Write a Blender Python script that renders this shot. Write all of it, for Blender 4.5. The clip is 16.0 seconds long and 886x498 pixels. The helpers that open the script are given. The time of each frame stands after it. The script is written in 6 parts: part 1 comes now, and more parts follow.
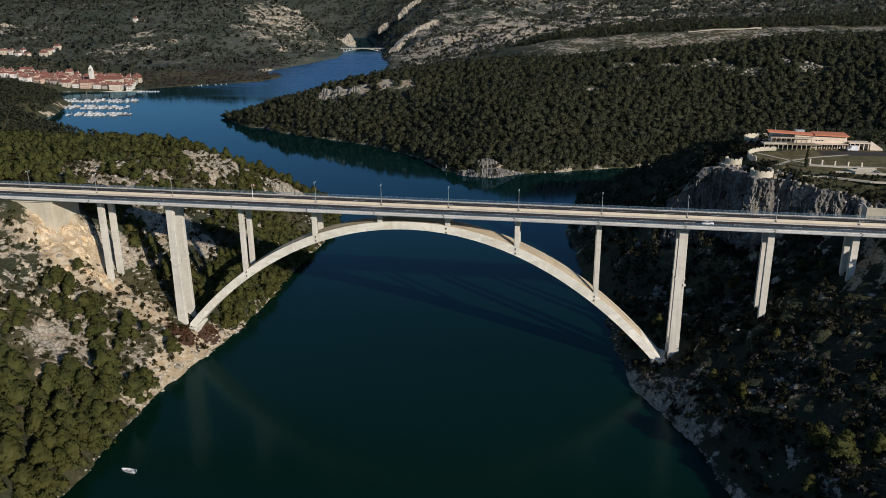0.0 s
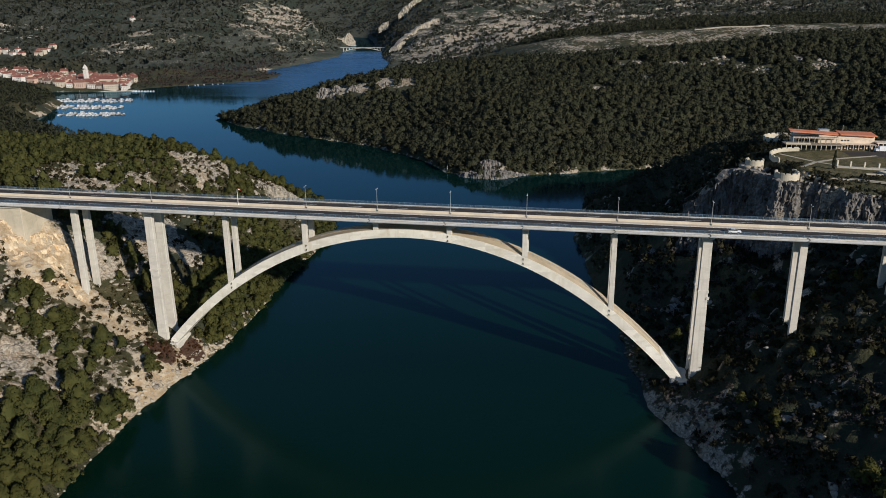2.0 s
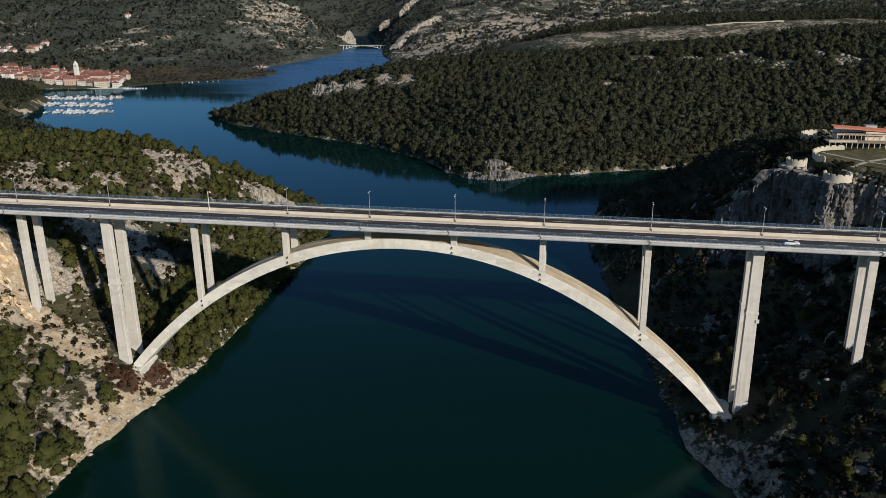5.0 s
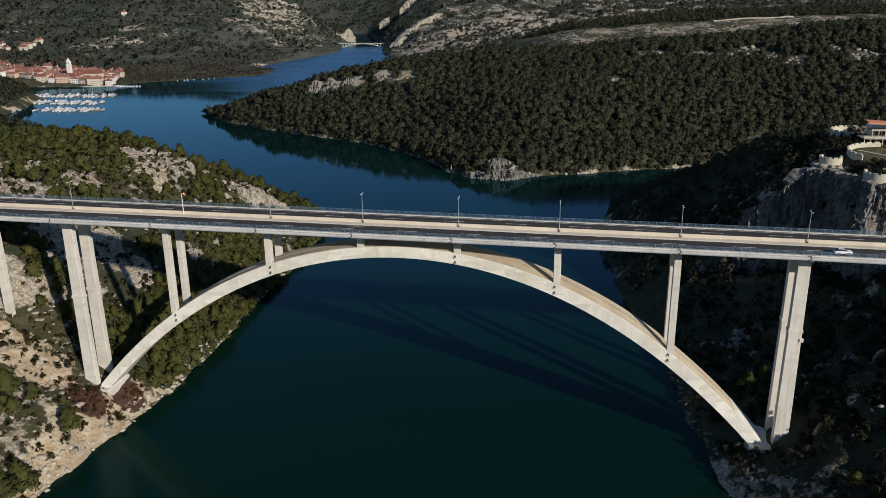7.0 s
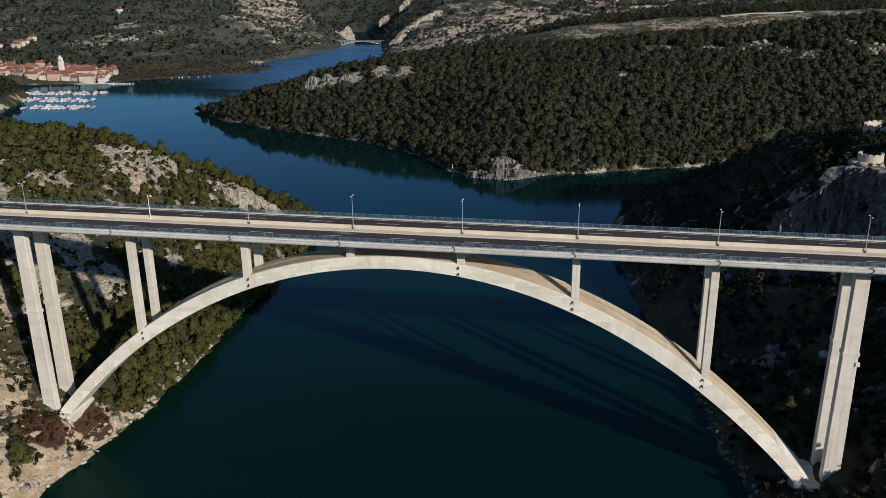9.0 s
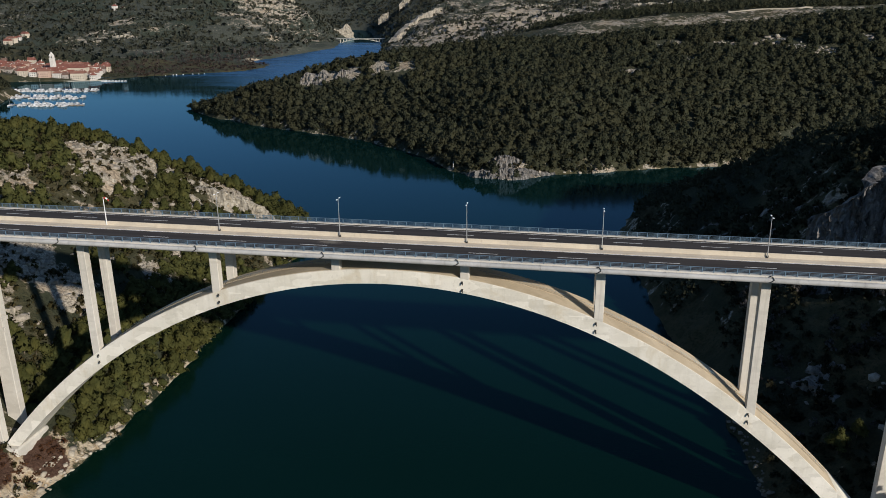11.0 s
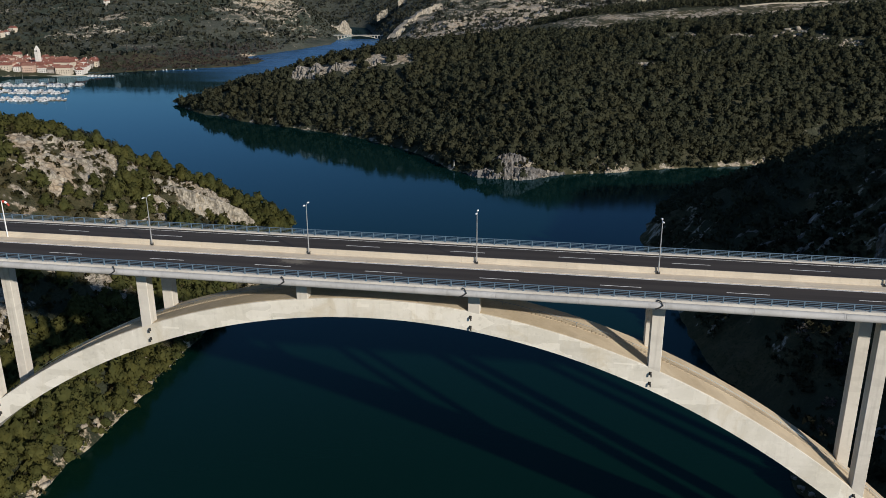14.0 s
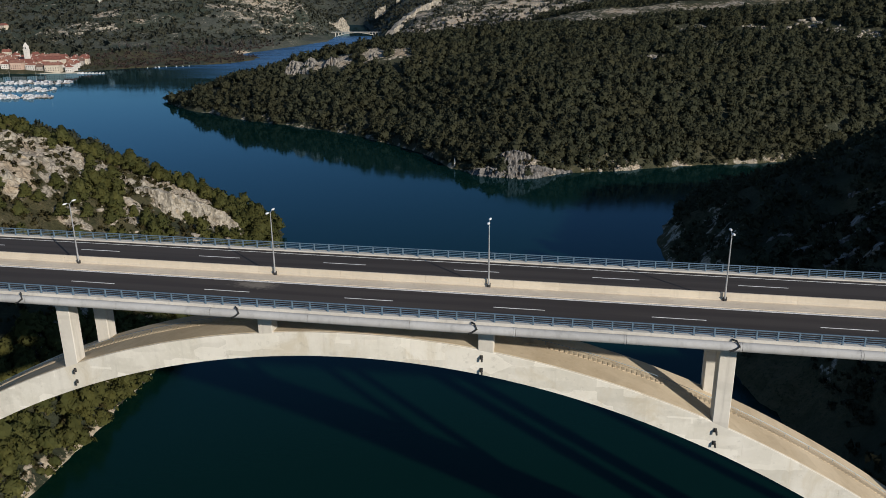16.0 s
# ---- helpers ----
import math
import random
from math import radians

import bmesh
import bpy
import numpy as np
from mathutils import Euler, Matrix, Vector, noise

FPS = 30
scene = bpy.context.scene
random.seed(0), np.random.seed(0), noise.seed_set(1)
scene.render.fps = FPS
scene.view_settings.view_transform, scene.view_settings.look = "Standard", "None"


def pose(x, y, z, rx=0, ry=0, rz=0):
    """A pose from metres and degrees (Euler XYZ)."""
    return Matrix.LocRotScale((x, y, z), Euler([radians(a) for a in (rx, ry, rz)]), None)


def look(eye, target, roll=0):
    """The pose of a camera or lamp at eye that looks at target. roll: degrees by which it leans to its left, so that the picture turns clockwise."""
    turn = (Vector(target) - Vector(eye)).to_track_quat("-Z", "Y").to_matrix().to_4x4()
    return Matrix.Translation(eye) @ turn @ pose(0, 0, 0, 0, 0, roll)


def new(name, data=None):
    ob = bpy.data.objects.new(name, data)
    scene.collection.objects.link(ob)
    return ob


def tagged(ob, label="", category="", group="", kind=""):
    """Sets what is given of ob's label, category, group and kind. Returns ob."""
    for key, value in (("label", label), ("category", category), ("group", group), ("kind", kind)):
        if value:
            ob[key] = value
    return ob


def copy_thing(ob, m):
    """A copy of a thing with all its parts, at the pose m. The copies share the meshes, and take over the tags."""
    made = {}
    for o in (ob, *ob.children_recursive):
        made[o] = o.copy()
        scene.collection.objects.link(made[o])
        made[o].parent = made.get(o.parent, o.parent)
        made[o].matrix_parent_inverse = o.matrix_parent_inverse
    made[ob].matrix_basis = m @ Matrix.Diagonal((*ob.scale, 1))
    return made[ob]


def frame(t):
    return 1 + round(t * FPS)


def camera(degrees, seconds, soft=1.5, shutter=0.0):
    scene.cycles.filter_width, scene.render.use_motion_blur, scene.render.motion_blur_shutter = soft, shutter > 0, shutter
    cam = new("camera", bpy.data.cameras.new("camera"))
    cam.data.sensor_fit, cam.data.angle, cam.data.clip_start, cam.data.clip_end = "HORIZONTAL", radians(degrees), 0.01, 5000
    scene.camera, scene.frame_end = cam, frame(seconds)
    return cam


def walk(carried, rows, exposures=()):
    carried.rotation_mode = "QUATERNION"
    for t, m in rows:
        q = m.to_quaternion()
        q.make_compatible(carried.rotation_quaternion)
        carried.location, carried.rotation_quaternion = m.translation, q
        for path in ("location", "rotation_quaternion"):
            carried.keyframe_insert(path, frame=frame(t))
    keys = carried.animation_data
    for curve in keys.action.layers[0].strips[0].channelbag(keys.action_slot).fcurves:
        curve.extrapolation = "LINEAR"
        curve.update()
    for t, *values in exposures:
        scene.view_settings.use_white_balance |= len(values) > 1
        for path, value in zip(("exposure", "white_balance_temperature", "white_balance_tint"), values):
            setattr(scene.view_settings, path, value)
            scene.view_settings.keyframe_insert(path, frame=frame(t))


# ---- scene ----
# the drone's glide towards the bridge: seconds, eye, target, roll
PATH = [
    (0.0, (61.66, -304.67, 149.42), (46.12, -210.88, 118.41), -0.51),
    (1.0, (59.69, -292.35, 147.40), (44.06, -198.56, 116.40), -0.59),
    (2.0, (57.44, -279.43, 144.83), (41.76, -185.65, 113.87), -0.58),
    (3.0, (55.04, -266.15, 141.95), (39.30, -172.37, 111.02), -0.54),
    (4.0, (52.56, -252.68, 138.89), (36.77, -158.89, 107.98), -0.52),
    (5.0, (50.06, -239.12, 135.77), (34.22, -145.34, 104.86), -0.51),
    (6.0, (47.58, -225.56, 132.65), (31.70, -131.80, 101.73), -0.52),
    (7.0, (45.12, -212.05, 129.55), (29.20, -118.30, 98.61), -0.55),
    (8.0, (42.70, -198.60, 126.49), (26.75, -104.86, 95.51), -0.58),
    (9.0, (40.30, -185.20, 123.44), (24.33, -91.48, 92.43), -0.60),
    (10.0, (37.91, -171.85, 120.38), (21.94, -78.13, 89.36), -0.59),
    (11.0, (35.51, -158.51, 117.30), (19.56, -64.80, 86.26), -0.55),
    (12.0, (33.09, -145.16, 114.17), (17.18, -51.45, 83.13), -0.48),
    (13.0, (30.64, -131.79, 111.00), (14.78, -38.07, 79.95), -0.40),
    (14.0, (28.18, -118.39, 107.81), (12.38, -24.66, 76.76), -0.34),
    (15.0, (25.73, -104.98, 104.66), (9.97, -11.26, 73.56), -0.36),
    (16.0, (23.33, -91.60, 101.65), (7.58, 2.09, 70.45), -0.53),
]
cam = camera(58.96, 16.0, soft=0.65)
walk(cam, [(t, look(eye, target, roll)) for t, eye, target, roll in PATH])

# ---- light: a low winter sun over the right shoulder, clear sky ----
SUN_EL = 21.0
world = bpy.data.worlds.new("sky")
scene.world = world
world.use_nodes = True
wn = world.node_tree.nodes
sky = wn.new("ShaderNodeTexSky")
sky.sky_type = "NISHITA"
sky.sun_disc = False
sky.sun_elevation = radians(SUN_EL)
sky.sun_rotation = radians(132.3)
sky.air_density, sky.dust_density, sky.ozone_density = 1.0, 0.0, 4.0
wn["Background"].inputs["Strength"].default_value = 0.086
world.node_tree.links.new(sky.outputs[0], wn["Background"].inputs["Color"])
sun = new("sun", bpy.data.lights.new("sun", "SUN"))
sun.data.energy, sun.data.angle, sun.data.color = 4.75, radians(1.0), (1.0, 0.91, 0.79)
sun.matrix_world = look((0, 0, 0), (-0.740 * math.cos(radians(SUN_EL)), 0.673 * math.cos(radians(SUN_EL)), -math.sin(radians(SUN_EL))))
scene.view_settings.exposure = 0.0


# ---- materials ----
class Mat:
    """A node material with short calls."""

    def __init__(self, name, rough=0.8, metal=0.0, spec=0.3):
        self.m = bpy.data.materials.new(name)
        self.m.use_nodes = True
        self.t = self.m.node_tree
        self.b = self.t.nodes["Principled BSDF"]
        self.b.inputs["Roughness"].default_value = rough
        self.b.inputs["Metallic"].default_value = metal
        self.b.inputs["Specular IOR Level"].default_value = spec
        self._co = None

    def n(self, kind, **inputs):
        node = self.t.nodes.new(kind)
        for k, v in inputs.items():
            self.put(node.inputs[k.replace("_", " ")], v)
        return node

    def put(self, socket, v):
        if isinstance(v, bpy.types.NodeSocket):
            self.t.links.new(v, socket)
        elif isinstance(v, tuple) and len(v) == 3 and socket.type == "RGBA":
            socket.default_value = (*v, 1.0)
        else:
            socket.default_value = v

    def co(self, scale=(1, 1, 1), world=True):
        """World (or object) position times scale."""
        if world:
            src = self.n("ShaderNodeNewGeometry").outputs["Position"]
        else:
            src = self.n("ShaderNodeTexCoord").outputs["Object"]
        v = self.n("ShaderNodeVectorMath")
        v.operation = "MULTIPLY"
        self.put(v.inputs[0], src)
        v.inputs[1].default_value = scale
        return v.outputs[0]

    def noise(self, scale, detail=4.0, rough=0.6, co=None, dist=0.0):
        nd = self.n("ShaderNodeTexNoise", Scale=scale, Detail=detail, Roughness=rough, Distortion=dist)
        self.put(nd.inputs["Vector"], co if co is not None else self.co())
        return nd.outputs["Fac"]

    def voro(self, scale, co=None, feature="F1", rand=1.0):
        nd = self.n("ShaderNodeTexVoronoi", Scale=scale, Randomness=rand)
        nd.feature = feature
        self.put(nd.inputs["Vector"], co if co is not None else self.co())
        return nd.outputs["Distance"]

    def ramp(self, fac, lo, hi, a=0.0, b=1.0):
        nd = self.n("ShaderNodeMapRange")
        nd.interpolation_type = "SMOOTHSTEP"
        for k, v in zip(("Value", "From Min", "From Max", "To Min", "To Max"), (fac, lo, hi, a, b)):
            self.put(nd.inputs[k], v)
        return nd.outputs[0]

    def mix(self, fac, a, b, mode="MIX"):
        nd = self.n("ShaderNodeMix")
        nd.data_type, nd.blend_type = "RGBA", mode
        self.put(nd.inputs[0], fac)
        self.put(nd.inputs[6], a)
        self.put(nd.inputs[7], b)
        return nd.outputs[2]

    def math(self, op, a, b=0.0):
        nd = self.n("ShaderNodeMath")
        nd.operation = op
        self.put(nd.inputs[0], a)
        self.put(nd.inputs[1], b)
        return nd.outputs[0]

    def attr(self, name):
        nd = self.n("ShaderNodeAttribute")
        nd.attribute_name = name
        return nd.outputs["Fac"]

    def rand(self):
        return self.n("ShaderNodeObjectInfo").outputs["Random"]

    def island(self):
        return self.n("ShaderNodeNewGeometry").outputs["Random Per Island"]

    def col(self, c):
        self.put(self.b.inputs["Base Color"], c)
        return self

    def rough(self, r):
        self.put(self.b.inputs["Roughness"], r)
        return self

    def bump(self, h, strength=0.4, dist=0.1):
        nd = self.n("ShaderNodeBump", Strength=strength, Distance=dist, Height=h)
        self.t.links.new(nd.outputs[0], self.b.inputs["Normal"])
        return self


def concrete(name, a, b, streak=0.5, pieces=0.0, panels=0.0):
    m = Mat(name, 0.85)
    big = m.noise(0.12, 5)
    fine = m.noise(1.7, 6, 0.7)
    run = m.noise(1.0, 4, 0.6, m.co((1.3, 1.3, 0.07)))
    c = m.mix(m.ramp(big, 0.3, 0.7), a, b)
    c = m.mix(m.math("MULTIPLY", m.ramp(run, 0.5, 0.78), streak), c, tuple(x * 0.55 for x in b))
    c = m.mix(m.math("MULTIPLY", m.ramp(fine, 0.45, 0.75), 0.25), c, tuple(min(1, x * 1.2) for x in a))
    lift = m.noise(0.35, 2, 0.5, m.co((0.5, 0.5, 1.6)))
    c = m.mix(m.math("MULTIPLY", m.ramp(lift, 0.52, 0.60), 0.22), c, tuple(x * 0.72 for x in b))
    if panels:
        # pale repair patches and ochre seepage
        cell = m.n("ShaderNodeTexVoronoi", Scale=0.42, Randomness=0.8)
        cell.distance = "CHEBYCHEV"
        m.put(cell.inputs["Vector"], m.co((0.6, 0.6, 1.1)))
        sep = m.n("ShaderNodeSeparateColor")
        m.put(sep.inputs[0], cell.outputs["Color"])
        c = m.mix(m.math("MULTIPLY", m.ramp(sep.outputs[0], 0.62, 0.70), panels), c, tuple(min(1, x * 1.22) for x in a))
        c = m.mix(m.math("MULTIPLY", m.ramp(sep.outputs[1], 0.74, 0.82), panels * 0.5), c, tuple(x * 0.8 for x in b))
        seep = m.noise(0.16, 6, 0.7, m.co((1.0, 1.0, 0.6)), 0.8)
        c = m.mix(m.ramp(seep, 0.52, 0.72, 0.0, 0.55), c, (0.52, 0.45, 0.32))
        c = m.mix(m.ramp(m.noise(0.9, 5, 0.75), 0.56, 0.70, 0.0, 0.35), c, tuple(x * 0.6 for x in b))
    if pieces:
        c = m.mix(m.math("MULTIPLY", m.rand(), pieces), c, tuple(x * 0.6 for x in b))
    return m.col(c).bump(fine, 0.25, 0.06).m


M_ARCH = concrete("concrete_cast_bays", (0.74, 0.715, 0.65), (0.59, 0.565, 0.49), 0.2, 0.14, 0.38)
M_CONC = concrete("concrete_pale", (0.60, 0.575, 0.52), (0.50, 0.475, 0.425), 0.45)
M_ARCHTOP = concrete("concrete_weathered", (0.56, 0.475, 0.35), (0.45, 0.37, 0.26), 0.3)
M_BARRIER = concrete("concrete_cream", (0.60, 0.53, 0.42), (0.52, 0.46, 0.37), 0.25, 0.2)
M_STRIP = concrete("concrete_cream_slab", (0.72, 0.635, 0.51), (0.60, 0.515, 0.40), 0.3, 0.1)
M_WALL = concrete("rendered_wall", (0.55, 0.495, 0.395), (0.44, 0.40, 0.32), 0.35)
M_STONEWALL = concrete("dressed_stone", (0.50, 0.47, 0.40), (0.40, 0.37, 0.31), 0.35)


def plain(name, c, rough=0.5, metal=0.0, spec=0.4, var=0.15, scale=2.0):
    m = Mat(name, rough, metal, spec)
    f = m.noise(scale, 4)
    return m.col(m.mix(m.ramp(f, 0.3, 0.7), tuple(x * (1 - var) for x in c), tuple(min(1, x * (1 + var)) for x in c))).m


def asphalt():
    m = Mat("asphalt", 0.85, spec=0.25)
    lane = m.noise(0.5, 3, 0.5, m.co((0.05, 1.2, 1)))
    fine = m.noise(9.0, 3)
    c = m.mix(m.ramp(lane, 0.35, 0.65), (0.036, 0.030, 0.028), (0.053, 0.045, 0.041))
    c = m.mix(m.math("MULTIPLY", fine, 0.3), c, (0.07, 0.065, 0.06))
    # pale dust spilled beside the median, and tyre tracks
    far = m.n("ShaderNodeVectorMath")
    far.operation = "LENGTH"
    off = m.n("ShaderNodeVectorMath")
    off.operation = "SUBTRACT"
    m.put(off.inputs[0], m.co((0.36, 0.75, 0.0)))
    off.inputs[1].default_value = (-15.5 * 0.36, -3.6 * 0.75, 0.0)
    m.put(far.inputs[0], off.outputs[0])
    dust = m.math("ADD", far.outputs["Value"], m.math("MULTIPLY", m.math("SUBTRACT", m.noise(1.1, 5, 0.7), 0.5), 2.4))
    c = m.mix(m.ramp(dust, 0.3, 1.3, 0.85, 0.0), c, (0.21, 0.185, 0.15))
    return m.col(c).m


M_ASPHALT = asphalt()
M_WHITE = plain("road_paint", (0.84, 0.84, 0.81), 0.6)
M_RAIL = plain("blue_grey_steel", (0.135, 0.205, 0.275), 0.45, 0.3)
M_PIPE = concrete("pale_cement_pipe", (0.50, 0.50, 0.495), (0.39, 0.39, 0.385), 0.55, 0.25)
M_STEEL = plain("galvanised_steel", (0.50, 0.51, 0.52), 0.4, 0.6)
# dark fittings, and sheets that paint in the restaurant's deep shade
M_DARK = plain("dark_fitting_and_shade", (0.03, 0.03, 0.03), 0.6)
M_LAMPHEAD = plain("white_lamp_head", (0.75, 0.76, 0.76), 0.35)


def water():
    m = Mat("river_water", 0.6, spec=0.0)
    patch = m.noise(0.006, 4, 0.55, m.co((0.6, 1.6, 1)))
    # greener over the shoals of the gorge, ruffled there by the wind; bluer and calmer above the bridge
    sep = m.n("ShaderNodeSeparateXYZ")
    m.put(sep.inputs[0], m.co())
    open_water = m.ramp(sep.outputs[1], -60.0, 330.0)
    south = m.mix(m.ramp(patch, 0.35, 0.65), (0.0010, 0.0122, 0.0068), (0.0012, 0.0138, 0.0090))
    north = m.mix(m.ramp(patch, 0.35, 0.65), (0.0022, 0.0150, 0.0125), (0.0024, 0.0165, 0.0160))
    m.col(m.mix(open_water, south, north))
    small = m.noise(0.35, 4, 0.6, m.co((1, 1.6, 1)))
    reach = m.ramp(m.math("ADD", sep.outputs[1], m.math("MULTIPLY", sep.outputs[0], 0.8)), 370.0, 760.0)
    reach = m.math("MULTIPLY", reach, m.ramp(sep.outputs[1], 1760.0, 1900.0, 1.0, 0.0))
    bump = m.n("ShaderNodeBump", Distance=0.16, Height=small)
    m.put(bump.inputs["Strength"], m.ramp(open_water, 0.0, 1.0, 0.13, 0.06))
    gloss = m.n("ShaderNodeBsdfAnisotropic", Normal=bump.outputs[0])
    m.put(gloss.inputs["Color"], m.mix(open_water, (0.27, 0.43, 0.49), m.mix(reach, (0.28, 0.49, 0.67), (0.37, 0.58, 0.82))))
    ruffle = m.ramp(m.noise(0.012, 4, 0.6, m.co((0.5, 2.2, 1))), 0.42, 0.64, 0.0, 0.08)
    calm = m.math("ADD", m.math("ADD", m.ramp(open_water, 0.0, 1.0, 0.17, 0.03), m.ramp(sep.outputs[0], -130.0, 40.0, 0.0, 0.035)), m.ramp(reach, 0.0, 1.0, 0.0, 0.22))
    m.put(gloss.inputs["Roughness"], m.math("ADD", m.math("MULTIPLY", ruffle, m.ramp(reach, 0.0, 0.3, 0.35, 1.0)), calm))
    fres = m.n("ShaderNodeFresnel", IOR=1.33, Normal=bump.outputs[0])
    mx = m.n("ShaderNodeMixShader", Fac=fres.outputs[0])
    m.t.links.new(m.b.outputs[0], mx.inputs[1])
    m.t.links.new(gloss.outputs[0], mx.inputs[2])
    m.t.links.new(mx.outputs[0], m.t.nodes["Material Output"].inputs["Surface"])
    return m.m


M_WATER = water()


def land():
    """Karst ground: pale limestone, ochre soil, dry scrub and grass."""
    m = Mat("karst_ground", 0.95, spec=0.15)
    n1 = m.noise(0.035, 6, 0.62)
    n2 = m.noise(0.22, 6, 0.65)
    n3 = m.noise(1.1, 6, 0.72)
    n0 = m.noise(0.012, 5, 0.6)
    strata = m.noise(0.5, 5, 0.7, m.co((0.12, 0.12, 0.9)), 0.6)
    scrub = m.mix(m.ramp(n2, 0.35, 0.65), (0.060, 0.058, 0.029), (0.105, 0.090, 0.050))
    scrub = m.mix(m.ramp(n3, 0.48, 0.7), scrub, (0.024, 0.032, 0.015))
    scrub = m.mix(m.ramp(n0, 0.42, 0.6), scrub, m.mix(n3, (0.022, 0.030, 0.018), (0.060, 0.066, 0.042)))
    # distant scrub is paler and bluer: haze worked into the ground colour
    hazed_scrub = m.mix(m.ramp(n2, 0.35, 0.65), (0.050, 0.060, 0.047), (0.094, 0.097, 0.079))
    hazed_scrub = m.mix(m.ramp(m.noise(0.0065, 5, 0.62), 0.46, 0.60), hazed_scrub, m.mix(n2, (0.030, 0.042, 0.032), (0.056, 0.068, 0.050)))
    scrub = m.mix(m.ramp(m.attr("ledge"), 0.75, 0.95), scrub, hazed_scrub)
    scrub = m.mix(m.attr("undergrowth"), scrub, m.mix(n3, (0.040, 0.046, 0.031), (0.072, 0.074, 0.052)))
    rock = m.mix(m.ramp(n3, 0.28, 0.66), (0.20, 0.172, 0.138), (0.57, 0.512, 0.425))
    rock = m.mix(m.ramp(strata, 0.5, 0.7, 0.0, 0.65), rock, (0.16, 0.145, 0.12))
    crack = m.voro(0.32, m.co((1, 1, 1.6)), "DISTANCE_TO_EDGE")
    rock = m.mix(m.ramp(m.noise(0.085, 4, 0.6), 0.45, 0.63, 0.0, 0.6), rock, m.mix(n3, (0.30, 0.21, 0.13), (0.50, 0.39, 0.26)))
    rock = m.mix(m.ramp(m.math("ADD", crack, m.math("MULTIPLY", m.math("SUBTRACT", n3, 0.5), 0.35)), 0.02, 0.13, 0.42, 0.0), rock, (0.075, 0.065, 0.052))
    soil = m.mix(m.ramp(n2, 0.38, 0.62), (0.43, 0.325, 0.205), (0.55, 0.47, 0.36))
    soil = m.mix(m.ramp(n3, 0.52, 0.72, 0.0, 0.8), soil, (0.60, 0.53, 0.42))
    soil = m.mix(m.ramp(strata, 0.55, 0.72, 0.0, 0.75), soil, (0.20, 0.14, 0.085))
    red = m.mix(m.ramp(n3, 0.3, 0.7), (0.060, 0.032, 0.022), (0.105, 0.062, 0.044))
    grass = m.mix(m.ramp(n2, 0.3, 0.7), (0.085, 0.082, 0.036), (0.17, 0.14, 0.075))
    bands = m.noise(1.0, 6, 0.68, m.co((0.016, 0.016, 0.13)), 0.4)
    k0 = m.math("ADD", m.attr("rock"), m.math("MULTIPLY", m.attr("ledge"), m.math("MULTIPLY", m.math("SUBTRACT", bands, 0.54), 1.5)))
    k = m.math("ADD", k0, m.math("MULTIPLY", m.math("SUBTRACT", m.math("ADD", m.math("MULTIPLY", n1, 0.45), m.math("MULTIPLY", n2, 0.55)), 0.5), 3.4))
    c = m.mix(m.ramp(k, 0.42, 0.60), scrub, rock)
    c = m.mix(m.ramp(m.math("ADD", m.attr("soil"), m.math("MULTIPLY", m.math("SUBTRACT", n2, 0.5), 1.8)), 0.42, 0.6), c, soil)
    c = m.mix(m.ramp(m.math("ADD", m.attr("red"), m.math("MULTIPLY", m.math("SUBTRACT", n2, 0.5), 1.2)), 0.45, 0.6), c, red)
    c = m.mix(m.ramp(m.math("ADD", m.attr("grass"), m.math("MULTIPLY", m.math("SUBTRACT", n2, 0.5), 0.8)), 0.4, 0.6), c, grass)
    h = m.math("ADD", n3, m.math("ADD", m.math("MULTIPLY", strata, 0.6), m.math("MULTIPLY", n2, 2.2)))
    return m.col(c).bump(h, 0.9, 0.9).m


M_LAND = land()


def stone(name, a, b):
    m = Mat(name, 0.9, spec=0.2)
    n = m.noise(0.9, 6, 0.7)
    c = m.mix(m.ramp(n, 0.3, 0.7), a, b)
    c = m.mix(m.math("MULTIPLY", m.island(), 0.45), c, tuple(x * 0.6 for x in a))
    return m.col(c).bump(n, 0.6, 0.25).m


M_ROCK = stone("limestone", (0.22, 0.19, 0.155), (0.47, 0.425, 0.355))
# shore stone of the east bank, darkened in colour for its shade
M_SHADESHORE = stone("shade_shore_stone", (0.16, 0.14, 0.12), (0.31, 0.28, 0.24))
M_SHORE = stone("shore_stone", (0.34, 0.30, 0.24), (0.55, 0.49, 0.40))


def leaves(name, dark, light):
    m = Mat(name, 0.8, spec=0.12)
    tree = m.noise(0.16, 3, 0.6)
    big = m.noise(0.025, 3)
    c = m.mix(m.ramp(tree, 0.35, 0.65), dark, light)
    c = m.mix(m.math("MULTIPLY", m.island(), 0.16), c, tuple(x * 0.6 for x in dark))
    c = m.mix(m.ramp(m.noise(0.31, 2, 0.5), 0.50, 0.62, 0.0, 0.32), c, tuple(x * y for x, y in zip(light, (1.22, 1.08, 0.80))))
    c = m.mix(m.math("MULTIPLY", m.ramp(big, 0.42, 0.62), 0.4), c, tuple(x * y for x, y in zip(dark, (1.32, 1.08, 0.9))))
    thin = m.n("ShaderNodeBsdfTranslucent", Color=c)
    both = m.n("ShaderNodeMixShader", Fac=0.48)
    m.t.links.new(m.b.outputs[0], both.inputs[1])
    m.t.links.new(thin.outputs[0], both.inputs[2])
    m.t.links.new(both.outputs[0], m.t.nodes["Material Output"].inputs["Surface"])
    return m.col(c).m


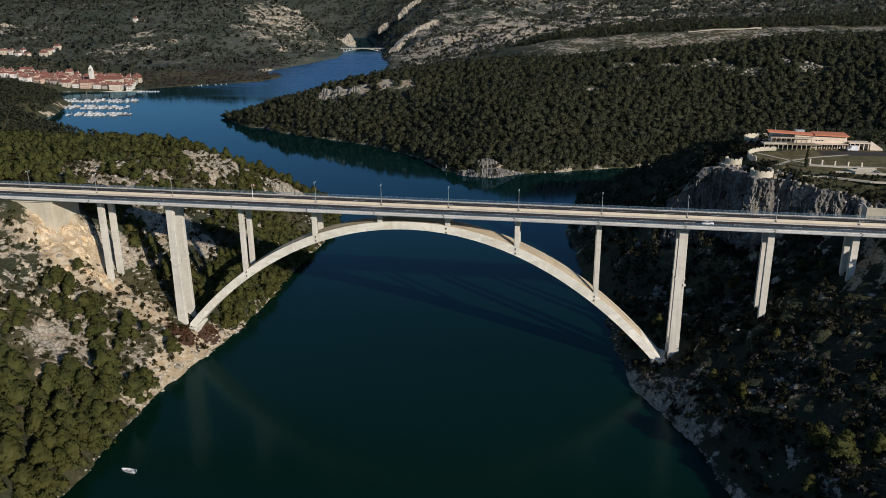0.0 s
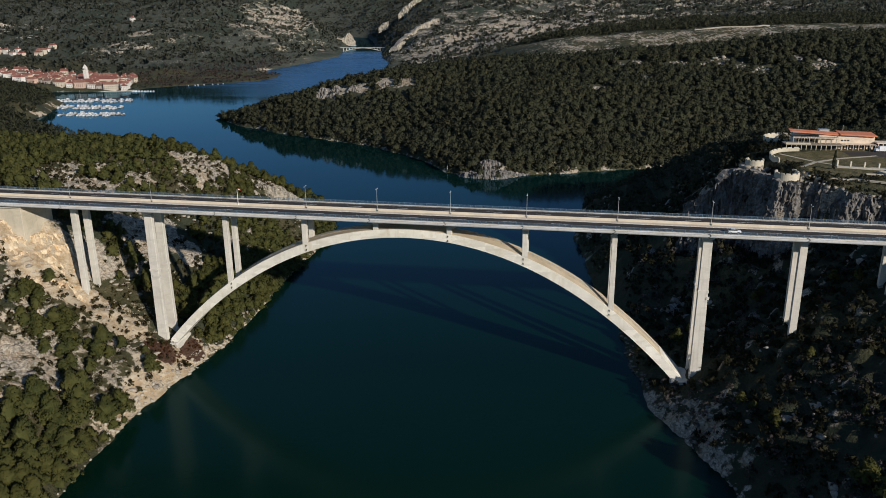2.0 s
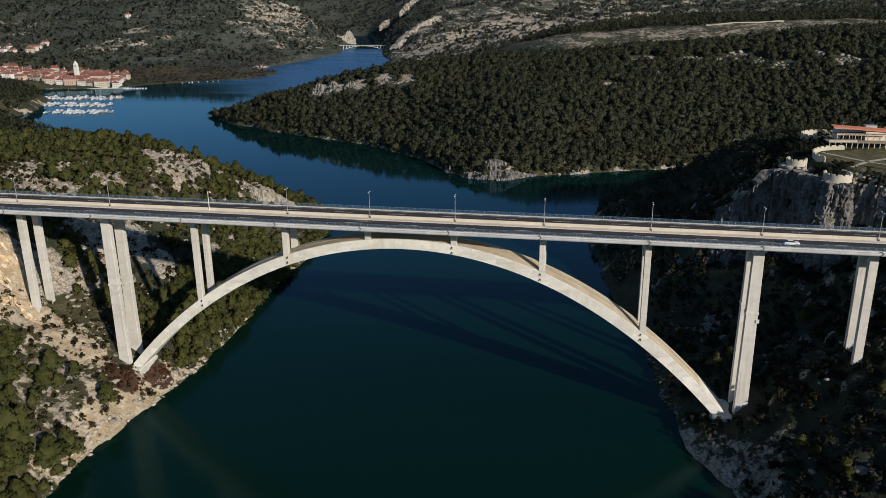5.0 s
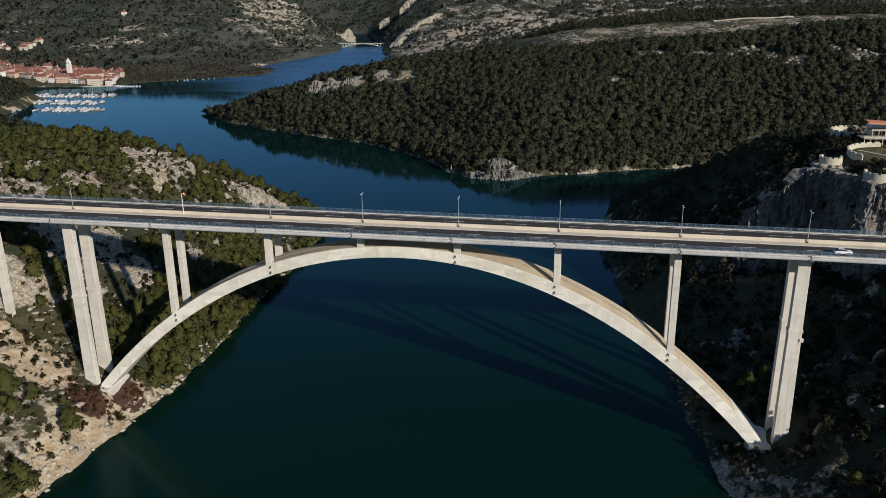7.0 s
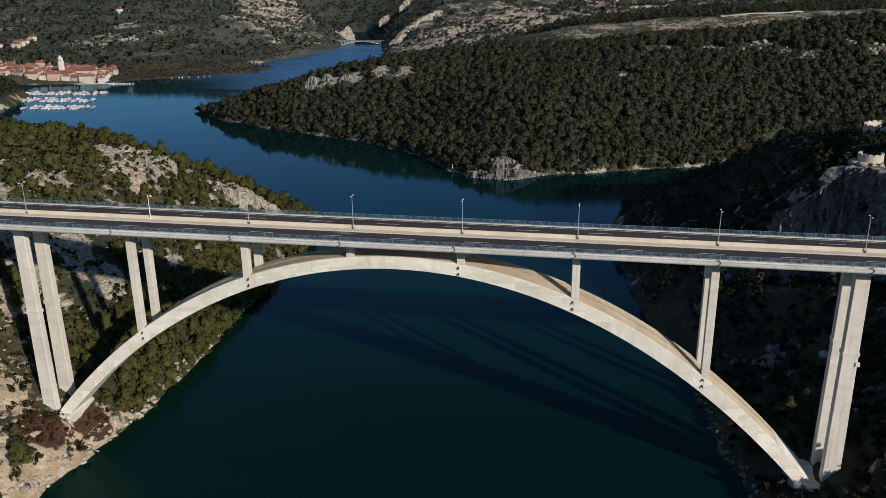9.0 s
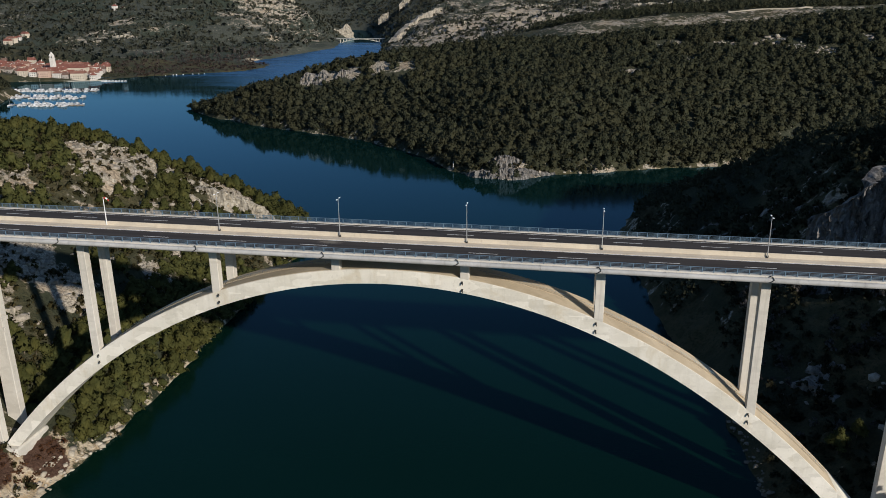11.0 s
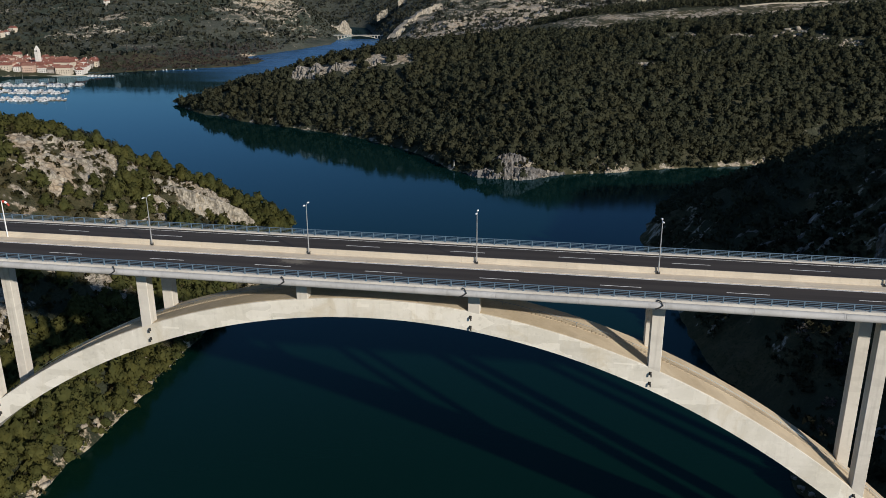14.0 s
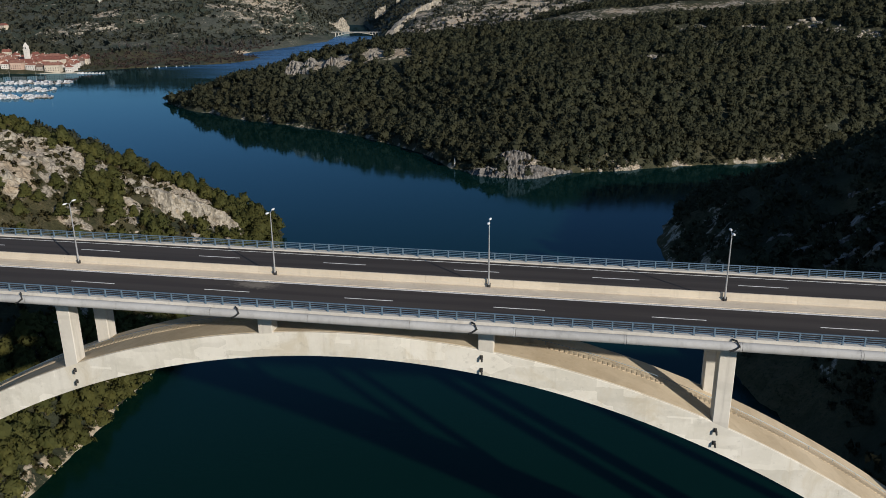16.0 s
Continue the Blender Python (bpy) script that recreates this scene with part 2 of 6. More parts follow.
M_PINE = leaves("pine_needles", (0.080, 0.092, 0.033), (0.132, 0.137, 0.049))
# darker scrub copy for the east bank and crag, shade included in the tone
M_SHADESCRUB = leaves("shade_scrub_leaves", (0.024, 0.028, 0.017), (0.068, 0.066, 0.040))
M_FARPINE = leaves("pine_needles_dark", (0.057, 0.065, 0.042), (0.086, 0.093, 0.058))
M_SCRUB = leaves("scrub_leaves", (0.044, 0.046, 0.020), (0.115, 0.098, 0.048))
# leaves of the far hills, lightened to carry the haze
M_HAZESCRUB = leaves("hazed_hill_leaves", (0.066, 0.074, 0.056), (0.102, 0.110, 0.083))
M_RUSSET = leaves("russet_twigs", (0.105, 0.054, 0.031), (0.155, 0.086, 0.050))
M_BARE = leaves("bare_twigs", (0.092, 0.088, 0.086), (0.160, 0.150, 0.144))
M_BARK = plain("bark", (0.11, 0.085, 0.065), 0.95, var=0.3)
M_TILE = plain("red_roof_tiles", (0.26, 0.11, 0.075), 0.85, var=0.25, scale=0.5)
M_SALMON = plain("salmon_roof", (0.52, 0.185, 0.10), 0.8, var=0.12, scale=0.4)
M_PLASTER = plain("cream_plaster", (0.62, 0.52, 0.42), 0.9, var=0.12, scale=0.4)
M_REED = leaves("dry_reed", (0.080, 0.064, 0.057), (0.128, 0.102, 0.090))
M_GLASS = plain("window_glass", (0.03, 0.035, 0.04), 0.15, spec=0.5)
M_HULL = plain("white_gelcoat", (0.52, 0.53, 0.55), 0.35, var=0.4, scale=0.15)
M_COVER = plain("blue_canvas", (0.05, 0.09, 0.18), 0.8)
M_MAST = plain("aluminium", (0.55, 0.56, 0.58), 0.4, 0.7)
M_TIMBER = plain("weathered_timber", (0.26, 0.21, 0.16), 0.9)
M_TERRACE = plain("worn_paving", (0.11, 0.10, 0.085), 0.9, var=0.15)
M_PATH = plain("pale_gravel", (0.45, 0.40, 0.32), 0.95, var=0.1)


# ---- helpers for meshes ----
class Geo:
    """Collects corners and faces of one mesh."""

    def __init__(self):
        self.v, self.f = [], []

    def add(self, verts, faces):
        k = len(self.v)
        self.v += [tuple(p) for p in verts]
        self.f += [tuple(i + k for i in q) for q in faces]
        return self

    def box(self, x0, x1, y0, y1, z0, z1, m=None, cut=0.0):
        """A box; cut chamfers its upright edges and its top rim."""
        if cut:
            ring = [(x0 + cut, y0), (x1 - cut, y0), (x1, y0 + cut), (x1, y1 - cut), (x1 - cut, y1), (x0 + cut, y1), (x0, y1 - cut), (x0, y0 + cut)]
            cx, cy = (x0 + x1) / 2, (y0 + y1) / 2
            kx, ky = 1 - 2 * cut / (x1 - x0), 1 - 2 * cut / (y1 - y0)
            inner = [(cx + (x - cx) * kx, cy + (y - cy) * ky) for x, y in ring]
            vs = [(x, y, z0) for x, y in ring] + [(x, y, z1 - cut) for x, y in ring] + [(x, y, z1) for x, y in inner]
            fs = [(i, (i + 1) % 8, 8 + (i + 1) % 8, 8 + i) for i in range(8)] + [(8 + i, 8 + (i + 1) % 8, 16 + (i + 1) % 8, 16 + i) for i in range(8)]
            fs += [tuple(range(7, -1, -1)), tuple(range(16, 24))]
        else:
            vs = [(x, y, z) for z in (z0, z1) for x, y in ((x0, y0), (x1, y0), (x1, y1), (x0, y1))]
            fs = [(3, 2, 1, 0), (4, 5, 6, 7), (0, 1, 5, 4), (1, 2, 6, 5), (2, 3, 7, 6), (3, 0, 4, 7)]
        if m is not None:
            vs = [m @ Vector(p) for p in vs]
        return self.add(vs, fs)

    def tube(self, pts, radii, sides=8, caps=True):
        """A round bar through the points."""
        pts = [Vector(p) for p in pts]
        if not isinstance(radii, (list, tuple)):
            radii = [radii] * len(pts)
        rings = []
        for i, p in enumerate(pts):
            d = (pts[min(i + 1, len(pts) - 1)] - pts[max(i - 1, 0)]).normalized()
            a = d.orthogonal().normalized() if abs(d.z) > 0.99 else d.cross(Vector((0, 0, 1))).normalized()
            b = d.cross(a)
            rings.append([p + (a * math.cos(2 * math.pi * k / sides) + b * math.sin(2 * math.pi * k / sides)) * radii[i] for k in range(sides)])
        vs = [p for r in rings for p in r]
        fs = [(i * sides + k, i * sides + (k + 1) % sides, (i + 1) * sides + (k + 1) % sides, (i + 1) * sides + k) for i in range(len(pts) - 1) for k in range(sides)]
        if caps:
            fs += [tuple(range(sides - 1, -1, -1)), tuple(range(len(vs) - sides, len(vs)))]
        return self.add(vs, fs)

    def loft(self, rings, close=True, caps=True):
        """Skins a row of rings with the same number of corners."""
        n = len(rings[0])
        vs = [p for r in rings for p in r]
        fs = [(i * n + k, i * n + (k + 1) % n, (i + 1) * n + (k + 1) % n, (i + 1) * n + k) for i in range(len(rings) - 1) for k in range(n if close else n - 1)]
        if caps and close:
            fs += [tuple(range(n - 1, -1, -1)), tuple(range(len(vs) - n, len(vs)))]
        return self.add(vs, fs)

    def mesh(self, name, mat, smooth=False):
        me = bpy.data.meshes.new(name)
        me.from_pydata(self.v, [], self.f)
        me.materials.append(mat)
        bm = bmesh.new()
        bm.from_mesh(me)
        bmesh.ops.recalc_face_normals(bm, faces=bm.faces)
        bm.to_mesh(me)
        bm.free()
        if smooth:
            me.shade_smooth()
        return me


def part(name, geo, mat, parent=None, label="", smooth=False, at=None):
    """One mesh object under a thing or a part (or at top level)."""
    ob = new(name, geo.mesh(name, mat, smooth) if isinstance(geo, Geo) else geo)
    if parent is not None:
        ob.parent = parent
    if at is not None:
        ob.matrix_basis = at
    if label:
        tagged(ob, label)
    return ob


def thing(name, label, category, at=None, group="", kind=""):
    """The Empty at the base of a thing."""
    ob = new(name)
    if at is not None:
        ob.matrix_basis = at
    return tagged(ob, label, category, group, kind)


# ---- lie of the land ----
# waterline, going north along the west bank and back along the east bank
WEST = [(-150, -1500), (-110, -700), (-96, -300), (-92, -117), (-94, -84), (-95, -42), (-92, -20), (-89, 10), (-89, 65), (-91, 106), (-90, 150), (-94, 190), (-101, 225), (-122, 250),
        (-200, 320), (-350, 430), (-520, 515), (-612, 585), (-618, 640), (-665, 750), (-740, 820), (-790, 868), (-768, 886), (-690, 893), (-645, 905), (-640, 941), (-601, 987), (-546, 1027), (-500, 1068)]
UPPER = [(-486, 1130), (-502, 1192), (-565, 1245), (-545, 1376), (-517, 1631), (-558, 1804), (-588, 1930), (-612, 2060), (-640, 2200), (-705, 2330), (-800, 2420), (-1000, 2500), (-1300, 2540),
         (-1300, 2620), (-960, 2600), (-800, 2580), (-700, 2530), (-655, 2470), (-600, 2300), (-555, 2150), (-518, 2000), (-484, 1900), (-450, 1815), (-400, 1600), (-352, 1475), (-323, 1299), (-325, 1180), (-290, 1080), (-275, 950), (-295, 850), (-335, 760), (-368, 680), (-380, 645)]
HEAD = [(-366, 627), (-330, 591), (-262, 542), (-214, 518), (-148, 484), (-110, 449), (-75, 414), (-48, 371), (-25, 350), (-5, 346), (8, 353), (19, 364), (58, 378), (97, 394), (128, 404), (180, 425), (240, 450)]
EAST = [(252, 435), (185, 385), (120, 340), (80, 300), (66, 262), (60, 236), (63, 190), (67, 150), (71, 115), (79, 84), (84, 28), (87, 0), (89, -15), (101, -42), (110, -61), (116, -86), (126, -120), (136, -300), (120, -700), (60, -1500)]
WATERLINE = np.array(WEST + UPPER + HEAD + EAST, float)

# heights of the ground, place by place: x, y, z
SPOT_WEST = [(-115, -200, 20), (-160, -180, 50), (-230, -150, 68), (-110, -90, 10), (-130, -60, 25), (-160, -50, 45), (-200, -40, 60), (-107, 0, 12.2), (-122, 0, 21), (-138, 0, 29.5),
             (-156, 0, 53), (-175, 0, 62), (-220, 10, 66), (-300, 0, 70), (-118, 60, 26), (-140, 60, 44), (-170, 70, 58), (-110, 130, 24), (-132, 140, 44), (-155, 125, 58), (-200, 140, 62),
             (-260, 150, 61), (-350, 180, 57), (-112, 190, 13), (-123, 178, 29), (-118, 188, 22), (-140, 195, 28), (-180, 230, 26), (-260, 280, 16), (-380, 330, 12), (-500, 400, 12), (-700, 300, 60), (-1000, 400, 80)]
SPOT_TOWN = [(-680, 620, 24), (-760, 700, 26), (-880, 720, 40), (-700, 900, 3), (-760, 950, 4), (-900, 980, 8), (-1000, 1000, 14), (-820, 1080, 7), (-650, 1050, 2), (-560, 1150, 2), (-700, 1250, 10),
             (-900, 1300, 34), (-893, 1500, 66), (-722, 1600, 59), (-597, 1700, 11), (-1189, 1500, 68), (-1560, 1800, 119), (-1400, 1000, 50), (-2300, 1200, 130),
             (-966, 1950, 140), (-1330, 1950, 134), (-1711, 2000, 141), (-2300, 2200, 150), (-820, 1900, 143), (-778, 1950, 121), (-758, 2000, 103), (-722, 2040, 75), (-697, 2070, 48), (-674, 2090, 18), (-640, 2110, 26), (-648, 2180, 8),
             (-800, 2240, 38), (-1000, 2200, 88), (-1050, 2400, 50), (-1500, 2300, 120), (-1800, 2600, 140)]
SPOT_NORTH = [(-384, 1700, 3), (-372, 1722, 26), (-334, 1780, 66), (-291, 1820, 80), (-240, 1800, 78), (-330, 1640, 30), (-370, 2000, 86), (-454, 2000, 39), (-540, 2185, 48), (-462, 2190, 98), (-415, 2210, 130), (-300, 2050, 122), (-570, 2330, 26), (-480, 2360, 80), (-300, 2400, 160),
              (-817, 2680, 25), (-1010, 2900, 76), (-866, 3000, 140), (-676, 2800, 95), (-480, 2900, 170), (-1400, 2900, 110), (-260, 1450, 12), (-150, 1700, 66), (0, 1500, 62), (0, 2000, 105), (300, 1500, 78), (300, 1250, 93), (500, 1300, 98), (0, 1165, 70),
              (700, 1800, 110), (300, 2300, 165), (1000, 1500, 110), (1500, 2500, 220), (-200, 3000, 240), (800, 3500, 260), (-1200, 3500, 300), (2500, 1500, 180)]
SPOT_HEAD = [(-345, 635, 4), (-318, 630, 15), (-292, 630, 24), (-265, 628, 29), (-245, 625, 35), (-225, 620, 41), (-190, 620, 49), (-158, 620, 55), (-98, 630, 61), (-19, 640, 68), (45, 650, 70), (108, 650, 76),
             (169, 655, 79), (229, 660, 85), (290, 660, 91), (400, 680, 97), (-225, 720, 28), (-200, 800, 20), (-100, 760, 44), (0, 780, 51), (150, 800, 58), (300, 800, 72), (550, 800, 88), (-225, 1000, 10), (-245, 1250, 7),
             (-310, 668, 10), (-290, 720, 12), (-200, 565, 24), (-150, 560, 33), (-100, 500, 14), (-60, 430, 9), (-10, 372, 10), (0, 410, 20), (0, 450, 34), (0, 500, 46), (60, 428, 22), (58, 460, 34), (62, 508, 48), (78, 532, 53), (-60, 560, 46), (-50, 500, 36), (40, 570, 58), (150, 600, 66), (120, 470, 33), (135, 515, 48), (130, 560, 59), (-100, 950, 32),
             (130, 430, 11), (230, 500, 34), (400, 500, 62), (40, 900, 55), (122, 900, 63), (199, 900, 67), (275, 900, 75), (348, 900, 84), (500, 900, 91), (5, 1015, 69), (40, 1015, 75), (113, 1015, 82), (169, 1015, 86),
             (256, 1015, 91), (376, 1015, 94), (600, 1015, 98), (-60, 1080, 52)]
SPOT_EAST = [(130, -200, 12), (170, -200, 30), (240, -220, 66), (106, 0, 8.5), (122, 0, 18.5), (139, 0, 29), (155, 0, 39), (169, 0, 47), (180, 0, 60), (150, -103, 20), (150, -50, 26), (174, -28, 42), (195, -75, 42), (188, -128, 32), (240, -60, 64),
             (300, 0, 66), (240, 20, 64), (195, 24, 60), (112, 60, 16), (122, 62, 22), (132, 64, 30), (141, 62, 36), (150, 77, 66.5), (160, 56, 44), (178, 45, 52)]
SPOT_FORT = [(146, 112, 65.8), (141, 107, 65), (112, 96, 28), (125, 96, 36), (144, 106, 66), (105, 130, 28), (125, 140, 46), (150, 152, 64), (200, 100, 67.5), (200, 150, 68), (260, 120, 68), (95, 180, 22), (95, 218, 30), (118, 213, 41), (140, 220, 50), (160, 222, 57), (195, 224, 60),
             (90, 250, 14), (120, 300, 12), (160, 330, 15), (220, 380, 12), (250, 300, 36), (320, 350, 28), (350, 250, 58), (450, 150, 72), (265, 450, 10), (360, 400, 34)]
SPOTS = np.array(SPOT_WEST + SPOT_TOWN + SPOT_NORTH + SPOT_HEAD + SPOT_EAST + SPOT_FORT, float)
_D = np.sqrt(((SPOTS[:, None, :2] - SPOTS[None, :, :2]) ** 2).sum(2) + 15.0 ** 2)
_W = np.linalg.solve(_D, SPOTS[:, 2])
GRADE = -0.0081     # fall of the deck to the east
ROAD_Z = 66.40      # road surface over the crown


def shore_distance(x, y):
    """Distance to the waterline; negative on the water."""
    best = np.full(x.shape, 1e9)
    inside = np.zeros(x.shape, bool)
    n = len(WATERLINE)
    for i in range(n):
        (ax, ay), (bx, by) = WATERLINE[i], WATERLINE[(i + 1) % n]
        ex, ey = bx - ax, by - ay
        t = np.clip(((x - ax) * ex + (y - ay) * ey) / (ex * ex + ey * ey), 0, 1)
        best = np.minimum(best, (x - ax - t * ex) ** 2 + (y - ay - t * ey) ** 2)
        if ay != by:
            inside ^= ((ay > y) != (by > y)) & (x < ex * (y - ay) / (by - ay) + ax)
    d = np.sqrt(best)
    return np.where(inside, -d, d)


def fbm(x, y, size, octaves=4, seed=0.0):
    return np.array([noise.fractal(Vector((a / size, b / size, seed)), 0.9, 2.1, octaves) for a, b in zip(x.ravel(), y.ravel())]).reshape(x.shape)


def smooth(v, lo, hi):
    t = np.clip((v - lo) / (hi - lo), 0, 1)
    return t * t * (3 - 2 * t)


def blob(x, y, cx, cy, r, soft=0.5):
    """1 inside a round patch, 0 outside."""
    return 1 - smooth(np.hypot(x - cx, y - cy), r * (1 - soft), r * (1 + soft))


# brink of the crag under the fort: x, y, height of the brink, height of its foot
CRAG = [(112, 105, 46, 20), (117, 100, 50, 22), (126, 95.5, 59, 24), (133, 100, 65, 28), (139, 94, 66, 30), (143, 80, 66, 30), (147, 72, 66.3, 30), (154, 71, 66, 34), (158, 78, 66, 46),
        (164, 71, 65, 46), (172, 62, 64, 44), (182, 60, 63, 46), (192, 54, 61, 48), (204, 50, 60, 50)]


def brink(x, y):
    """Distance to the brink, heights of brink and foot there, and the side: positive outside."""
    dist, top, foot, side = (np.full(x.shape, v, float) for v in (1e9, 0, 0, 0))
    for (ax, ay, at_, af), (bx, by, bt, bf) in zip(CRAG, CRAG[1:]):
        ex, ey = bx - ax, by - ay
        t = np.clip(((x - ax) * ex + (y - ay) * ey) / (ex * ex + ey * ey), 0, 1)
        dd = np.hypot(x - ax - t * ex, y - ay - t * ey)
        k = dd < dist
        dist = np.where(k, dd, dist)
        top = np.where(k, at_ + (bt - at_) * t, top)
        foot = np.where(k, af + (bf - af) * t, foot)
        side = np.where(k, ey * (x - ax) - ex * (y - ay), side)
    return dist, top, foot, side


def relief(x, y):
    """Height of the ground and distance to the water, for arrays of places."""
    x, y = np.asarray(x, float), np.asarray(y, float)
    h = np.zeros(x.shape)
    for (sx, sy, _), w in zip(SPOTS, _W):
        h += w * np.sqrt((x - sx) ** 2 + (y - sy) ** 2 + 225.0)
    h = np.clip(h, 1.0, 330)
    d = shore_distance(x, y)
    d = d + fbm(x, y, 11, 4, 21.0) * 1.3 + fbm(x, y, 34, 3, 22.0) * (1.4 + 3.0 * smooth(y, 250, 600))
    wob = fbm(x, y, 14, 4, 3.0) * 2.2
    far = smooth(y, 900, 1600)
    near = np.clip(d / 25, 0, 1)
    n1 = fbm(x, y, 70, 5, 1.0)
    n2 = fbm(x, y, 9, 4, 7.0)
    h = h + near * (n1 * (2.2 + 9.0 * far) + n2 * 0.8)
    # ledges and gullies in the rocky slopes
    crag = np.clip(1.2 * blob(x, y, -135, -35, 50) + blob(x, y, -150, 120, 60) + 1.2 * blob(x, y, 135, 0, 75), 0, 1.2)
    h = h + crag * near * (np.abs(fbm(x, y, 11, 4, 11.0)) * 5.0 - 1.6 + 1.2 * np.abs(fbm(x, y, 3.5, 3, 14.0)))
    # broken ledges of the ochre cut
    cut = blob(x, y, -150, -10, 20, 0.35)
    h = h + cut * (2.4 * np.abs(fbm(x, y, 6.0, 4, 17.0)) + np.round(fbm(x, y, 12.0, 2, 18.0) * 2.0) * 1.1 - 1.0)
    # the crag under the fort: sheer below its brink, level behind it
    dist, top, foot, side = brink(x, y)
    near_c = (dist < 14) & (x > 108) & (x < 206)
    h = np.where(near_c & (side > 0), np.minimum(h, foot + 1.5 - 0.25 * np.minimum(dist, 8)), h)
    h = np.where(near_c & (side <= 0) & (dist > 1.2) & (dist < 9), np.maximum(h, top - 0.6), h)
    ramp = 0.15 + 0.85 * np.clip(d + np.clip(wob, -1, 1) * np.clip(d, 0, 2), 0, None)
    z = np.where(d > 0, np.minimum(h, ramp), -np.minimum(-0.5 * d, 8.0) - 0.02)
    # the motorway's bed and the terrace of the fort
    bed = np.maximum(smooth(-x, 160, 182), smooth(x, 176, 190)) * (1 - smooth(np.abs(y), 13.5, 26))
    z = z * (1 - bed) + (ROAD_Z + GRADE * x - 0.45) * bed
    fort = blob(x, y, 205, 112, 52, 0.25) * smooth(x, 146, 156) * smooth(y, 62, 72)
    z = z * (1 - fort) + 67.4 * fort
    lawn = blob(x, y, 173, 118, 25, 0.15)
    return z * (1 - lawn) + np.minimum(z, 67.4) * lawn, d


def spaced(lo, hi, step, grow, limit_lo, limit_hi):
    """Even steps between lo and hi, widening outside."""
    core = list(np.arange(lo, hi + step / 2, step))
    up, s = [], step
    while (up[-1] if up else core[-1]) < limit_hi:
        s *= grow
        up.append((up[-1] if up else core[-1]) + s)
    down, s = [], step
    while (down[-1] if down else core[0]) > limit_lo:
        s *= grow
        down.append((down[-1] if down else core[0]) - s)
    return np.array(down[::-1] + core + up)



def build_ground():
    gx = spaced(-205, 205, 2.5, 1.028, -3800, 3800)
    gy = spaced(-125, 200, 2.5, 1.017, -900, 4600)
    X, Y = np.meshgrid(gx, gy)
    Z, D = relief(X, Y)
    slope = np.hypot(*np.gradient(Z, gy, gx))
    ny, nx = X.shape
    idx = np.arange(nx * ny).reshape(ny, nx)
    quads = np.stack([idx[:-1, :-1], idx[:-1, 1:], idx[1:, 1:], idx[1:, :-1]], -1).reshape(-1, 4)
    me = bpy.data.meshes.new("ground")
    me.vertices.add(nx * ny)
    me.vertices.foreach_set("co", np.stack([X, Y, Z], -1).astype(np.float32).ravel())
    me.loops.add(quads.size)
    me.loops.foreach_set("vertex_index", quads.astype(np.int32).ravel())
    me.polygons.add(len(quads))
    me.polygons.foreach_set("loop_start", np.arange(0, quads.size, 4, dtype=np.int32))
    me.update(calc_edges=True)
    me.shade_smooth()
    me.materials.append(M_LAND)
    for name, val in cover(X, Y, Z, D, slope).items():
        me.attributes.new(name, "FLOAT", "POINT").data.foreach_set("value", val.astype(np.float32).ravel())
    return tagged(new("ground", me), "limestone river banks and scrub-covered karst hills", "ground", kind="structure")


# rocky openings: x, y, radius
GLADES = [(225, 597, 12), (212, 615, 13), (124, 617, 13), (168, 611, 12), (193, 609, 9), (246, 582, 12), (305, 586, 16), (285, 604, 10), (78, 530, 11), (106, 608, 9), (127, 566, 12), (34, 642, 8), (-30, 626, 9), (-8, 357, 11)]
FAR_ROCK = [(-1333, 1513, 40), (-1290, 1447, 36), (-1183, 1404, 22), (-1243, 1524, 24), (-949, 1483, 28), (-918, 1362, 28), (-924, 1301, 24), (-917, 1240, 22), (-954, 1307, 18), (-872, 1351, 24), (-855, 1425, 22),
            (-750, 1795, 62), (-715, 1876, 48), (-661, 1831, 32), (-756, 1650, 40), (-707, 1600, 32), (-690, 1740, 40), (-638, 1565, 14)]
RIDGE = [(-228, 606), (-205, 604), (-180, 602), (-155, 600), (-128, 599)]
ROCKY = [(-196, 57, 9), (-186, 62, 9), (-177, 57, 8), (-181, 72, 9), (-175, 82, 8), (-172, 58, 8), (-180, 52, 7), (-164, 61, 7), (-190, 62, 6), (-178, 66, 8), (-170, 72, 9), (-162, 77, 9), (-184, 58, 6), (-156, 74, 6), (-166, 64, 6), (-188, 70, 7), (-178, 79, 7), (-168, 83, 6), (-158, 84, 6), (-161, 125, 7), (-158, 140, 6), (-150, 122, 8), (-149, 136, 6), (-146, 153, 7), (-140, 161, 5), (-135, 178, 6),
         (-130, 185, 5), (-122, 194, 8), (-113, 198, 6), (-121, 181, 8), (-112, 186, 7), (-131, 123, 4), (-124, 147, 4), (-133, 54, 8), (-123, 53, 7), (-143, 39, 7), (-137, 33, 7), (-134, 20, 6), (-141, 13, 7), (-127, 29, 5), (-113, 90, 5), (-110, 111, 5)]


def terrace(x):
    """Southern edge of the bare terrace on the plateau."""
    return np.interp(x, (-60, 0, 36, 353, 450, 900), (1010, 940, 905, 900, 905, 930))


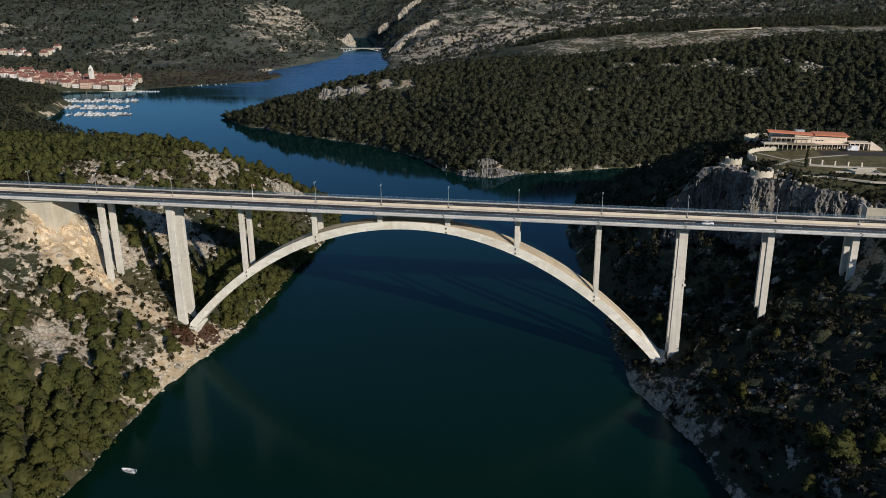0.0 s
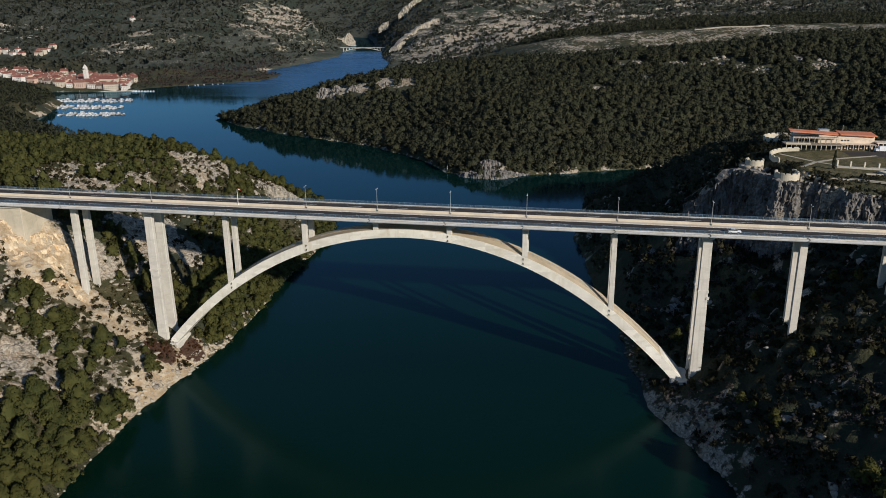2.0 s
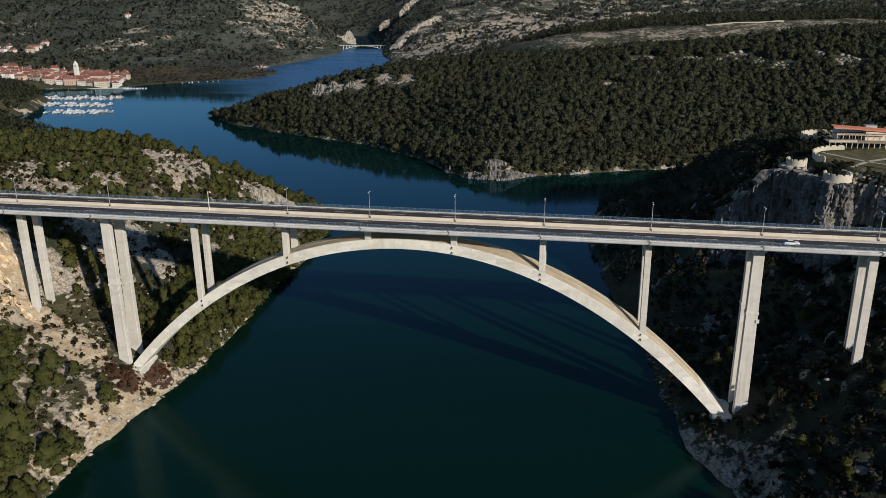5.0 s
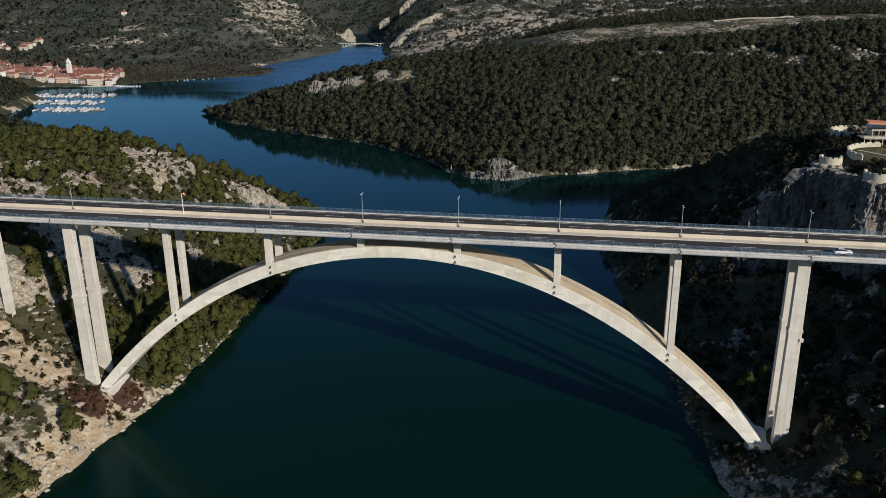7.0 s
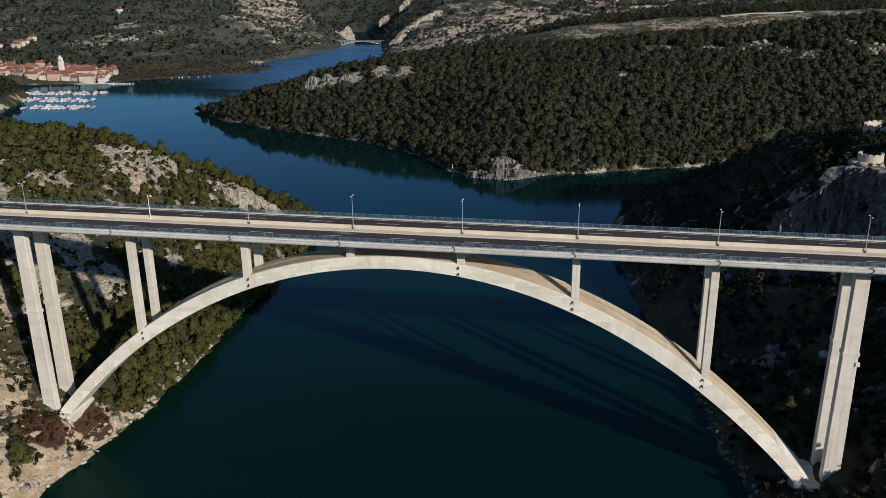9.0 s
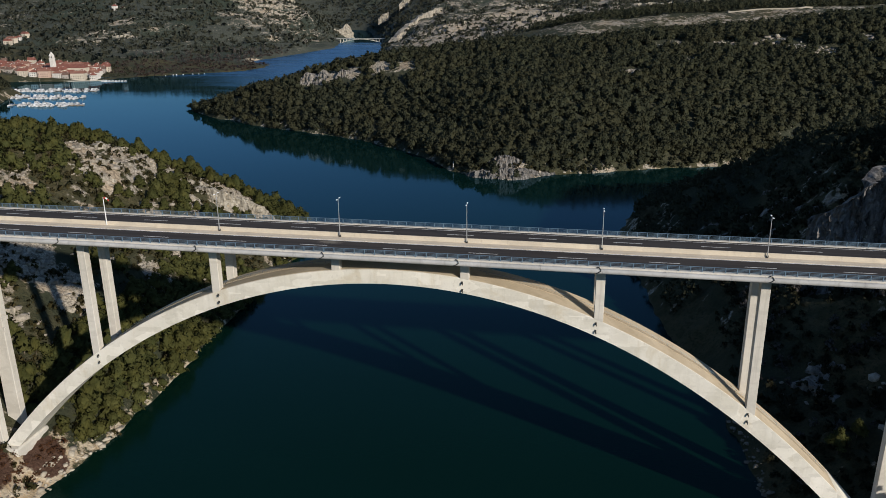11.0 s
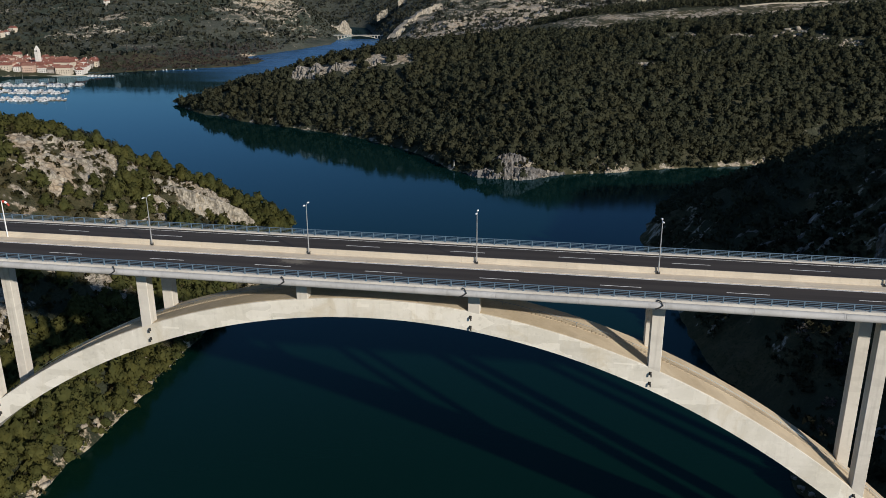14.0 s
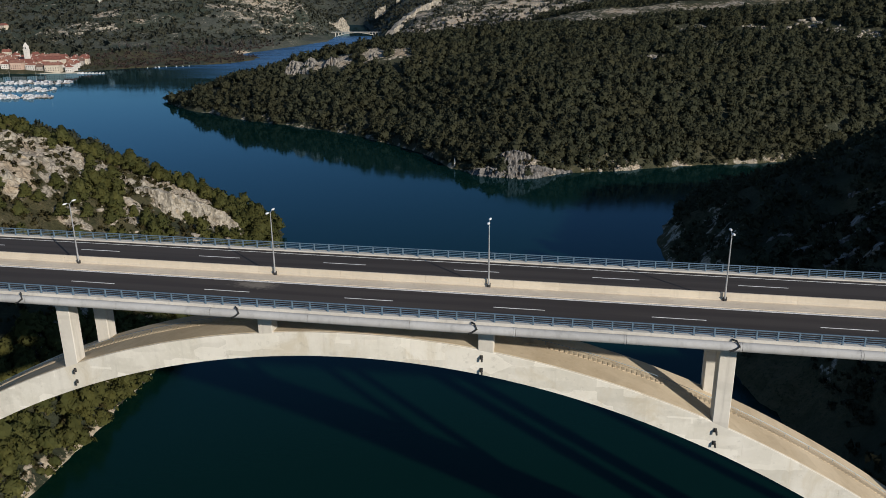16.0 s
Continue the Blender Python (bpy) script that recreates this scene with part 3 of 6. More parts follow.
def cover(X, Y, Z, D, slope):
    """How much bare rock, ochre soil, red earth and grass lies where."""
    rock = 0.12 + 0.55 * smooth(slope, 0.75, 1.5) + 0.35 * (1 - smooth(D, 0.6, 2.6)) * (D > -3) * (1 - 0.7 * (Y > 30) * (Y < 250)) * (1 - 0.7 * (Y < -62) * (X < 0))
    rock += 0.19 * smooth(Y, 1150, 1500) * smooth(X, -420, -300) + 0.03 * smooth(Y, 1150, 1500) + 0.22 * blob(X, Y, -640, 1700, 110) + 0.46 * blob(X, Y, -120, 1480, 230) + 0.34 * blob(X, Y, 150, 1480, 220)
    rock += 0.22 * blob(X, Y, -135, -30, 40) + 0.3 * blob(X, Y, -128, -58, 10) - 0.12 * (Y > 12) * (Y < 240) * (X < -80) * (X > -330) - 0.35 * (Y > 8) * (Y < 130) * (D < 30) * (X < -80) * (X > -200)
    for cx, cy, cr in ROCKY:
        rock = np.maximum(rock, 0.75 * blob(X, Y, cx, cy, cr * 1.3))
    for cx, cy, cr in GLADES:
        rock = np.maximum(rock, 0.5 * blob(X, Y, cx, cy, cr))
    rock += 0.06 * blob(X, Y, 130, 80, 36) - 0.3 * blob(X, Y, 96, 72, 44) + 0.2 * blob(X, Y, -5, 354, 9)
    rock += 0.02 * blob(X, Y, 150, -40, 70) + 0.4 * blob(X, Y, 103, -28, 12) + 0.05 * blob(X, Y, 168, 62, 22)
    for cx, cy, cr in ((-10, 360, 10), (2, 366, 8), (36, 383, 9), (52, 386, 9)):
        rock = np.maximum(rock, 0.40 * blob(X, Y, cx, cy, cr))
    for cx, cy in RIDGE:
        rock = np.maximum(rock, 0.7 * blob(X, Y, cx, cy, 15))
    for cx, cy, cr in ((-322, 1560, 34), (-292, 1635, 34), (-320, 1740, 40)):
        rock = np.maximum(rock, 0.62 * blob(X, Y, cx, cy, cr))
    for cx, cy, cr in FAR_ROCK:
        rock = np.maximum(rock, 0.64 * blob(X, Y, cx, cy, cr * 1.35, 0.8))
    rock += (0.02 + 0.26 * smooth(fbm(X, Y, 160, 3, 41.0), -0.15, 0.35)) * smooth(Y, 1180, 1300) * smooth(X, -350, -290) * (1 - smooth(X, 420, 700)) * (1 - smooth(Y, 2300, 2600))
    rock -= 0.12 * smooth(Y, 2450, 2600) * (X < -380)
    band = (Y > terrace(X)) * (1 - smooth(Y, terrace(X) + 112, terrace(X) + 135)) * smooth(X, -50, 20)
    rock = rock * (1 - band) + (0.42 + 0.16 * fbm(X, Y, 26, 3, 44.0)) * band
    rock -= 0.5 * blob(X, Y, 205, 112, 52) + 0.6 * (Z < 5) * smooth(Y, 880, 960)
    rock -= 0.1 * (Y > 400) * (Y < 880) * (X > -60) * (D > 6)
    soil = 0.32 * blob(X, Y, -130, -36, 38) + 0.08 * blob(X, Y, -150, -20, 30) + 0.5 * ((D < 3.0) & (D > -2)) * (Y > 8) * (Y < 215) * (X < -80) * (X > -130) + 0.95 * blob(X, Y, -156, -7, 13) + 0.55 * blob(X, Y, -143, -12, 8) + 0.7 * blob(X, Y, -131, -7, 7) + 0.5 * blob(X, Y, -118, -9, 9) + 0.55 * blob(X, Y, -94, -20, 12) + 0.62 * (1 - smooth(D, 7, 11)) * (D > -2) * (1 - smooth(Y, 4, 14)) * smooth(Y, -72, -58) * (X < 0) + 0.42 * blob(X, Y, 172, -12, 10)
    soil += 0.8 * blob(X, Y, -545, 1262, 34) * (Z < 6) + 0.7 * ((D < 6) & (D > -2)) * blob(X, Y, -635, 675, 90) + 0.8 * blob(X, Y, -630, 1543, 16)
    red = 0.4 * blob(X, Y, 170, -9, 10) + 0.95 * blob(X, Y, -103, -15, 6.5) + 0.9 * blob(X, Y, -96, -2, 5.5) + 0.4 * blob(X, Y, 110, -12, 8)
    red += 0.15 * ((Z < 7) & (Y > 930)) * smooth(-X, 420, 480)
    # the far term also brings in the haze-tinted scrub colour
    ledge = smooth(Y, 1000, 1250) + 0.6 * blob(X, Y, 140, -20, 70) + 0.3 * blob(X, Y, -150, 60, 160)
    grass = 0.9 * smooth(Y, 74, 82) * np.maximum(blob(X, Y, 202, 104, 42, 0.2), blob(X, Y, 173, 117, 17, 0.15))
    return {"rock": rock * (D > -4), "soil": soil, "red": red, "grass": grass, "ledge": ledge, "undergrowth": 0.6 * (Y > 330) * (Y < 880) * (X > -380) * (D > 1.5)}


ground = build_ground()

wg = Geo()
wg.add([(-2600, -1200, 0), (1200, -1200, 0), (1200, 3200, 0), (-2600, 3200, 0)], [(0, 1, 2, 3)])
tagged(part("water", wg, M_WATER), "calm dark blue-green river water", "water", kind="structure")


# ---- the bridge ----
def road_z(x):
    return ROAD_Z + GRADE * x


def arch_top(x):
    return 61.4 - 0.0215 * x - 0.00440 * x * x - 6.2e-8 * x ** 4


def arch_low(x):
    return 58.2 - 0.0225 * x - 0.00474 * x * x - 4.2e-8 * x ** 4


NEAR, FARR = -5.7, 3.9       # faces of the arch and of the columns
bridge = thing("bridge", "pale concrete arch bridge carrying a motorway over the river", "bridge")

# arch: a hollow-looking box rib, cast in bays
xs = np.linspace(-104, 102, 73)
arch = new("arch")
arch.parent = bridge
tagged(arch, "pale concrete arch of stained cast bays")
for i in range(0, 72, 2):
    g = Geo()
    sub = np.linspace(xs[i] + 0.003, xs[i + 2] - 0.003, 4)
    g.loft([[(x, NEAR, arch_low(x)), (x, FARR, arch_low(x)), (x, FARR, arch_top(x) - 0.25), (x, FARR - 0.25, arch_top(x)), (x, NEAR + 0.06, arch_top(x)), (x, NEAR, arch_top(x) - 0.06)] for x in sub])
    part("arch_bay", g, M_ARCH, arch)
g = Geo()
g.loft([[(x, NEAR + 0.03, arch_low(x) + 0.03), (x, FARR - 0.03, arch_low(x) + 0.03), (x, FARR - 0.3, arch_top(x) - 0.03), (x, NEAR + 0.03, arch_top(x) - 0.03)] for x in xs])
part("arch_core", g, M_CONC, arch)
g = Geo()
g.loft([[(x, NEAR + 0.35, arch_top(x) + 0.004), (x, FARR - 0.35, arch_top(x) + 0.004), (x, FARR - 0.35, arch_top(x) + 0.05), (x, NEAR + 0.35, arch_top(x) + 0.05)] for x in xs[3:-3]])
part("arch_back", g, M_ARCHTOP, bridge, "tan weathered top of the arch")

# inspection stair on the arch's back
for s in (-1, 1):
    stair = new("arch_stair")
    stair.parent = bridge
    tagged(stair, "narrow concrete inspection stair with a handrail")
    tread = Geo().box(-0.16, 0.16, -0.42, 0.42, -0.1, 0.09).mesh("tread", M_ARCHTOP)
    x = 17.0
    k = 0
    while x < 92 and k < 190:
        cx = s * x
        part("tread", tread, M_ARCHTOP, stair, at=pose(cx, -0.7, arch_top(cx) + 0.06))
        x += 0.46 if x > 45 else 0.6
        k += 1
    g = Geo()
    pts = [(s * q, -0.2, arch_top(s * q) + 0.55) for q in np.linspace(16, 93, 30)]
    g.tube(pts, 0.03, 5)
    for q in np.arange(18, 92, 3.0):
        g.tube([(s * q, -0.2, arch_top(s * q)), (s * q, -0.2, arch_top(s * q) + 0.55)], 0.03, 4)
    part("handrail", g, M_RAIL, stair)

# columns on the arch
DECK_LOW = -2.15
for cx, (y0, y1) in [(c, yy) for c in (-74, -42, -14, 14, 42, 74) for yy in ((NEAR + 0.003, NEAR + 1.9), (FARR - 1.9, FARR - 0.003))]:
    zb = min(arch_top(cx - 0.95), arch_top(cx + 0.95)) - 1.5
    g = Geo().box(cx - 0.95, cx + 0.95, y0, y1, zb, road_z(cx) + DECK_LOW, cut=0.08)
    part("column", g, M_CONC, bridge)
# drain outlets below the columns
for cx in (-74, -42, 14, 42, 74):
    for dz in (0.9, 2.6):
        s = 1 if cx < 0 else -1
        px, pz = cx + s * 0.5, arch_top(cx + s * 0.5) - dz
        g = Geo().box(px - 0.2, px + 0.2, NEAR - 0.1, NEAR - 0.004, pz - 0.26, pz + 0.3, cut=0.05)
        g.tube([(px, NEAR - 0.1, pz + 0.1), (px + 0.06, NEAR - 0.42, pz + 0.02), (px + 0.12, NEAR - 0.5, pz - 0.4)], [0.15, 0.14, 0.11], 7)
        part("drain_outlet", g, M_DARK, bridge, "dark stained drain outlet")

# main piers at the springing, and the approach piers
for cx, base in ((-106, 8.5), (106, 5.0)):
    for y0, y1 in ((NEAR - 0.05, NEAR + 2.05), (FARR - 2.05, FARR + 0.05)):
        ym = (y0 + y1) / 2
        g = Geo()
        rings = []
        for z, hw, hd in ((base, 2.05, 1.05), (20, 1.95, 1.03), (40, 1.78, 1.0), (58, 1.66, 1.0), (road_z(cx) + DECK_LOW - 1.6, 1.62, 1.0), (road_z(cx) + DECK_LOW - 1.2, 2.1, 1.5), (road_z(cx) + DECK_LOW, 2.1, 1.5)):
            c = 0.12
            rings.append([(cx + a * (hw - (c if q else 0)), ym + b * (hd - (0 if q else c)), z) for a, b, q in ((-1, -1, 1), (1, -1, 1), (1, -1, 0), (1, 1, 0), (1, 1, 1), (-1, 1, 1), (-1, 1, 0), (-1, -1, 0))])
        g.loft(rings)
        pier = part("pier", g, M_CONC, bridge)
        zz = 42 if cx > 0 else 40
        g = Geo().box(cx - 1.95, cx + 1.95, y0 - 0.18, y1 + 0.15, zz, zz + 0.9, cut=0.1)
        g.box(cx - 1.0 if cx < 0 else cx + 1.2, cx + 2.3, y0 - 0.22, y0 + 0.6, zz - 2.6, zz - 1.6, cut=0.1)
        part("collar", g, M_CONC, pier, "rough cast collar on the pier")
for cx, base in ((-138, 24), (138, 24), (168, 40)):
    for y0, y1 in ((NEAR, NEAR + 1.9), (FARR - 1.9, FARR)):
        g = Geo().box(cx - 1.25, cx + 1.25, y0, y1, base, road_z(cx) + DECK_LOW, cut=0.08)
        part("pier", g, M_CONC, bridge)
# springing blocks and footings
for fx0, fx1, fy, top in ((-107.5, -99.0, NEAR - 2.0, 9.3), (97.5, 110, NEAR - 2.6, 7.2)):
    g = Geo().box(fx0, fx1, fy, FARR + 1.2, 1, top, cut=0.4)
    part("footing", g, M_CONC, bridge, "broad concrete footing of arch and pier")
# abutments
for s, x0, x1 in ((-1, 158, 176), (1, 184, 196)):
    g = Geo().box(min(s * x0, s * x1), max(s * x0, s * x1), -9.6, 9.0, 44, road_z(s * x0) - 1.0, cut=0.1)
    g.box(min(s * x0, s * x1) - 1, max(s * x0, s * x1) + 1, -10.4, 9.8, road_z(s * x0) - 2.2, road_z(s * x0) - 1.0, cut=0.1)
    part("abutment", g, M_WALL, bridge, "cream concrete abutment wall")

# deck: slab with cantilevers over a box girder
X0, X1 = -260.0, 300.0
LO, HI = -11.2, 10.6


def strip(name, rows, mat, parent, label="", x0=X0, x1=X1):
    """A prism along the deck; rows of (y, height over the road)."""
    gg = Geo()
    gg.loft([[(x, y, road_z(x) + h) for y, h in rows] for x in (x0, x1)])
    return part(name, gg, mat, parent, label)


strip("deck_slab", [(LO, -0.05), (LO, -0.55), (-6.6, -0.95), (-6.2, DECK_LOW), (4.9, DECK_LOW), (5.3, -0.95), (HI, -0.55), (HI, -0.05)], M_CONC, bridge, "pale concrete deck slab and girder", -176, 186)
strip("road_bed", [(LO, -0.05), (LO, -0.5), (HI, -0.5), (HI, -0.05)], M_CONC, bridge, "", -260, -176.02)
strip("road_bed", [(LO, -0.05), (LO, -0.5), (HI, -0.5), (HI, -0.05)], M_CONC, bridge, "", 186.02, 300)
strip("carriageway", [(-10.25, -0.046), (-2.2, -0.046), (-2.2, 0.0), (-10.25, 0.0)], M_ASPHALT, bridge, "dark asphalt carriageway")
strip("carriageway", [(1.0, -0.046), (9.7, -0.046), (9.7, 0.0), (1.0, 0.0)], M_ASPHALT, bridge, "dark asphalt carriageway")
strip("median_strip", [(-2.2, -0.046), (0.99, -0.046), (0.99, 0.09), (-2.2, 0.09)], M_STRIP, bridge, "cream concrete median strip")
strip("kerb", [(-11.25, -0.3), (-10.25, -0.3), (-10.25, 0.14), (-10.3, 0.17), (-11.2, 0.17), (-11.25, 0.14)], M_CONC, bridge)
strip("kerb", [(9.7, -0.3), (10.65, -0.3), (10.65, 0.14), (10.6, 0.17), (9.75, 0.17), (9.7, 0.14)], M_CONC, bridge)
# painted lines
for y0, y1 in ((-2.66, -2.48), (-10.0, -9.85), (1.25, 1.4), (8.75, 8.9)):
    strip("edge_line", [(y0, 0.004), (y1, 0.004), (y1, 0.009), (y0, 0.009)], M_WHITE, bridge)
strip("edge_line", [(-2.42, 0.004), (-2.3, 0.004), (-2.3, 0.009), (-2.42, 0.009)], M_WHITE, bridge)
dash = Geo().box(-3, 3, -0.08, 0.08, 0.004, 0.01).mesh("lane_dash", M_WHITE)
tilt = math.degrees(math.atan(-GRADE))
for y, x0 in ((-6.25, -0.2), (5.85, -6.7)):
    for k in range(-15, 16):
        x = x0 + 18.15 * k
        if X0 + 4 < x < X1 - 4:
            part("lane_dash", dash, M_WHITE, bridge, at=pose(x, y, road_z(x), 0, tilt, 0))

# crash barrier of cast segments down the middle
seg = Geo()
prof = [(-0.3, 0.09), (0.36, 0.09), (0.36, 0.2), (0.15, 0.42), (0.12, 1.0), (-0.08, 1.0), (-0.11, 0.42), (-0.3, 0.2)]
seg.loft([[(x, y, z) for y, z in prof] for x in (-2.792, 2.792)])
seg_mesh = seg.mesh("barrier_segment", M_BARRIER)
barrier = new("median_barrier")
barrier.parent = bridge
tagged(barrier, "cream cast concrete crash barrier")
for k in range(-46, 54):
    x = k * 5.6 + 2.8
    part("barrier_segment", seg_mesh, M_BARRIER, barrier, at=pose(x, 0.42 + 0.012 * math.sin(k * 7.1), road_z(x), 0, tilt, 0.05 * math.sin(k * 3.3)))


# railings: posts and four rails, in blue-grey steel
def railing(y, x0, x1):
    ob = new("railing")
    ob.parent = bridge
    tagged(ob, "blue-grey steel railing with flat rails")
    pg = Geo().box(-0.09, 0.09, -0.07, 0.07, 0.16, 1.12, cut=0.02)
    pg.box(-0.11, 0.11, -0.11, 0.11, 0.165, 0.19)
    post = pg.mesh("railing_post", M_RAIL)
    x = x0
    while x < x1:
        part("railing_post", post, M_RAIL, ob, at=pose(x, y, road_z(x)))
        x += 2.15
    for h, w, hh in ((1.12, 0.07, 0.09), (0.87, 0.025, 0.055), (0.63, 0.025, 0.055), (0.39, 0.025, 0.055)):
        strip("rail", [(y - w, h), (y + w, h), (y + w, h + hh), (y - w, h + hh)], M_RAIL, ob, "", x0, x1)


railing(-10.98, -236, 236)
railing(10.25, -236, 236)

# drain pipe slung under the near edge, in lengths, with a hooked outlet at every pier
pl = Geo().tube([(-5.98, 0, 0), (5.98, 0, 0)], 0.52, 20, False)
pl.tube([(5.75, 0, 0), (5.97, 0, 0)], 0.545, 20, False)
pipe_mesh = pl.mesh("pipe_length", M_PIPE, True)
pipe = new("drain_pipe")
pipe.parent = bridge
tagged(pipe, "grey round drain pipe along the deck edge")
for k in range(-15, 16):
    x = k * 12.0
    part("pipe_length", pipe_mesh, M_PIPE, pipe, at=pose(x, -11.55, road_z(x) - 0.62, 0, tilt, 0))
for cx in (-138, -106, -74, -42, -14, 14, 42, 74, 106, 138, 168):
    g = Geo()
    g.tube([(cx - 1.0, -11.3, road_z(cx) + 0.1), (cx - 0.6, -11.75, road_z(cx) + 0.12), (cx - 0.3, -12.1, road_z(cx) - 0.35), (cx - 0.9, -12.15, road_z(cx) - 0.8), (cx - 1.3, -12.1, road_z(cx) - 0.95)], 0.11, 6)
    part("outlet_hook", g, M_DARK, pipe, "dark hooked outlet pipe")


# street lamps in the median
def street_lamp():
    ob = thing("street_lamp", "tall grey steel street lamp with twin white heads", "lamp", group="lamps along the bridge")
    g = Geo().tube([(0, 0, 0.4), (0, 0, 5.0), (0, 0, 8.5)], [0.11, 0.085, 0.06], 8)
    part("pole", g, M_STEEL, ob)
    g = Geo().box(-0.15, 0.15, -0.15, 0.15, 0.09, 0.42, cut=0.05)
    for sx in (-1, 1):
        g.box(sx * 0.2 - 0.03, sx * 0.2 + 0.03, -0.1, 0.1, 0.09, 0.6, cut=0.02)
    part("base", g, M_DARK, ob, "dark base between two stops")
    for s in (-1, 1):
        g = Geo().tube([(0, 0, 8.4), (0, s * 0.35, 8.62), (0, s * 0.7, 8.68)], 0.04, 6)
        part("arm", g, M_STEEL, ob)
        g = Geo()
        rings = []
        for q, w, h in ((0.0, 0.08, 0.05), (0.15, 0.17, 0.1), (0.45, 0.2, 0.12), (0.7, 0.15, 0.08), (0.8, 0.05, 0.03)):
            rings.append([(w * math.cos(a), s * (0.6 + q), 8.7 + h * math.sin(a)) for a in [i * math.pi / 4 for i in range(8)]])
        g.loft(rings)
        part("lamp_head", g, M_LAMPHEAD, ob, smooth=True)
    return ob


lamp = street_lamp()
lamp.matrix_basis = pose(-14.4, 0, road_z(-14.4))
for x in (-235, -205, -174, -142, -106.6, -42.5, 13.7, 42.1, 74.9, 107.5, 140.3, 170, 202, 234):
    copy_thing(lamp, pose(x, 0, road_z(x), 0, 0, 0))


# windsock in the median
sock = thing("windsock", "white windsock pole with a limp red and white sock", "windsock", pose(-70.2, 0.1, road_z(-70.2)))
part("pole", Geo().tube([(0, 0, 0.09), (0, 0, 3.5), (0, 0, 6.7)], [0.12, 0.1, 0.07], 8), M_LAMPHEAD, sock)
part("arm", Geo().tube([(0, 0, 6.55), (0.25, 0, 6.6)], 0.04, 6), M_STEEL, sock)
M_SOCK = plain("red_cloth", (0.45, 0.06, 0.04), 0.85)
for k, (q0, q1) in enumerate(((0.0, 0.34), (0.34, 0.67), (0.67, 1.0))):
    bag = Geo().tube([(0.25 + 1.1 * q, 0.05 * q, 6.6 - 0.75 * q * q) for q in (q0, (q0 + q1) / 2, q1)], [0.24 - 0.10 * q for q in (q0, (q0 + q1) / 2, q1)], 10)
    part("cloth_band", bag, M_SOCK if k != 1 else M_LAMPHEAD, sock, "red cloth band" if k != 1 else "white cloth band")


# ---- trees ----
def ball(level):
    """Corners and triangles of a round stone."""
    bm = bmesh.new()
    bmesh.ops.create_icosphere(bm, subdivisions=max(1, level), radius=1.0)
    v = np.array([q.co[:] for q in bm.verts])
    f = np.array([[q.index for q in t.verts] for t in bm.faces])
    bm.free()
    return v, f


BALLS = {k: ball(k) for k in (0, 1, 2)}


def crown(seed, count, height, radius, base, leaf, lobes, core=0.60):
    """Needle sprays of one crown: small triangles on the skin of several lobes. Rows of three corners and a facing."""
    r = np.random.RandomState(seed)
    cs, rs = [], []
    for k in range(lobes):
        a = k * 2.4 + r.uniform(-0.6, 0.6)
        f = (k + 0.5) / lobes
        off = radius * (0.80 - 0.66 * f) * r.uniform(0.5, 1.25)
        cs.append((off * np.cos(a), off * np.sin(a), base + (height - base) * (0.17 + 0.70 * f)))
        rs.append(radius * r.uniform(0.28, 0.54) * (1.05 - 0.45 * f))
    cs, rs = np.array(cs), np.array(rs)
    pick = r.choice(lobes, count, p=rs ** 2 / (rs ** 2).sum())
    n = r.normal(size=(count, 3))
    n[:, 2] = np.abs(n[:, 2]) * 0.9 - 0.25
    n /= np.linalg.norm(n, axis=1)[:, None]
    p = cs[pick] + n * (rs[pick] * r.uniform(0.5, 1.06, count))[:, None] * np.array([1, 1, 0.9])
    m = n + r.normal(scale=0.33, size=(count, 3))
    m /= np.linalg.norm(m, axis=1)[:, None]
    g = np.cross(m, r.normal(size=(count, 3)))
    g[:, 2] += 0.45
    g += n * 0.3
    g /= np.linalg.norm(g, axis=1)[:, None]
    u = np.cross(g, m)
    u /= np.linalg.norm(u, axis=1)[:, None]
    s = leaf * r.uniform(0.6, 1.4, count)[:, None]
    mid = np.array([0.0, 0.0, base + (height - base) * 0.45])
    out = p - mid
    out /= np.linalg.norm(out, axis=1)[:, None]
    face = 0.36 * n + 0.28 * out + 0.18 * m + np.array([0, 0, 0.75])
    face /= np.linalg.norm(face, axis=1)[:, None]
    sprays = np.stack([p - u * s - g * s * 0.6, p + u * s - g * s * 0.6, p + g * s * 1.5, face], 1)
    if not core:
        return sprays
    v, f = BALLS[0]
    skin = v * (1 + r.uniform(-0.2, 0.2, (len(v), 1))) * np.array([radius * core, radius * core, (height - base) * core * 0.6]) + np.array([0, 0, base + (height - base) * 0.46])
    tri = skin[f]
    cen = v[f].mean(1)
    inner = np.concatenate([tri, cen[:, None] / np.linalg.norm(cen, axis=1)[:, None, None]], 1)
    return np.concatenate([sprays, inner])


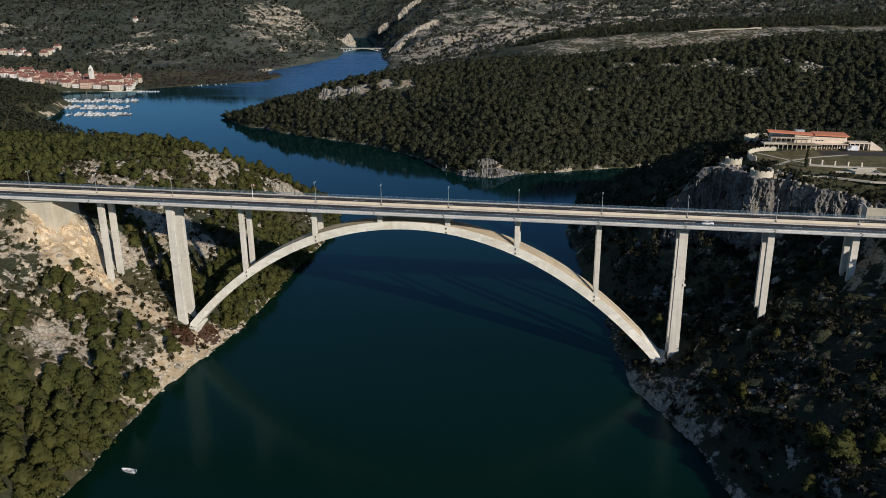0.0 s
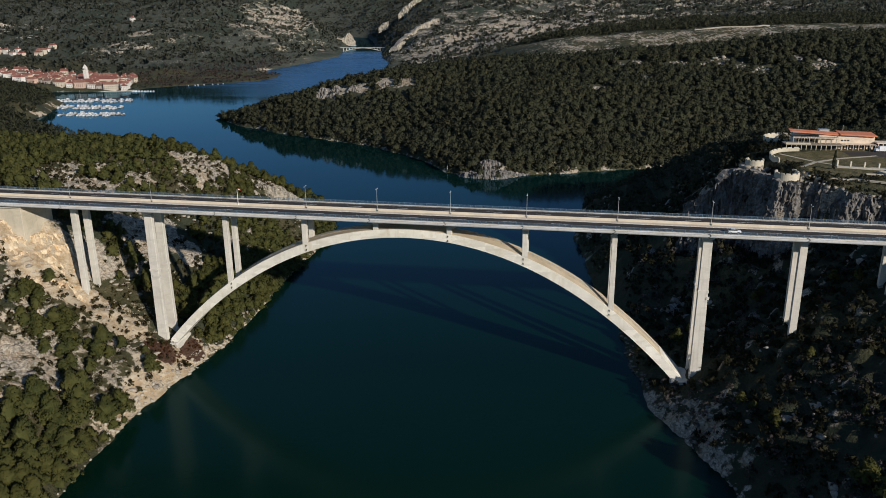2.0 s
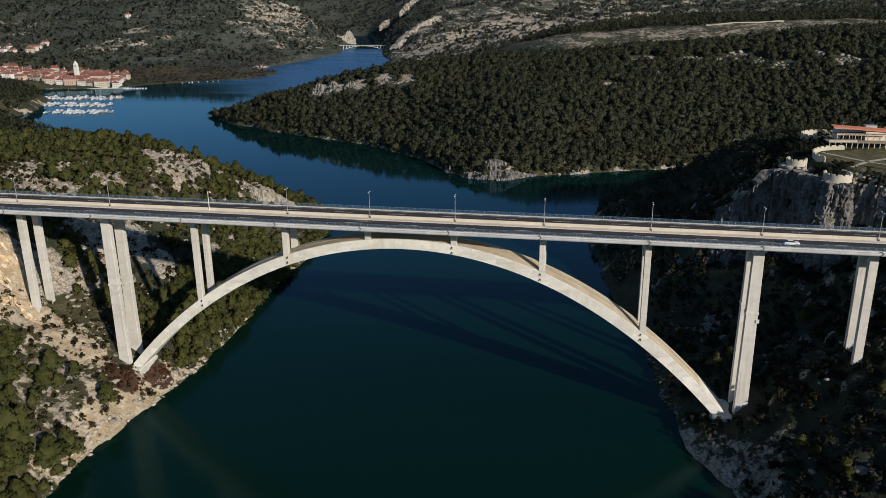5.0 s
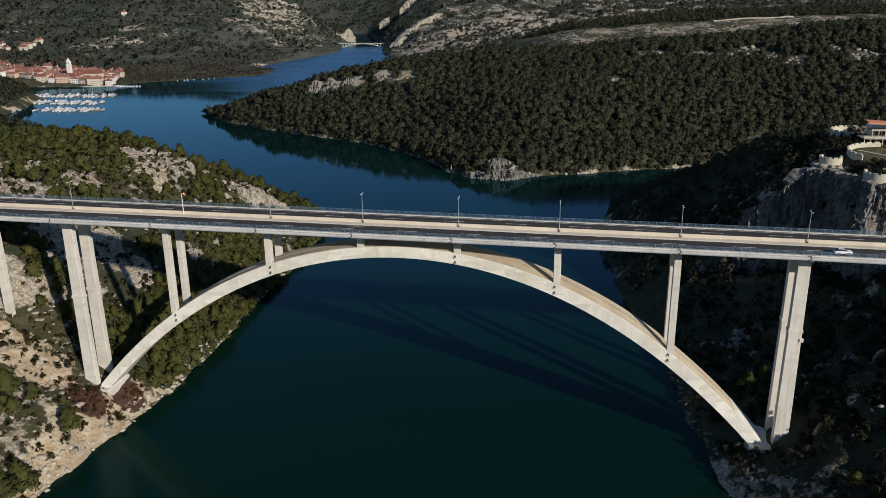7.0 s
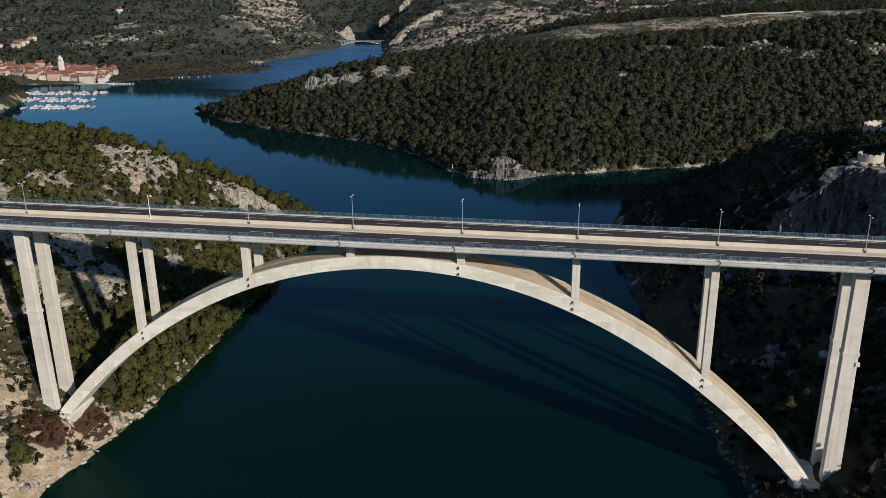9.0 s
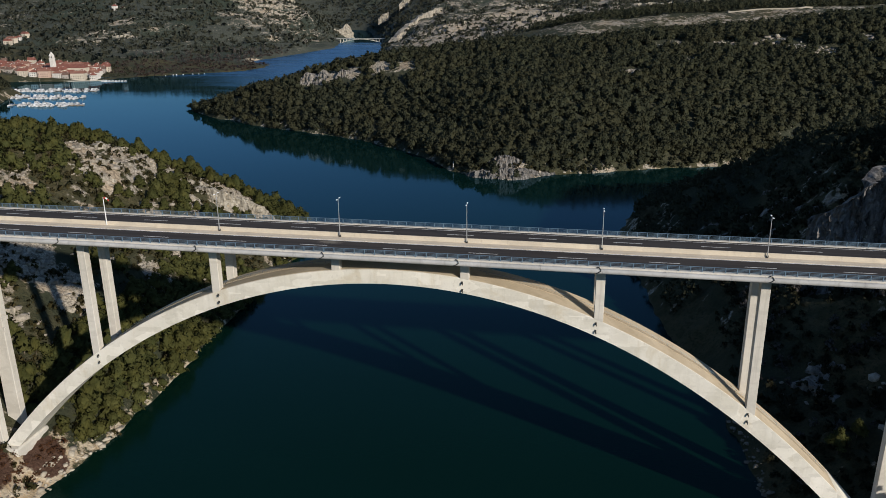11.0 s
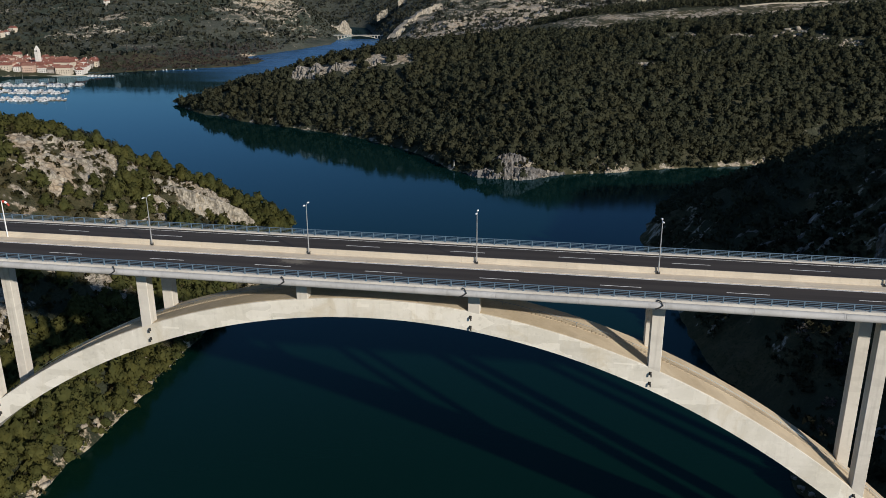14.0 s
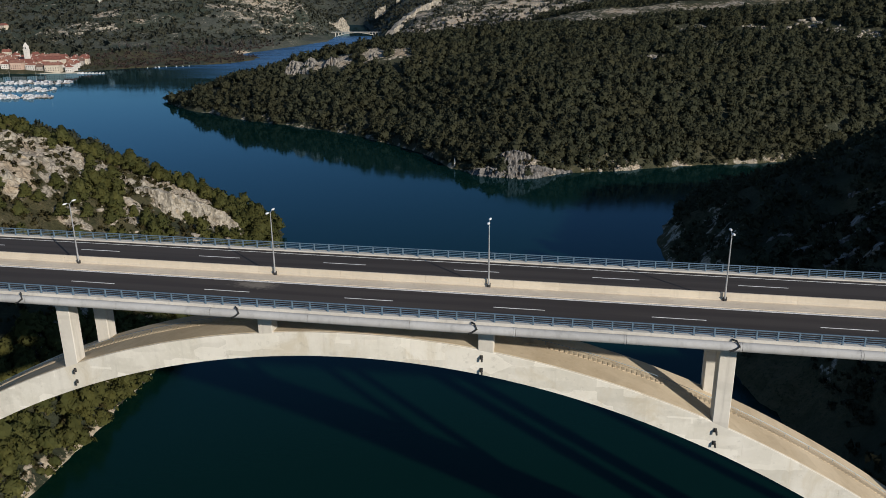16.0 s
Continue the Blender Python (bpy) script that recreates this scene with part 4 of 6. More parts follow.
def trunk(height, radius, limbs, seed, crown_r):
    """A tapered trunk with limbs, as a Geo."""
    r = random.Random(seed)
    g = Geo()
    lean = (r.uniform(-0.4, 0.4), r.uniform(-0.4, 0.4))
    pts = [(lean[0] * f * f, lean[1] * f * f, height * f - 0.6 * (f == 0)) for f in (0, 0.3, 0.6, 0.92)]
    g.tube(pts, [radius, radius * 0.75, radius * 0.5, radius * 0.15], 6)
    for k in range(limbs):
        f = 0.38 + 0.5 * k / max(1, limbs)
        a = r.uniform(0, 6.28)
        b = (lean[0] * f * f, lean[1] * f * f, height * f)
        e = (b[0] + math.cos(a) * crown_r * 0.7, b[1] + math.sin(a) * crown_r * 0.7, b[2] + height * 0.14)
        mid = tuple((p + q) / 2 + (0.12 if i == 2 else 0) for i, (p, q) in enumerate(zip(b, e)))
        g.tube([b, mid, e], [radius * 0.38, radius * 0.25, radius * 0.08], 5)
    return g


def quads_mesh(name, faces, mats, index=None, facing=None):
    """A mesh from an array of loose faces (n, corners, 3), softly shaded by facing (n, 3) where given."""
    n, k = faces.shape[:2]
    me = bpy.data.meshes.new(name)
    me.vertices.add(n * k)
    me.vertices.foreach_set("co", faces.astype(np.float32).ravel())
    me.loops.add(n * k)
    me.loops.foreach_set("vertex_index", np.arange(n * k, dtype=np.int32))
    me.polygons.add(n)
    me.polygons.foreach_set("loop_start", np.arange(0, n * k, k, dtype=np.int32))
    if index is not None:
        me.polygons.foreach_set("material_index", index.astype(np.int32))
    me.update(calc_edges=True)
    if facing is not None:
        me.shade_smooth()
        me.attributes.new("custom_normal", "FLOAT_VECTOR", "POINT").data.foreach_set("vector", np.repeat(facing, k, 0).astype(np.float32).ravel())
    for m in mats:
        me.materials.append(m)
    return me


def sticks(h, r):
    """Three sides of a far trunk, as triangles."""
    c = [(r, 0), (-r * 0.6, r), (-r * 0.6, -r)]
    return np.array([[(*c[i], -0.8), (*c[(i + 1) % 3], -0.8), (0, 0, h), (c[i][0] + c[(i + 1) % 3][0], c[i][1] + c[(i + 1) % 3][1], 0.0)] for i in range(3)])


def woods(name, label, pts, kinds, mats, seed, lo, hi, category="forest"):
    """One joined stand of trees at the places pts (x, y, z)."""
    r = np.random.RandomState(seed)
    out, idx = [], []
    pick = r.randint(0, len(kinds), len(pts))
    for (x, y, z), k in zip(pts, pick):
        q, t = kinds[k]
        s = r.uniform(lo, hi)
        a = r.uniform(0, 6.283)
        c, sn = math.cos(a) * s, math.sin(a) * s
        allq = q if t is None else np.concatenate([q, t])
        w = np.empty_like(allq)
        w[..., 0] = allq[..., 0] * c - allq[..., 1] * sn
        w[..., 1] = allq[..., 0] * sn + allq[..., 1] * c
        w[..., 2] = allq[..., 2] * s
        w[:, :3, 2] *= r.uniform(0.85, 1.2)
        w[:, :3] += (x, y, z)
        out.append(w)
        i = np.zeros(len(allq), np.int32)
        if t is not None:
            i[len(q):] = 1
        idx.append(i)
    out = np.concatenate(out)
    facing = out[:, 3] / np.linalg.norm(out[:, 3], axis=1)[:, None]
    me = quads_mesh(name, out[:, :3], mats, np.concatenate(idx), facing)
    return tagged(new(name, me), label, category, kind="stuff")


def scatter(x0, x1, y0, y1, step, seed, keep):
    """Jittered places on land for which keep(x, y, z, d) is true."""
    r = np.random.RandomState(seed)
    X, Y = np.meshgrid(np.arange(x0, x1, step), np.arange(y0, y1, step))
    X = X.ravel() + r.uniform(-0.75, 0.75, X.size) * step
    Y = Y.ravel() + r.uniform(-0.75, 0.75, Y.size) * step
    Z, D = relief(X, Y)
    k = keep(X, Y, Z, D, r.uniform(0, 1, X.size))
    return np.stack([X[k], Y[k], Z[k]], 1)


def in_view(x, y):
    """The wedge of land that the flight looks over."""
    return np.abs(x - (62 - 0.167 * (y + 305))) < 0.62 * (y + 305) + 25


def off_road(x, y):
    return (np.abs(y) > 16) | ((x > -152) & (x < 176) & ~((np.abs(x) > 97) & (np.abs(x) < 112) & (np.abs(y) < 8)))


PINES_MID = [(crown(10 + k, 88, 5.0 + 0.3 * k, 4.6, -0.4, 0.62, 9 + k % 4, 0.54), None) for k in range(8)]
PINES_FAR = [(crown(30 + k, 34, 7.6, 4.2, -0.2, 0.98, 6, 0), None) for k in range(6)]
BUSH = [(crown(50 + k, 28, 2.4, 1.9, -0.3, 0.48, 6, 0), None) for k in range(6)]
CLUMP = [(crown(70 + k, 9, 3.4, 5.3, -1.0, 2.1, 4, 0), None) for k in range(8)]


def patch(x, y, size, seed):
    return fbm(x, y, size, 3, seed)


def glade(x, y):
    """Rocky openings in the wood on the headland."""
    k = np.zeros(np.shape(x))
    for cx, cy, cr in GLADES:
        k = np.maximum(k, blob(x, y, cx, cy, cr))
    for cx, cy in RIDGE:
        k = np.maximum(k, np.maximum(blob(x, y, cx, cy - 2, 10), 0.9 * blob(x, y, cx + 3, cy - 14, 11)))
    return k


# headland across the river
head_pts = scatter(-380, 520, 335, 715, 5.8, 1, lambda x, y, z, d, u: (d > 0.4) & in_view(x, y) & (y > 300 + 0.25 * np.abs(x)) & ((x < 140) | (y > 396 + 0.05 * x)) & (u < 0.97 - 1.05 * glade(x, y)))
woods("headland_forest", "dense dark-green pine forest on the headland", head_pts, PINES_MID, [M_FARPINE], 1, 0.80, 1.42)
back_pts = scatter(-330, 900, 715, 1240, 6.8, 2, lambda x, y, z, d, u: (d > 2.0) & ((x < 0) | (y > 860)) & ((x > 0) | (u < 0.7)) & in_view(x, y) & (u < 0.95 - 0.85 * glade(x, y)) & (patch(x, y, 60, 5.0) > -0.5) & ((y < terrace(x) + 15 * patch(x, y, 40, 2.0)) | (y > terrace(x) + 118)) & ((x > -40) | (y < 1070)))
woods("plateau_forest", "dark-green pine forest on the plateau", back_pts, PINES_FAR, [M_FARPINE], 2, 0.6, 1.25)
head_shore = scatter(-385, 250, 335, 700, 3.0, 81, lambda x, y, z, d, u: (d > 0.2) & (d < 7 + 14 * ((x > -30) & (x < 75) & (y < 400))) & (u < 0.75 - 0.6 * blob(x, y, -6, 349, 18)) & (y > 330) & ((x < 140) | (y > 396 + 0.05 * x)))
woods("headland_bushes", "dark-green bushes along the headland's shore", head_shore, BUSH, [M_FARPINE], 81, 0.7, 1.6, "bushes")
tip_scrub = scatter(-34, 92, 346, 410, 2.6, 82, lambda x, y, z, d, u: (d > 2.2) & (d < 26) & (u < 0.8))
woods("tip_scrub", "brown and olive scrub over the rocks of the headland's tip", tip_scrub, BUSH, [M_SCRUB], 82, 0.4, 1.1, "scrub")
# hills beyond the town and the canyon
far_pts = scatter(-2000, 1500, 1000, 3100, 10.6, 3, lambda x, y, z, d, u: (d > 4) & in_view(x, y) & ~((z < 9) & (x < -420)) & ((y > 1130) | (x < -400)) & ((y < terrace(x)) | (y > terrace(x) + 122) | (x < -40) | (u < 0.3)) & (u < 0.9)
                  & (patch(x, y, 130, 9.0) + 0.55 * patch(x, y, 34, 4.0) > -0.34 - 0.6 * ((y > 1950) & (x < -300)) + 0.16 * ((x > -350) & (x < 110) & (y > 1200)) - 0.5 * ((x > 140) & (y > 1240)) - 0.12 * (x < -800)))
woods("hillside_scrub", "grey-green scrub and pines on the far hills, paled for haze", far_pts, CLUMP, [M_HAZESCRUB], 3, 0.5, 1.35)
# west bank: a closed pine canopy by the water, pines and bushes among rocks above it
def canopy_edge(x):
    return -53 + 0.875 * (x + 102)


def bare_rock(x, y):
    k = np.zeros(np.shape(x))
    for cx, cy, cr in ROCKY:
        k = np.maximum(k, blob(x, y, cx, cy, cr))
    return k


canopy_pts = scatter(-190, -86, -190, -40, 5.6, 4, lambda x, y, z, d, u: (d > -0.6) & (y < canopy_edge(x) + 5 * patch(x, y, 14, 3.0)) & (u < 0.96))
slope_pts = scatter(-240, -88, -120, 16, 5.0, 14, lambda x, y, z, d, u: (d > 3) & off_road(x, y) & (y > canopy_edge(x) - 2) & (patch(x, y, 26, 2.0) + 0.3 * patch(x, y, 9, 6.0) > 0.26 - 0.75 * blob(x, y, -122, -40, 14) + 0.5 * blob(x, y, -112, -8, 20) + 0.45 * blob(x, y, -128, -58, 9) + 0.6 * blob(x, y, -156, -6, 12)))
shore_pts = scatter(-210, -84, 14, 240, 4.3, 24, lambda x, y, z, d, u: ~((x < -158) & (y < 56) & (u > 0.4)) & (d > -0.2 + 1.5 * (y < 50)) & off_road(x, y) & (patch(x, y, 30, 2.0) + 0.3 * patch(x, y, 9, 6.0) > -0.05 - 1.4 * ((y < 120) & (d < 22)) - 0.3 * (y > 165) - 0.7 * ((y > 196) & (d < 16)) - 0.35 * (z > 54) + 0.85 * bare_rock(x, y)))
hill_pts = scatter(-700, -195, 14, 540, 5.2, 34, lambda x, y, z, d, u: ~((x > -215) & (y < 56) & (u > 0.4)) & (d > 2) & ((z > 34) | (y < 200)) & off_road(x, y) & in_view(x, y) & (u < 0.97 - 0.9 * bare_rock(x, y)) & (patch(x, y, 30, 2.0) > -0.55))
wood_near = [tuple(p) for p in np.concatenate([canopy_pts, slope_pts, shore_pts])]
town_hill = scatter(-1000, -610, 560, 860, 7.0, 5, lambda x, y, z, d, u: (d > 8) & in_view(x, y) & (u < 0.95))
back_slope = scatter(-620, -430, 440, 660, 7.0, 36, lambda x, y, z, d, u: (d > 5) & (z <= 34.5) & in_view(x, y) & (u < 0.95))
town_hill = np.concatenate([town_hill, back_slope])
woods("far_bank_forest", "dark-green pine forest by the marina", town_hill, PINES_FAR, [M_FARPINE], 5, 0.7, 1.1)
# east bank: close wood on the northern slope, scattered bushes to the south
east_pts = scatter(62, 380, 120, 440, 5.2, 6, lambda x, y, z, d, u: (d > 1.5) & (u < 0.93 - 0.6 * blob(x, y, 108, 152, 28)) & ((y > 175) | (x < 142)) & ((y - 0.2 * x) > 95))
woods("north_slope_wood", "shaded dark-green wood on the fort's slope", east_pts, [(crown(36 + k, 60, 7.4, 3.6, 0.0, 0.66, 8, 0), None) for k in range(4)], [M_FARPINE], 6, 0.55, 1.0)


# bare poplars and tamarisks on the flats
bare_pts = scatter(-760, -545, 1180, 1420, 9.0, 41, lambda x, y, z, d, u: (d > 3) & (z < 14) & (patch(x, y, 40, 8.0) > -0.1) & (u < 0.5))
POPLAR = [(crown(80 + k, 30, 15.0, 1.6, 0.5, 0.9, 6, 0), sticks(14, 0.3)) for k in range(3)] + [(crown(84 + k, 40, 6.0, 3.6, 0.3, 0.8, 7, 0), sticks(4, 0.3)) for k in range(3)]
woods("bare_trees", "leafless grey-brown poplars and tamarisks on the flats", bare_pts, POPLAR, [M_BARE, M_BARE], 41, 0.6, 1.2)


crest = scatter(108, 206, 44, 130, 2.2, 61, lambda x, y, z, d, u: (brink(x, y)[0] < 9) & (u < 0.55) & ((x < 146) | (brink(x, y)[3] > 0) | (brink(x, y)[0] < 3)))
woods("cliff_scrub", "evergreen scrub coloured dark as in shade, along the brink of the cliff", crest, BUSH, [M_SHADESCRUB], 61, 0.4, 1.1, "scrub")


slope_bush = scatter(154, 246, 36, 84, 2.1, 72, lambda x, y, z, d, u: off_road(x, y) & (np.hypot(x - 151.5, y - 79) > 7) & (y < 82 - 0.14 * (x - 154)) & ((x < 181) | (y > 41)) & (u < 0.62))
woods("crag_top_scrub", "dark scrub on the slope between lawn and cliff", slope_bush, BUSH, [M_SHADESCRUB], 72, 0.35, 0.85, "scrub")
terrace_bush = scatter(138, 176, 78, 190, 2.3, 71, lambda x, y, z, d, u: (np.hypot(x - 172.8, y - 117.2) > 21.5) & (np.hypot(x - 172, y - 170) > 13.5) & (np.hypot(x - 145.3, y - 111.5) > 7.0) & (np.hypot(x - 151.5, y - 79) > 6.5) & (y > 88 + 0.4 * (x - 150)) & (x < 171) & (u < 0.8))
woods("terrace_scrub", "scrub coloured dark for shade on the slope below the round terrace", terrace_bush, BUSH, [M_SHADESCRUB], 71, 0.4, 1.1, "scrub")


def pine_thing(k):
    ob = thing("pine_tree", "yellow-green pine with a rounded irregular crown", "tree", group="pines on the river banks")
    h = (8.5, 9.5, 7.5, 10.0, 8.0, 9.0)[k]
    part("trunk", trunk(h * 0.9, 0.2, 6, k, 2.6), M_BARK, ob)
    q = crown(100 + k, 2100, h, 0.40 * h, 0.5, 0.25, 20)
    part("crown", quads_mesh("crown", q[:, :3], [M_PINE], None, q[:, 3]), M_PINE, ob)
    return ob


def place_pines(pts, masters, seed, lo, hi):
    r = random.Random(seed)
    for x, y, z in pts:
        s = r.uniform(lo, hi)
        c = copy_thing(masters[r.randrange(len(masters))], pose(x, y, z - 0.1, 0, 0, r.uniform(0, 360)))
        c.scale = (s, s, s * r.uniform(0.85, 1.15))


masters = [pine_thing(k) for k in range(6)]
spots = [(-99.5, -28, 1.1), (-104.5, -22, 0.45), (138.5, -84, 1.2), (142.5, -93, 1.2), (124, -49.5, 0.55), (134.5, 39, 0.6)]
for m, (x, y, s) in zip(masters, spots):
    z, _ = relief(np.array([x]), np.array([y]))
    m.matrix_basis = pose(x, y, float(z[0]) - 0.1)
    m.scale = (s, s, s)
lone = [(-104, 204), (-102, 210), (-106, 215), (-103, 199), (-110, 219), (-108, 208), (137, 40), (103, 24), (108, 27), (140, -22), (117, -32), (120, -37), (124, -47), (152, -92), (134, -96), (160, -60), (163, 12), (158, 22), (147, -55)]
lone = [(x, y, float(relief(np.array([x]), np.array([y]))[0][0])) for x, y in lone]
place_pines(lone[:6], masters, 16, 1.25, 1.55)
brow_line = [(-176, 152), (-170, 153), (-163, 155), (-157, 157), (-151, 154), (-147, 157), (-145, 164), (-141, 168), (-137, 172), (-134, 178), (-131, 185), (-127, 190), (-121, 196), (-116, 202), (-112, 206)]
crest_pines = [(x + 2.2 * math.sin(5 * x + k), y + 2.5 * k + 2 * math.cos(3 * x)) for x, y in brow_line for k in (0, 1)]
crest_pines = [(x, y, float(relief(np.array([x]), np.array([y]))[0][0])) for x, y in crest_pines]
place_pines(crest_pines, masters, 19, 0.6, 1.0)
# pines standing in front of the brow's pale slabs
slab_pines = [(-127, 142), (-124, 147), (-122, 151), (-119, 155), (-132, 142), (-133, 128), (-140, 131), (-138, 119), (-141, 117), (-136, 107), (-132, 120), (-128, 127), (-126, 136), (-140, 104), (-142, 153), (-138, 159), (-136, 145)]
slab_pines = [(x, y, float(relief(np.array([x]), np.array([y]))[0][0])) for x, y in slab_pines]
place_pines(slab_pines, masters, 20, 0.5, 0.9)
place_pines(lone[6:], masters, 15, 0.40, 0.75)
near = [tuple(p) for p in canopy_pts if p[0] > -150 and p[1] > -125]
belt = [tuple(p) for p in slope_pts if p[0] > -175]
place_pines(near, masters, 5, 0.95, 1.4)
place_pines(belt, masters, 6, 0.6, 1.05)
kept = set(near) | set(belt)
close = [p for p in wood_near if p not in kept and p[1] < 75]
MIDWOOD = [(crown(90 + k, 380, 8.5, 3.3, 0.4, 0.42, 14), sticks(5, 0.15)) for k in range(6)]
woods("west_bank_wood", "yellow-green pine wood on the west bank", close, MIDWOOD, [M_PINE, M_BARK], 7, 0.6, 1.05)
hill = [p for p in wood_near if p not in kept and p[1] >= 75] + [tuple(p) for p in hill_pts]
brow = [p for p in hill if p[0] > -235 and p[1] < 245]
woods("west_brow_wood", "olive-green pines among the rocks of the west hill", brow, [(crown(196 + k, 230, 6.8, 3.5, 0.2, 0.43, 13), sticks(4, 0.15)) for k in range(6)], [M_PINE, M_BARK], 18, 0.5, 1.05)
hill = [p for p in hill if not (p[0] > -235 and p[1] < 245)]
woods("west_hill_wood", "olive-green pine wood over the west hill", hill, [(crown(96 + k, 130, 7.2, 3.5, 0.2, 0.56, 10), None) for k in range(6)], [M_PINE], 17, 0.5, 1.0)
bank_bush = scatter(-125, -83, 8, 135, 2.35, 28, lambda x, y, z, d, u: (d > -0.4 + 2.5 * (y < 22)) & (d < 24) & (u < 0.92) & off_road(x, y + 10))
FINEBUSH = [(crown(56 + k, 150, 2.6, 1.9, -0.3, 0.20, 9), None) for k in range(6)]
low_bush = scatter(-110, -86, -150, -56, 2.6, 38, lambda x, y, z, d, u: (d > -0.4) & (d < 6) & (u < 0.85) & (y < canopy_edge(x) + 4))
bank_bush = np.concatenate([bank_bush, low_bush])
woods("waterside_bushes", "dense yellow-green bushes leaning over the water", bank_bush, FINEBUSH, [M_PINE], 28, 0.7, 1.7, "bushes")
bush_w = scatter(-300, -84, -130, 240, 2.9, 8, lambda x, y, z, d, u: (d > 2.5 - 2.3 * (y > 14)) & off_road(x, y) & (y > canopy_edge(x)) & (patch(x, y, 14, 12.0) > -0.18 - 0.3 * (y > 50) - 0.6 * ((y > 10) & (y < 130) & (d < 30)) + 0.5 * blob(x, y, -157, -6, 12) - 0.5 * blob(x, y, -117, -4, 13) + 0.25 * bare_rock(x, y) + 0.2 * blob(x, y, -128, -58, 9)))
woods("west_bank_scrub", "olive and brown scrub between the rocks", bush_w, BUSH, [M_SCRUB], 8, 0.35, 1.0, "scrub")
russet = scatter(-122, -88, -32, 6, 1.25, 48, lambda x, y, z, d, u: (d > 2.5) & ((np.abs(y) > 7.2) | (np.abs(x + 104) > 7)) & (u < 0.85 * np.max([blob(x, y, cx, cy, cr, 0.25) for cx, cy, cr in ((-104, -14, 5.5), (-97.5, -10, 4.0), (-96, 0, 4.5), (-110, -11, 3.5))], 0)))
woods("russet_shrubs", "low russet-brown shrubs round the pier footing", russet, [(crown(170 + k, 34, 0.65, 1.4, -0.3, 0.22, 7, 0), None) for k in range(4)], [M_RUSSET], 48, 0.7, 1.1, "shrubs")
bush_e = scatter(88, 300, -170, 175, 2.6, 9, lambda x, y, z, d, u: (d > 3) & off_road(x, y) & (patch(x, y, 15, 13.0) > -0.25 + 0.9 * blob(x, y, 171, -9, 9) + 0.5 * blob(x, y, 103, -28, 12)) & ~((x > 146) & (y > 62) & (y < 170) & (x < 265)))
woods("east_bank_scrub", "olive scrub coloured darker for the shaded bank", bush_e, [(crown(150 + k, 24, 2.4, 1.9, -0.3, 0.52, 6, 0), None) for k in range(6)], [M_SHADESCRUB], 9, 0.35, 1.2, "scrub")
bare_e = scatter(92, 200, -120, 120, 4.2, 91, lambda x, y, z, d, u: (d > 4) & (np.hypot(x - 171, y + 9) > 10) & off_road(x, y) & (patch(x, y, 20, 23.0) > 0.0) & (u < 0.7) & ~((x > 140) & (y > 55)))
woods("bare_shrubs", "leafless grey-brown shrubs on the shaded bank", bare_e, [(crown(160 + k, 60, 2.6, 1.7, 0.0, 0.3, 6, 0), sticks(1.8, 0.1)) for k in range(4)], [M_BARE, M_BARE], 91, 0.5, 1.2, "shrubs")


# ---- rocks ----
def stones(name, label, pts, mat, seed, lo, hi, flat=0.65, level=1):
    """Many angular stones in one mesh; level 2 gives cleft blocks."""
    r = np.random.RandomState(seed)
    bv, bf = BALLS[level]
    vs, fs = [], []
    for i, (x, y, z) in enumerate(pts):
        s = lo * (hi / lo) ** (r.uniform() ** 1.8)
        v = bv * (1 + r.uniform(-0.34, 0.34, (len(bv), 1))) * r.uniform(0.65, 1.35, 3) * np.array([1, 1, flat])
        if level == 2:
            v = np.sign(v) * np.abs(v) ** 0.7
            v[:, 2] += 0.35 * np.round(2 * v[:, 0] + r.uniform(-1, 1)) * r.uniform(-0.6, 0.6)
        a = r.uniform(0, 6.28)
        c, sn = math.cos(a), math.sin(a)
        v = (v * s) @ np.array([[c, sn, 0], [-sn, c, 0], [0, 0, 1]])
        vs.append(v + np.array([x, y, z]))
        fs.append(bf + i * len(bv))
    V, Fc = np.concatenate(vs), np.concatenate(fs)
    me = bpy.data.meshes.new(name)
    me.vertices.add(len(V))
    me.vertices.foreach_set("co", V.astype(np.float32).ravel())
    me.loops.add(Fc.size)
    me.loops.foreach_set("vertex_index", Fc.astype(np.int32).ravel())
    me.polygons.add(len(Fc))
    me.polygons.foreach_set("loop_start", np.arange(0, Fc.size, 3, dtype=np.int32))
    me.update(calc_edges=True)
    me.materials.append(mat)
    return tagged(new(name, me), label, "rocks", kind="stuff")


west_shore = scatter(-106, -80, -135, 130, 1.0, 21, lambda x, y, z, d, u: (d > -0.6) & (d < 0.6 + 3.6 * (np.abs(y + 22) < 44)) & (u < 0.35 + 0.3 * (np.abs(y + 22) < 44) - 0.12 * (y > 22)))
stones("west_shore_stones", "pale tumbled stones along the waterline", west_shore, M_SHORE, 1, 0.2, 1.3)
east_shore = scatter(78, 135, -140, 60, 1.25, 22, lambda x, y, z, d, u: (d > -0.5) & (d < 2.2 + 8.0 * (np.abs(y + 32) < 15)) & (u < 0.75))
stones("east_shore_stones", "tumbled shore stones coloured darker for the shaded waterline", east_shore, M_SHADESHORE, 2, 0.25, 1.0)
head_rock = scatter(-45, 75, 340, 400, 2.2, 23, lambda x, y, z, d, u: (d > -0.8) & (d < 3.5) & (u < 0.6 * np.maximum(blob(x, y, -6, 350, 24), 0.6 * blob(x, y, 48, 380, 24))))
stones("headland_stones", "pale tumbled limestone at the tip of the headland", head_rock, M_ROCK, 3, 0.4, 1.3, 0.7, 2)
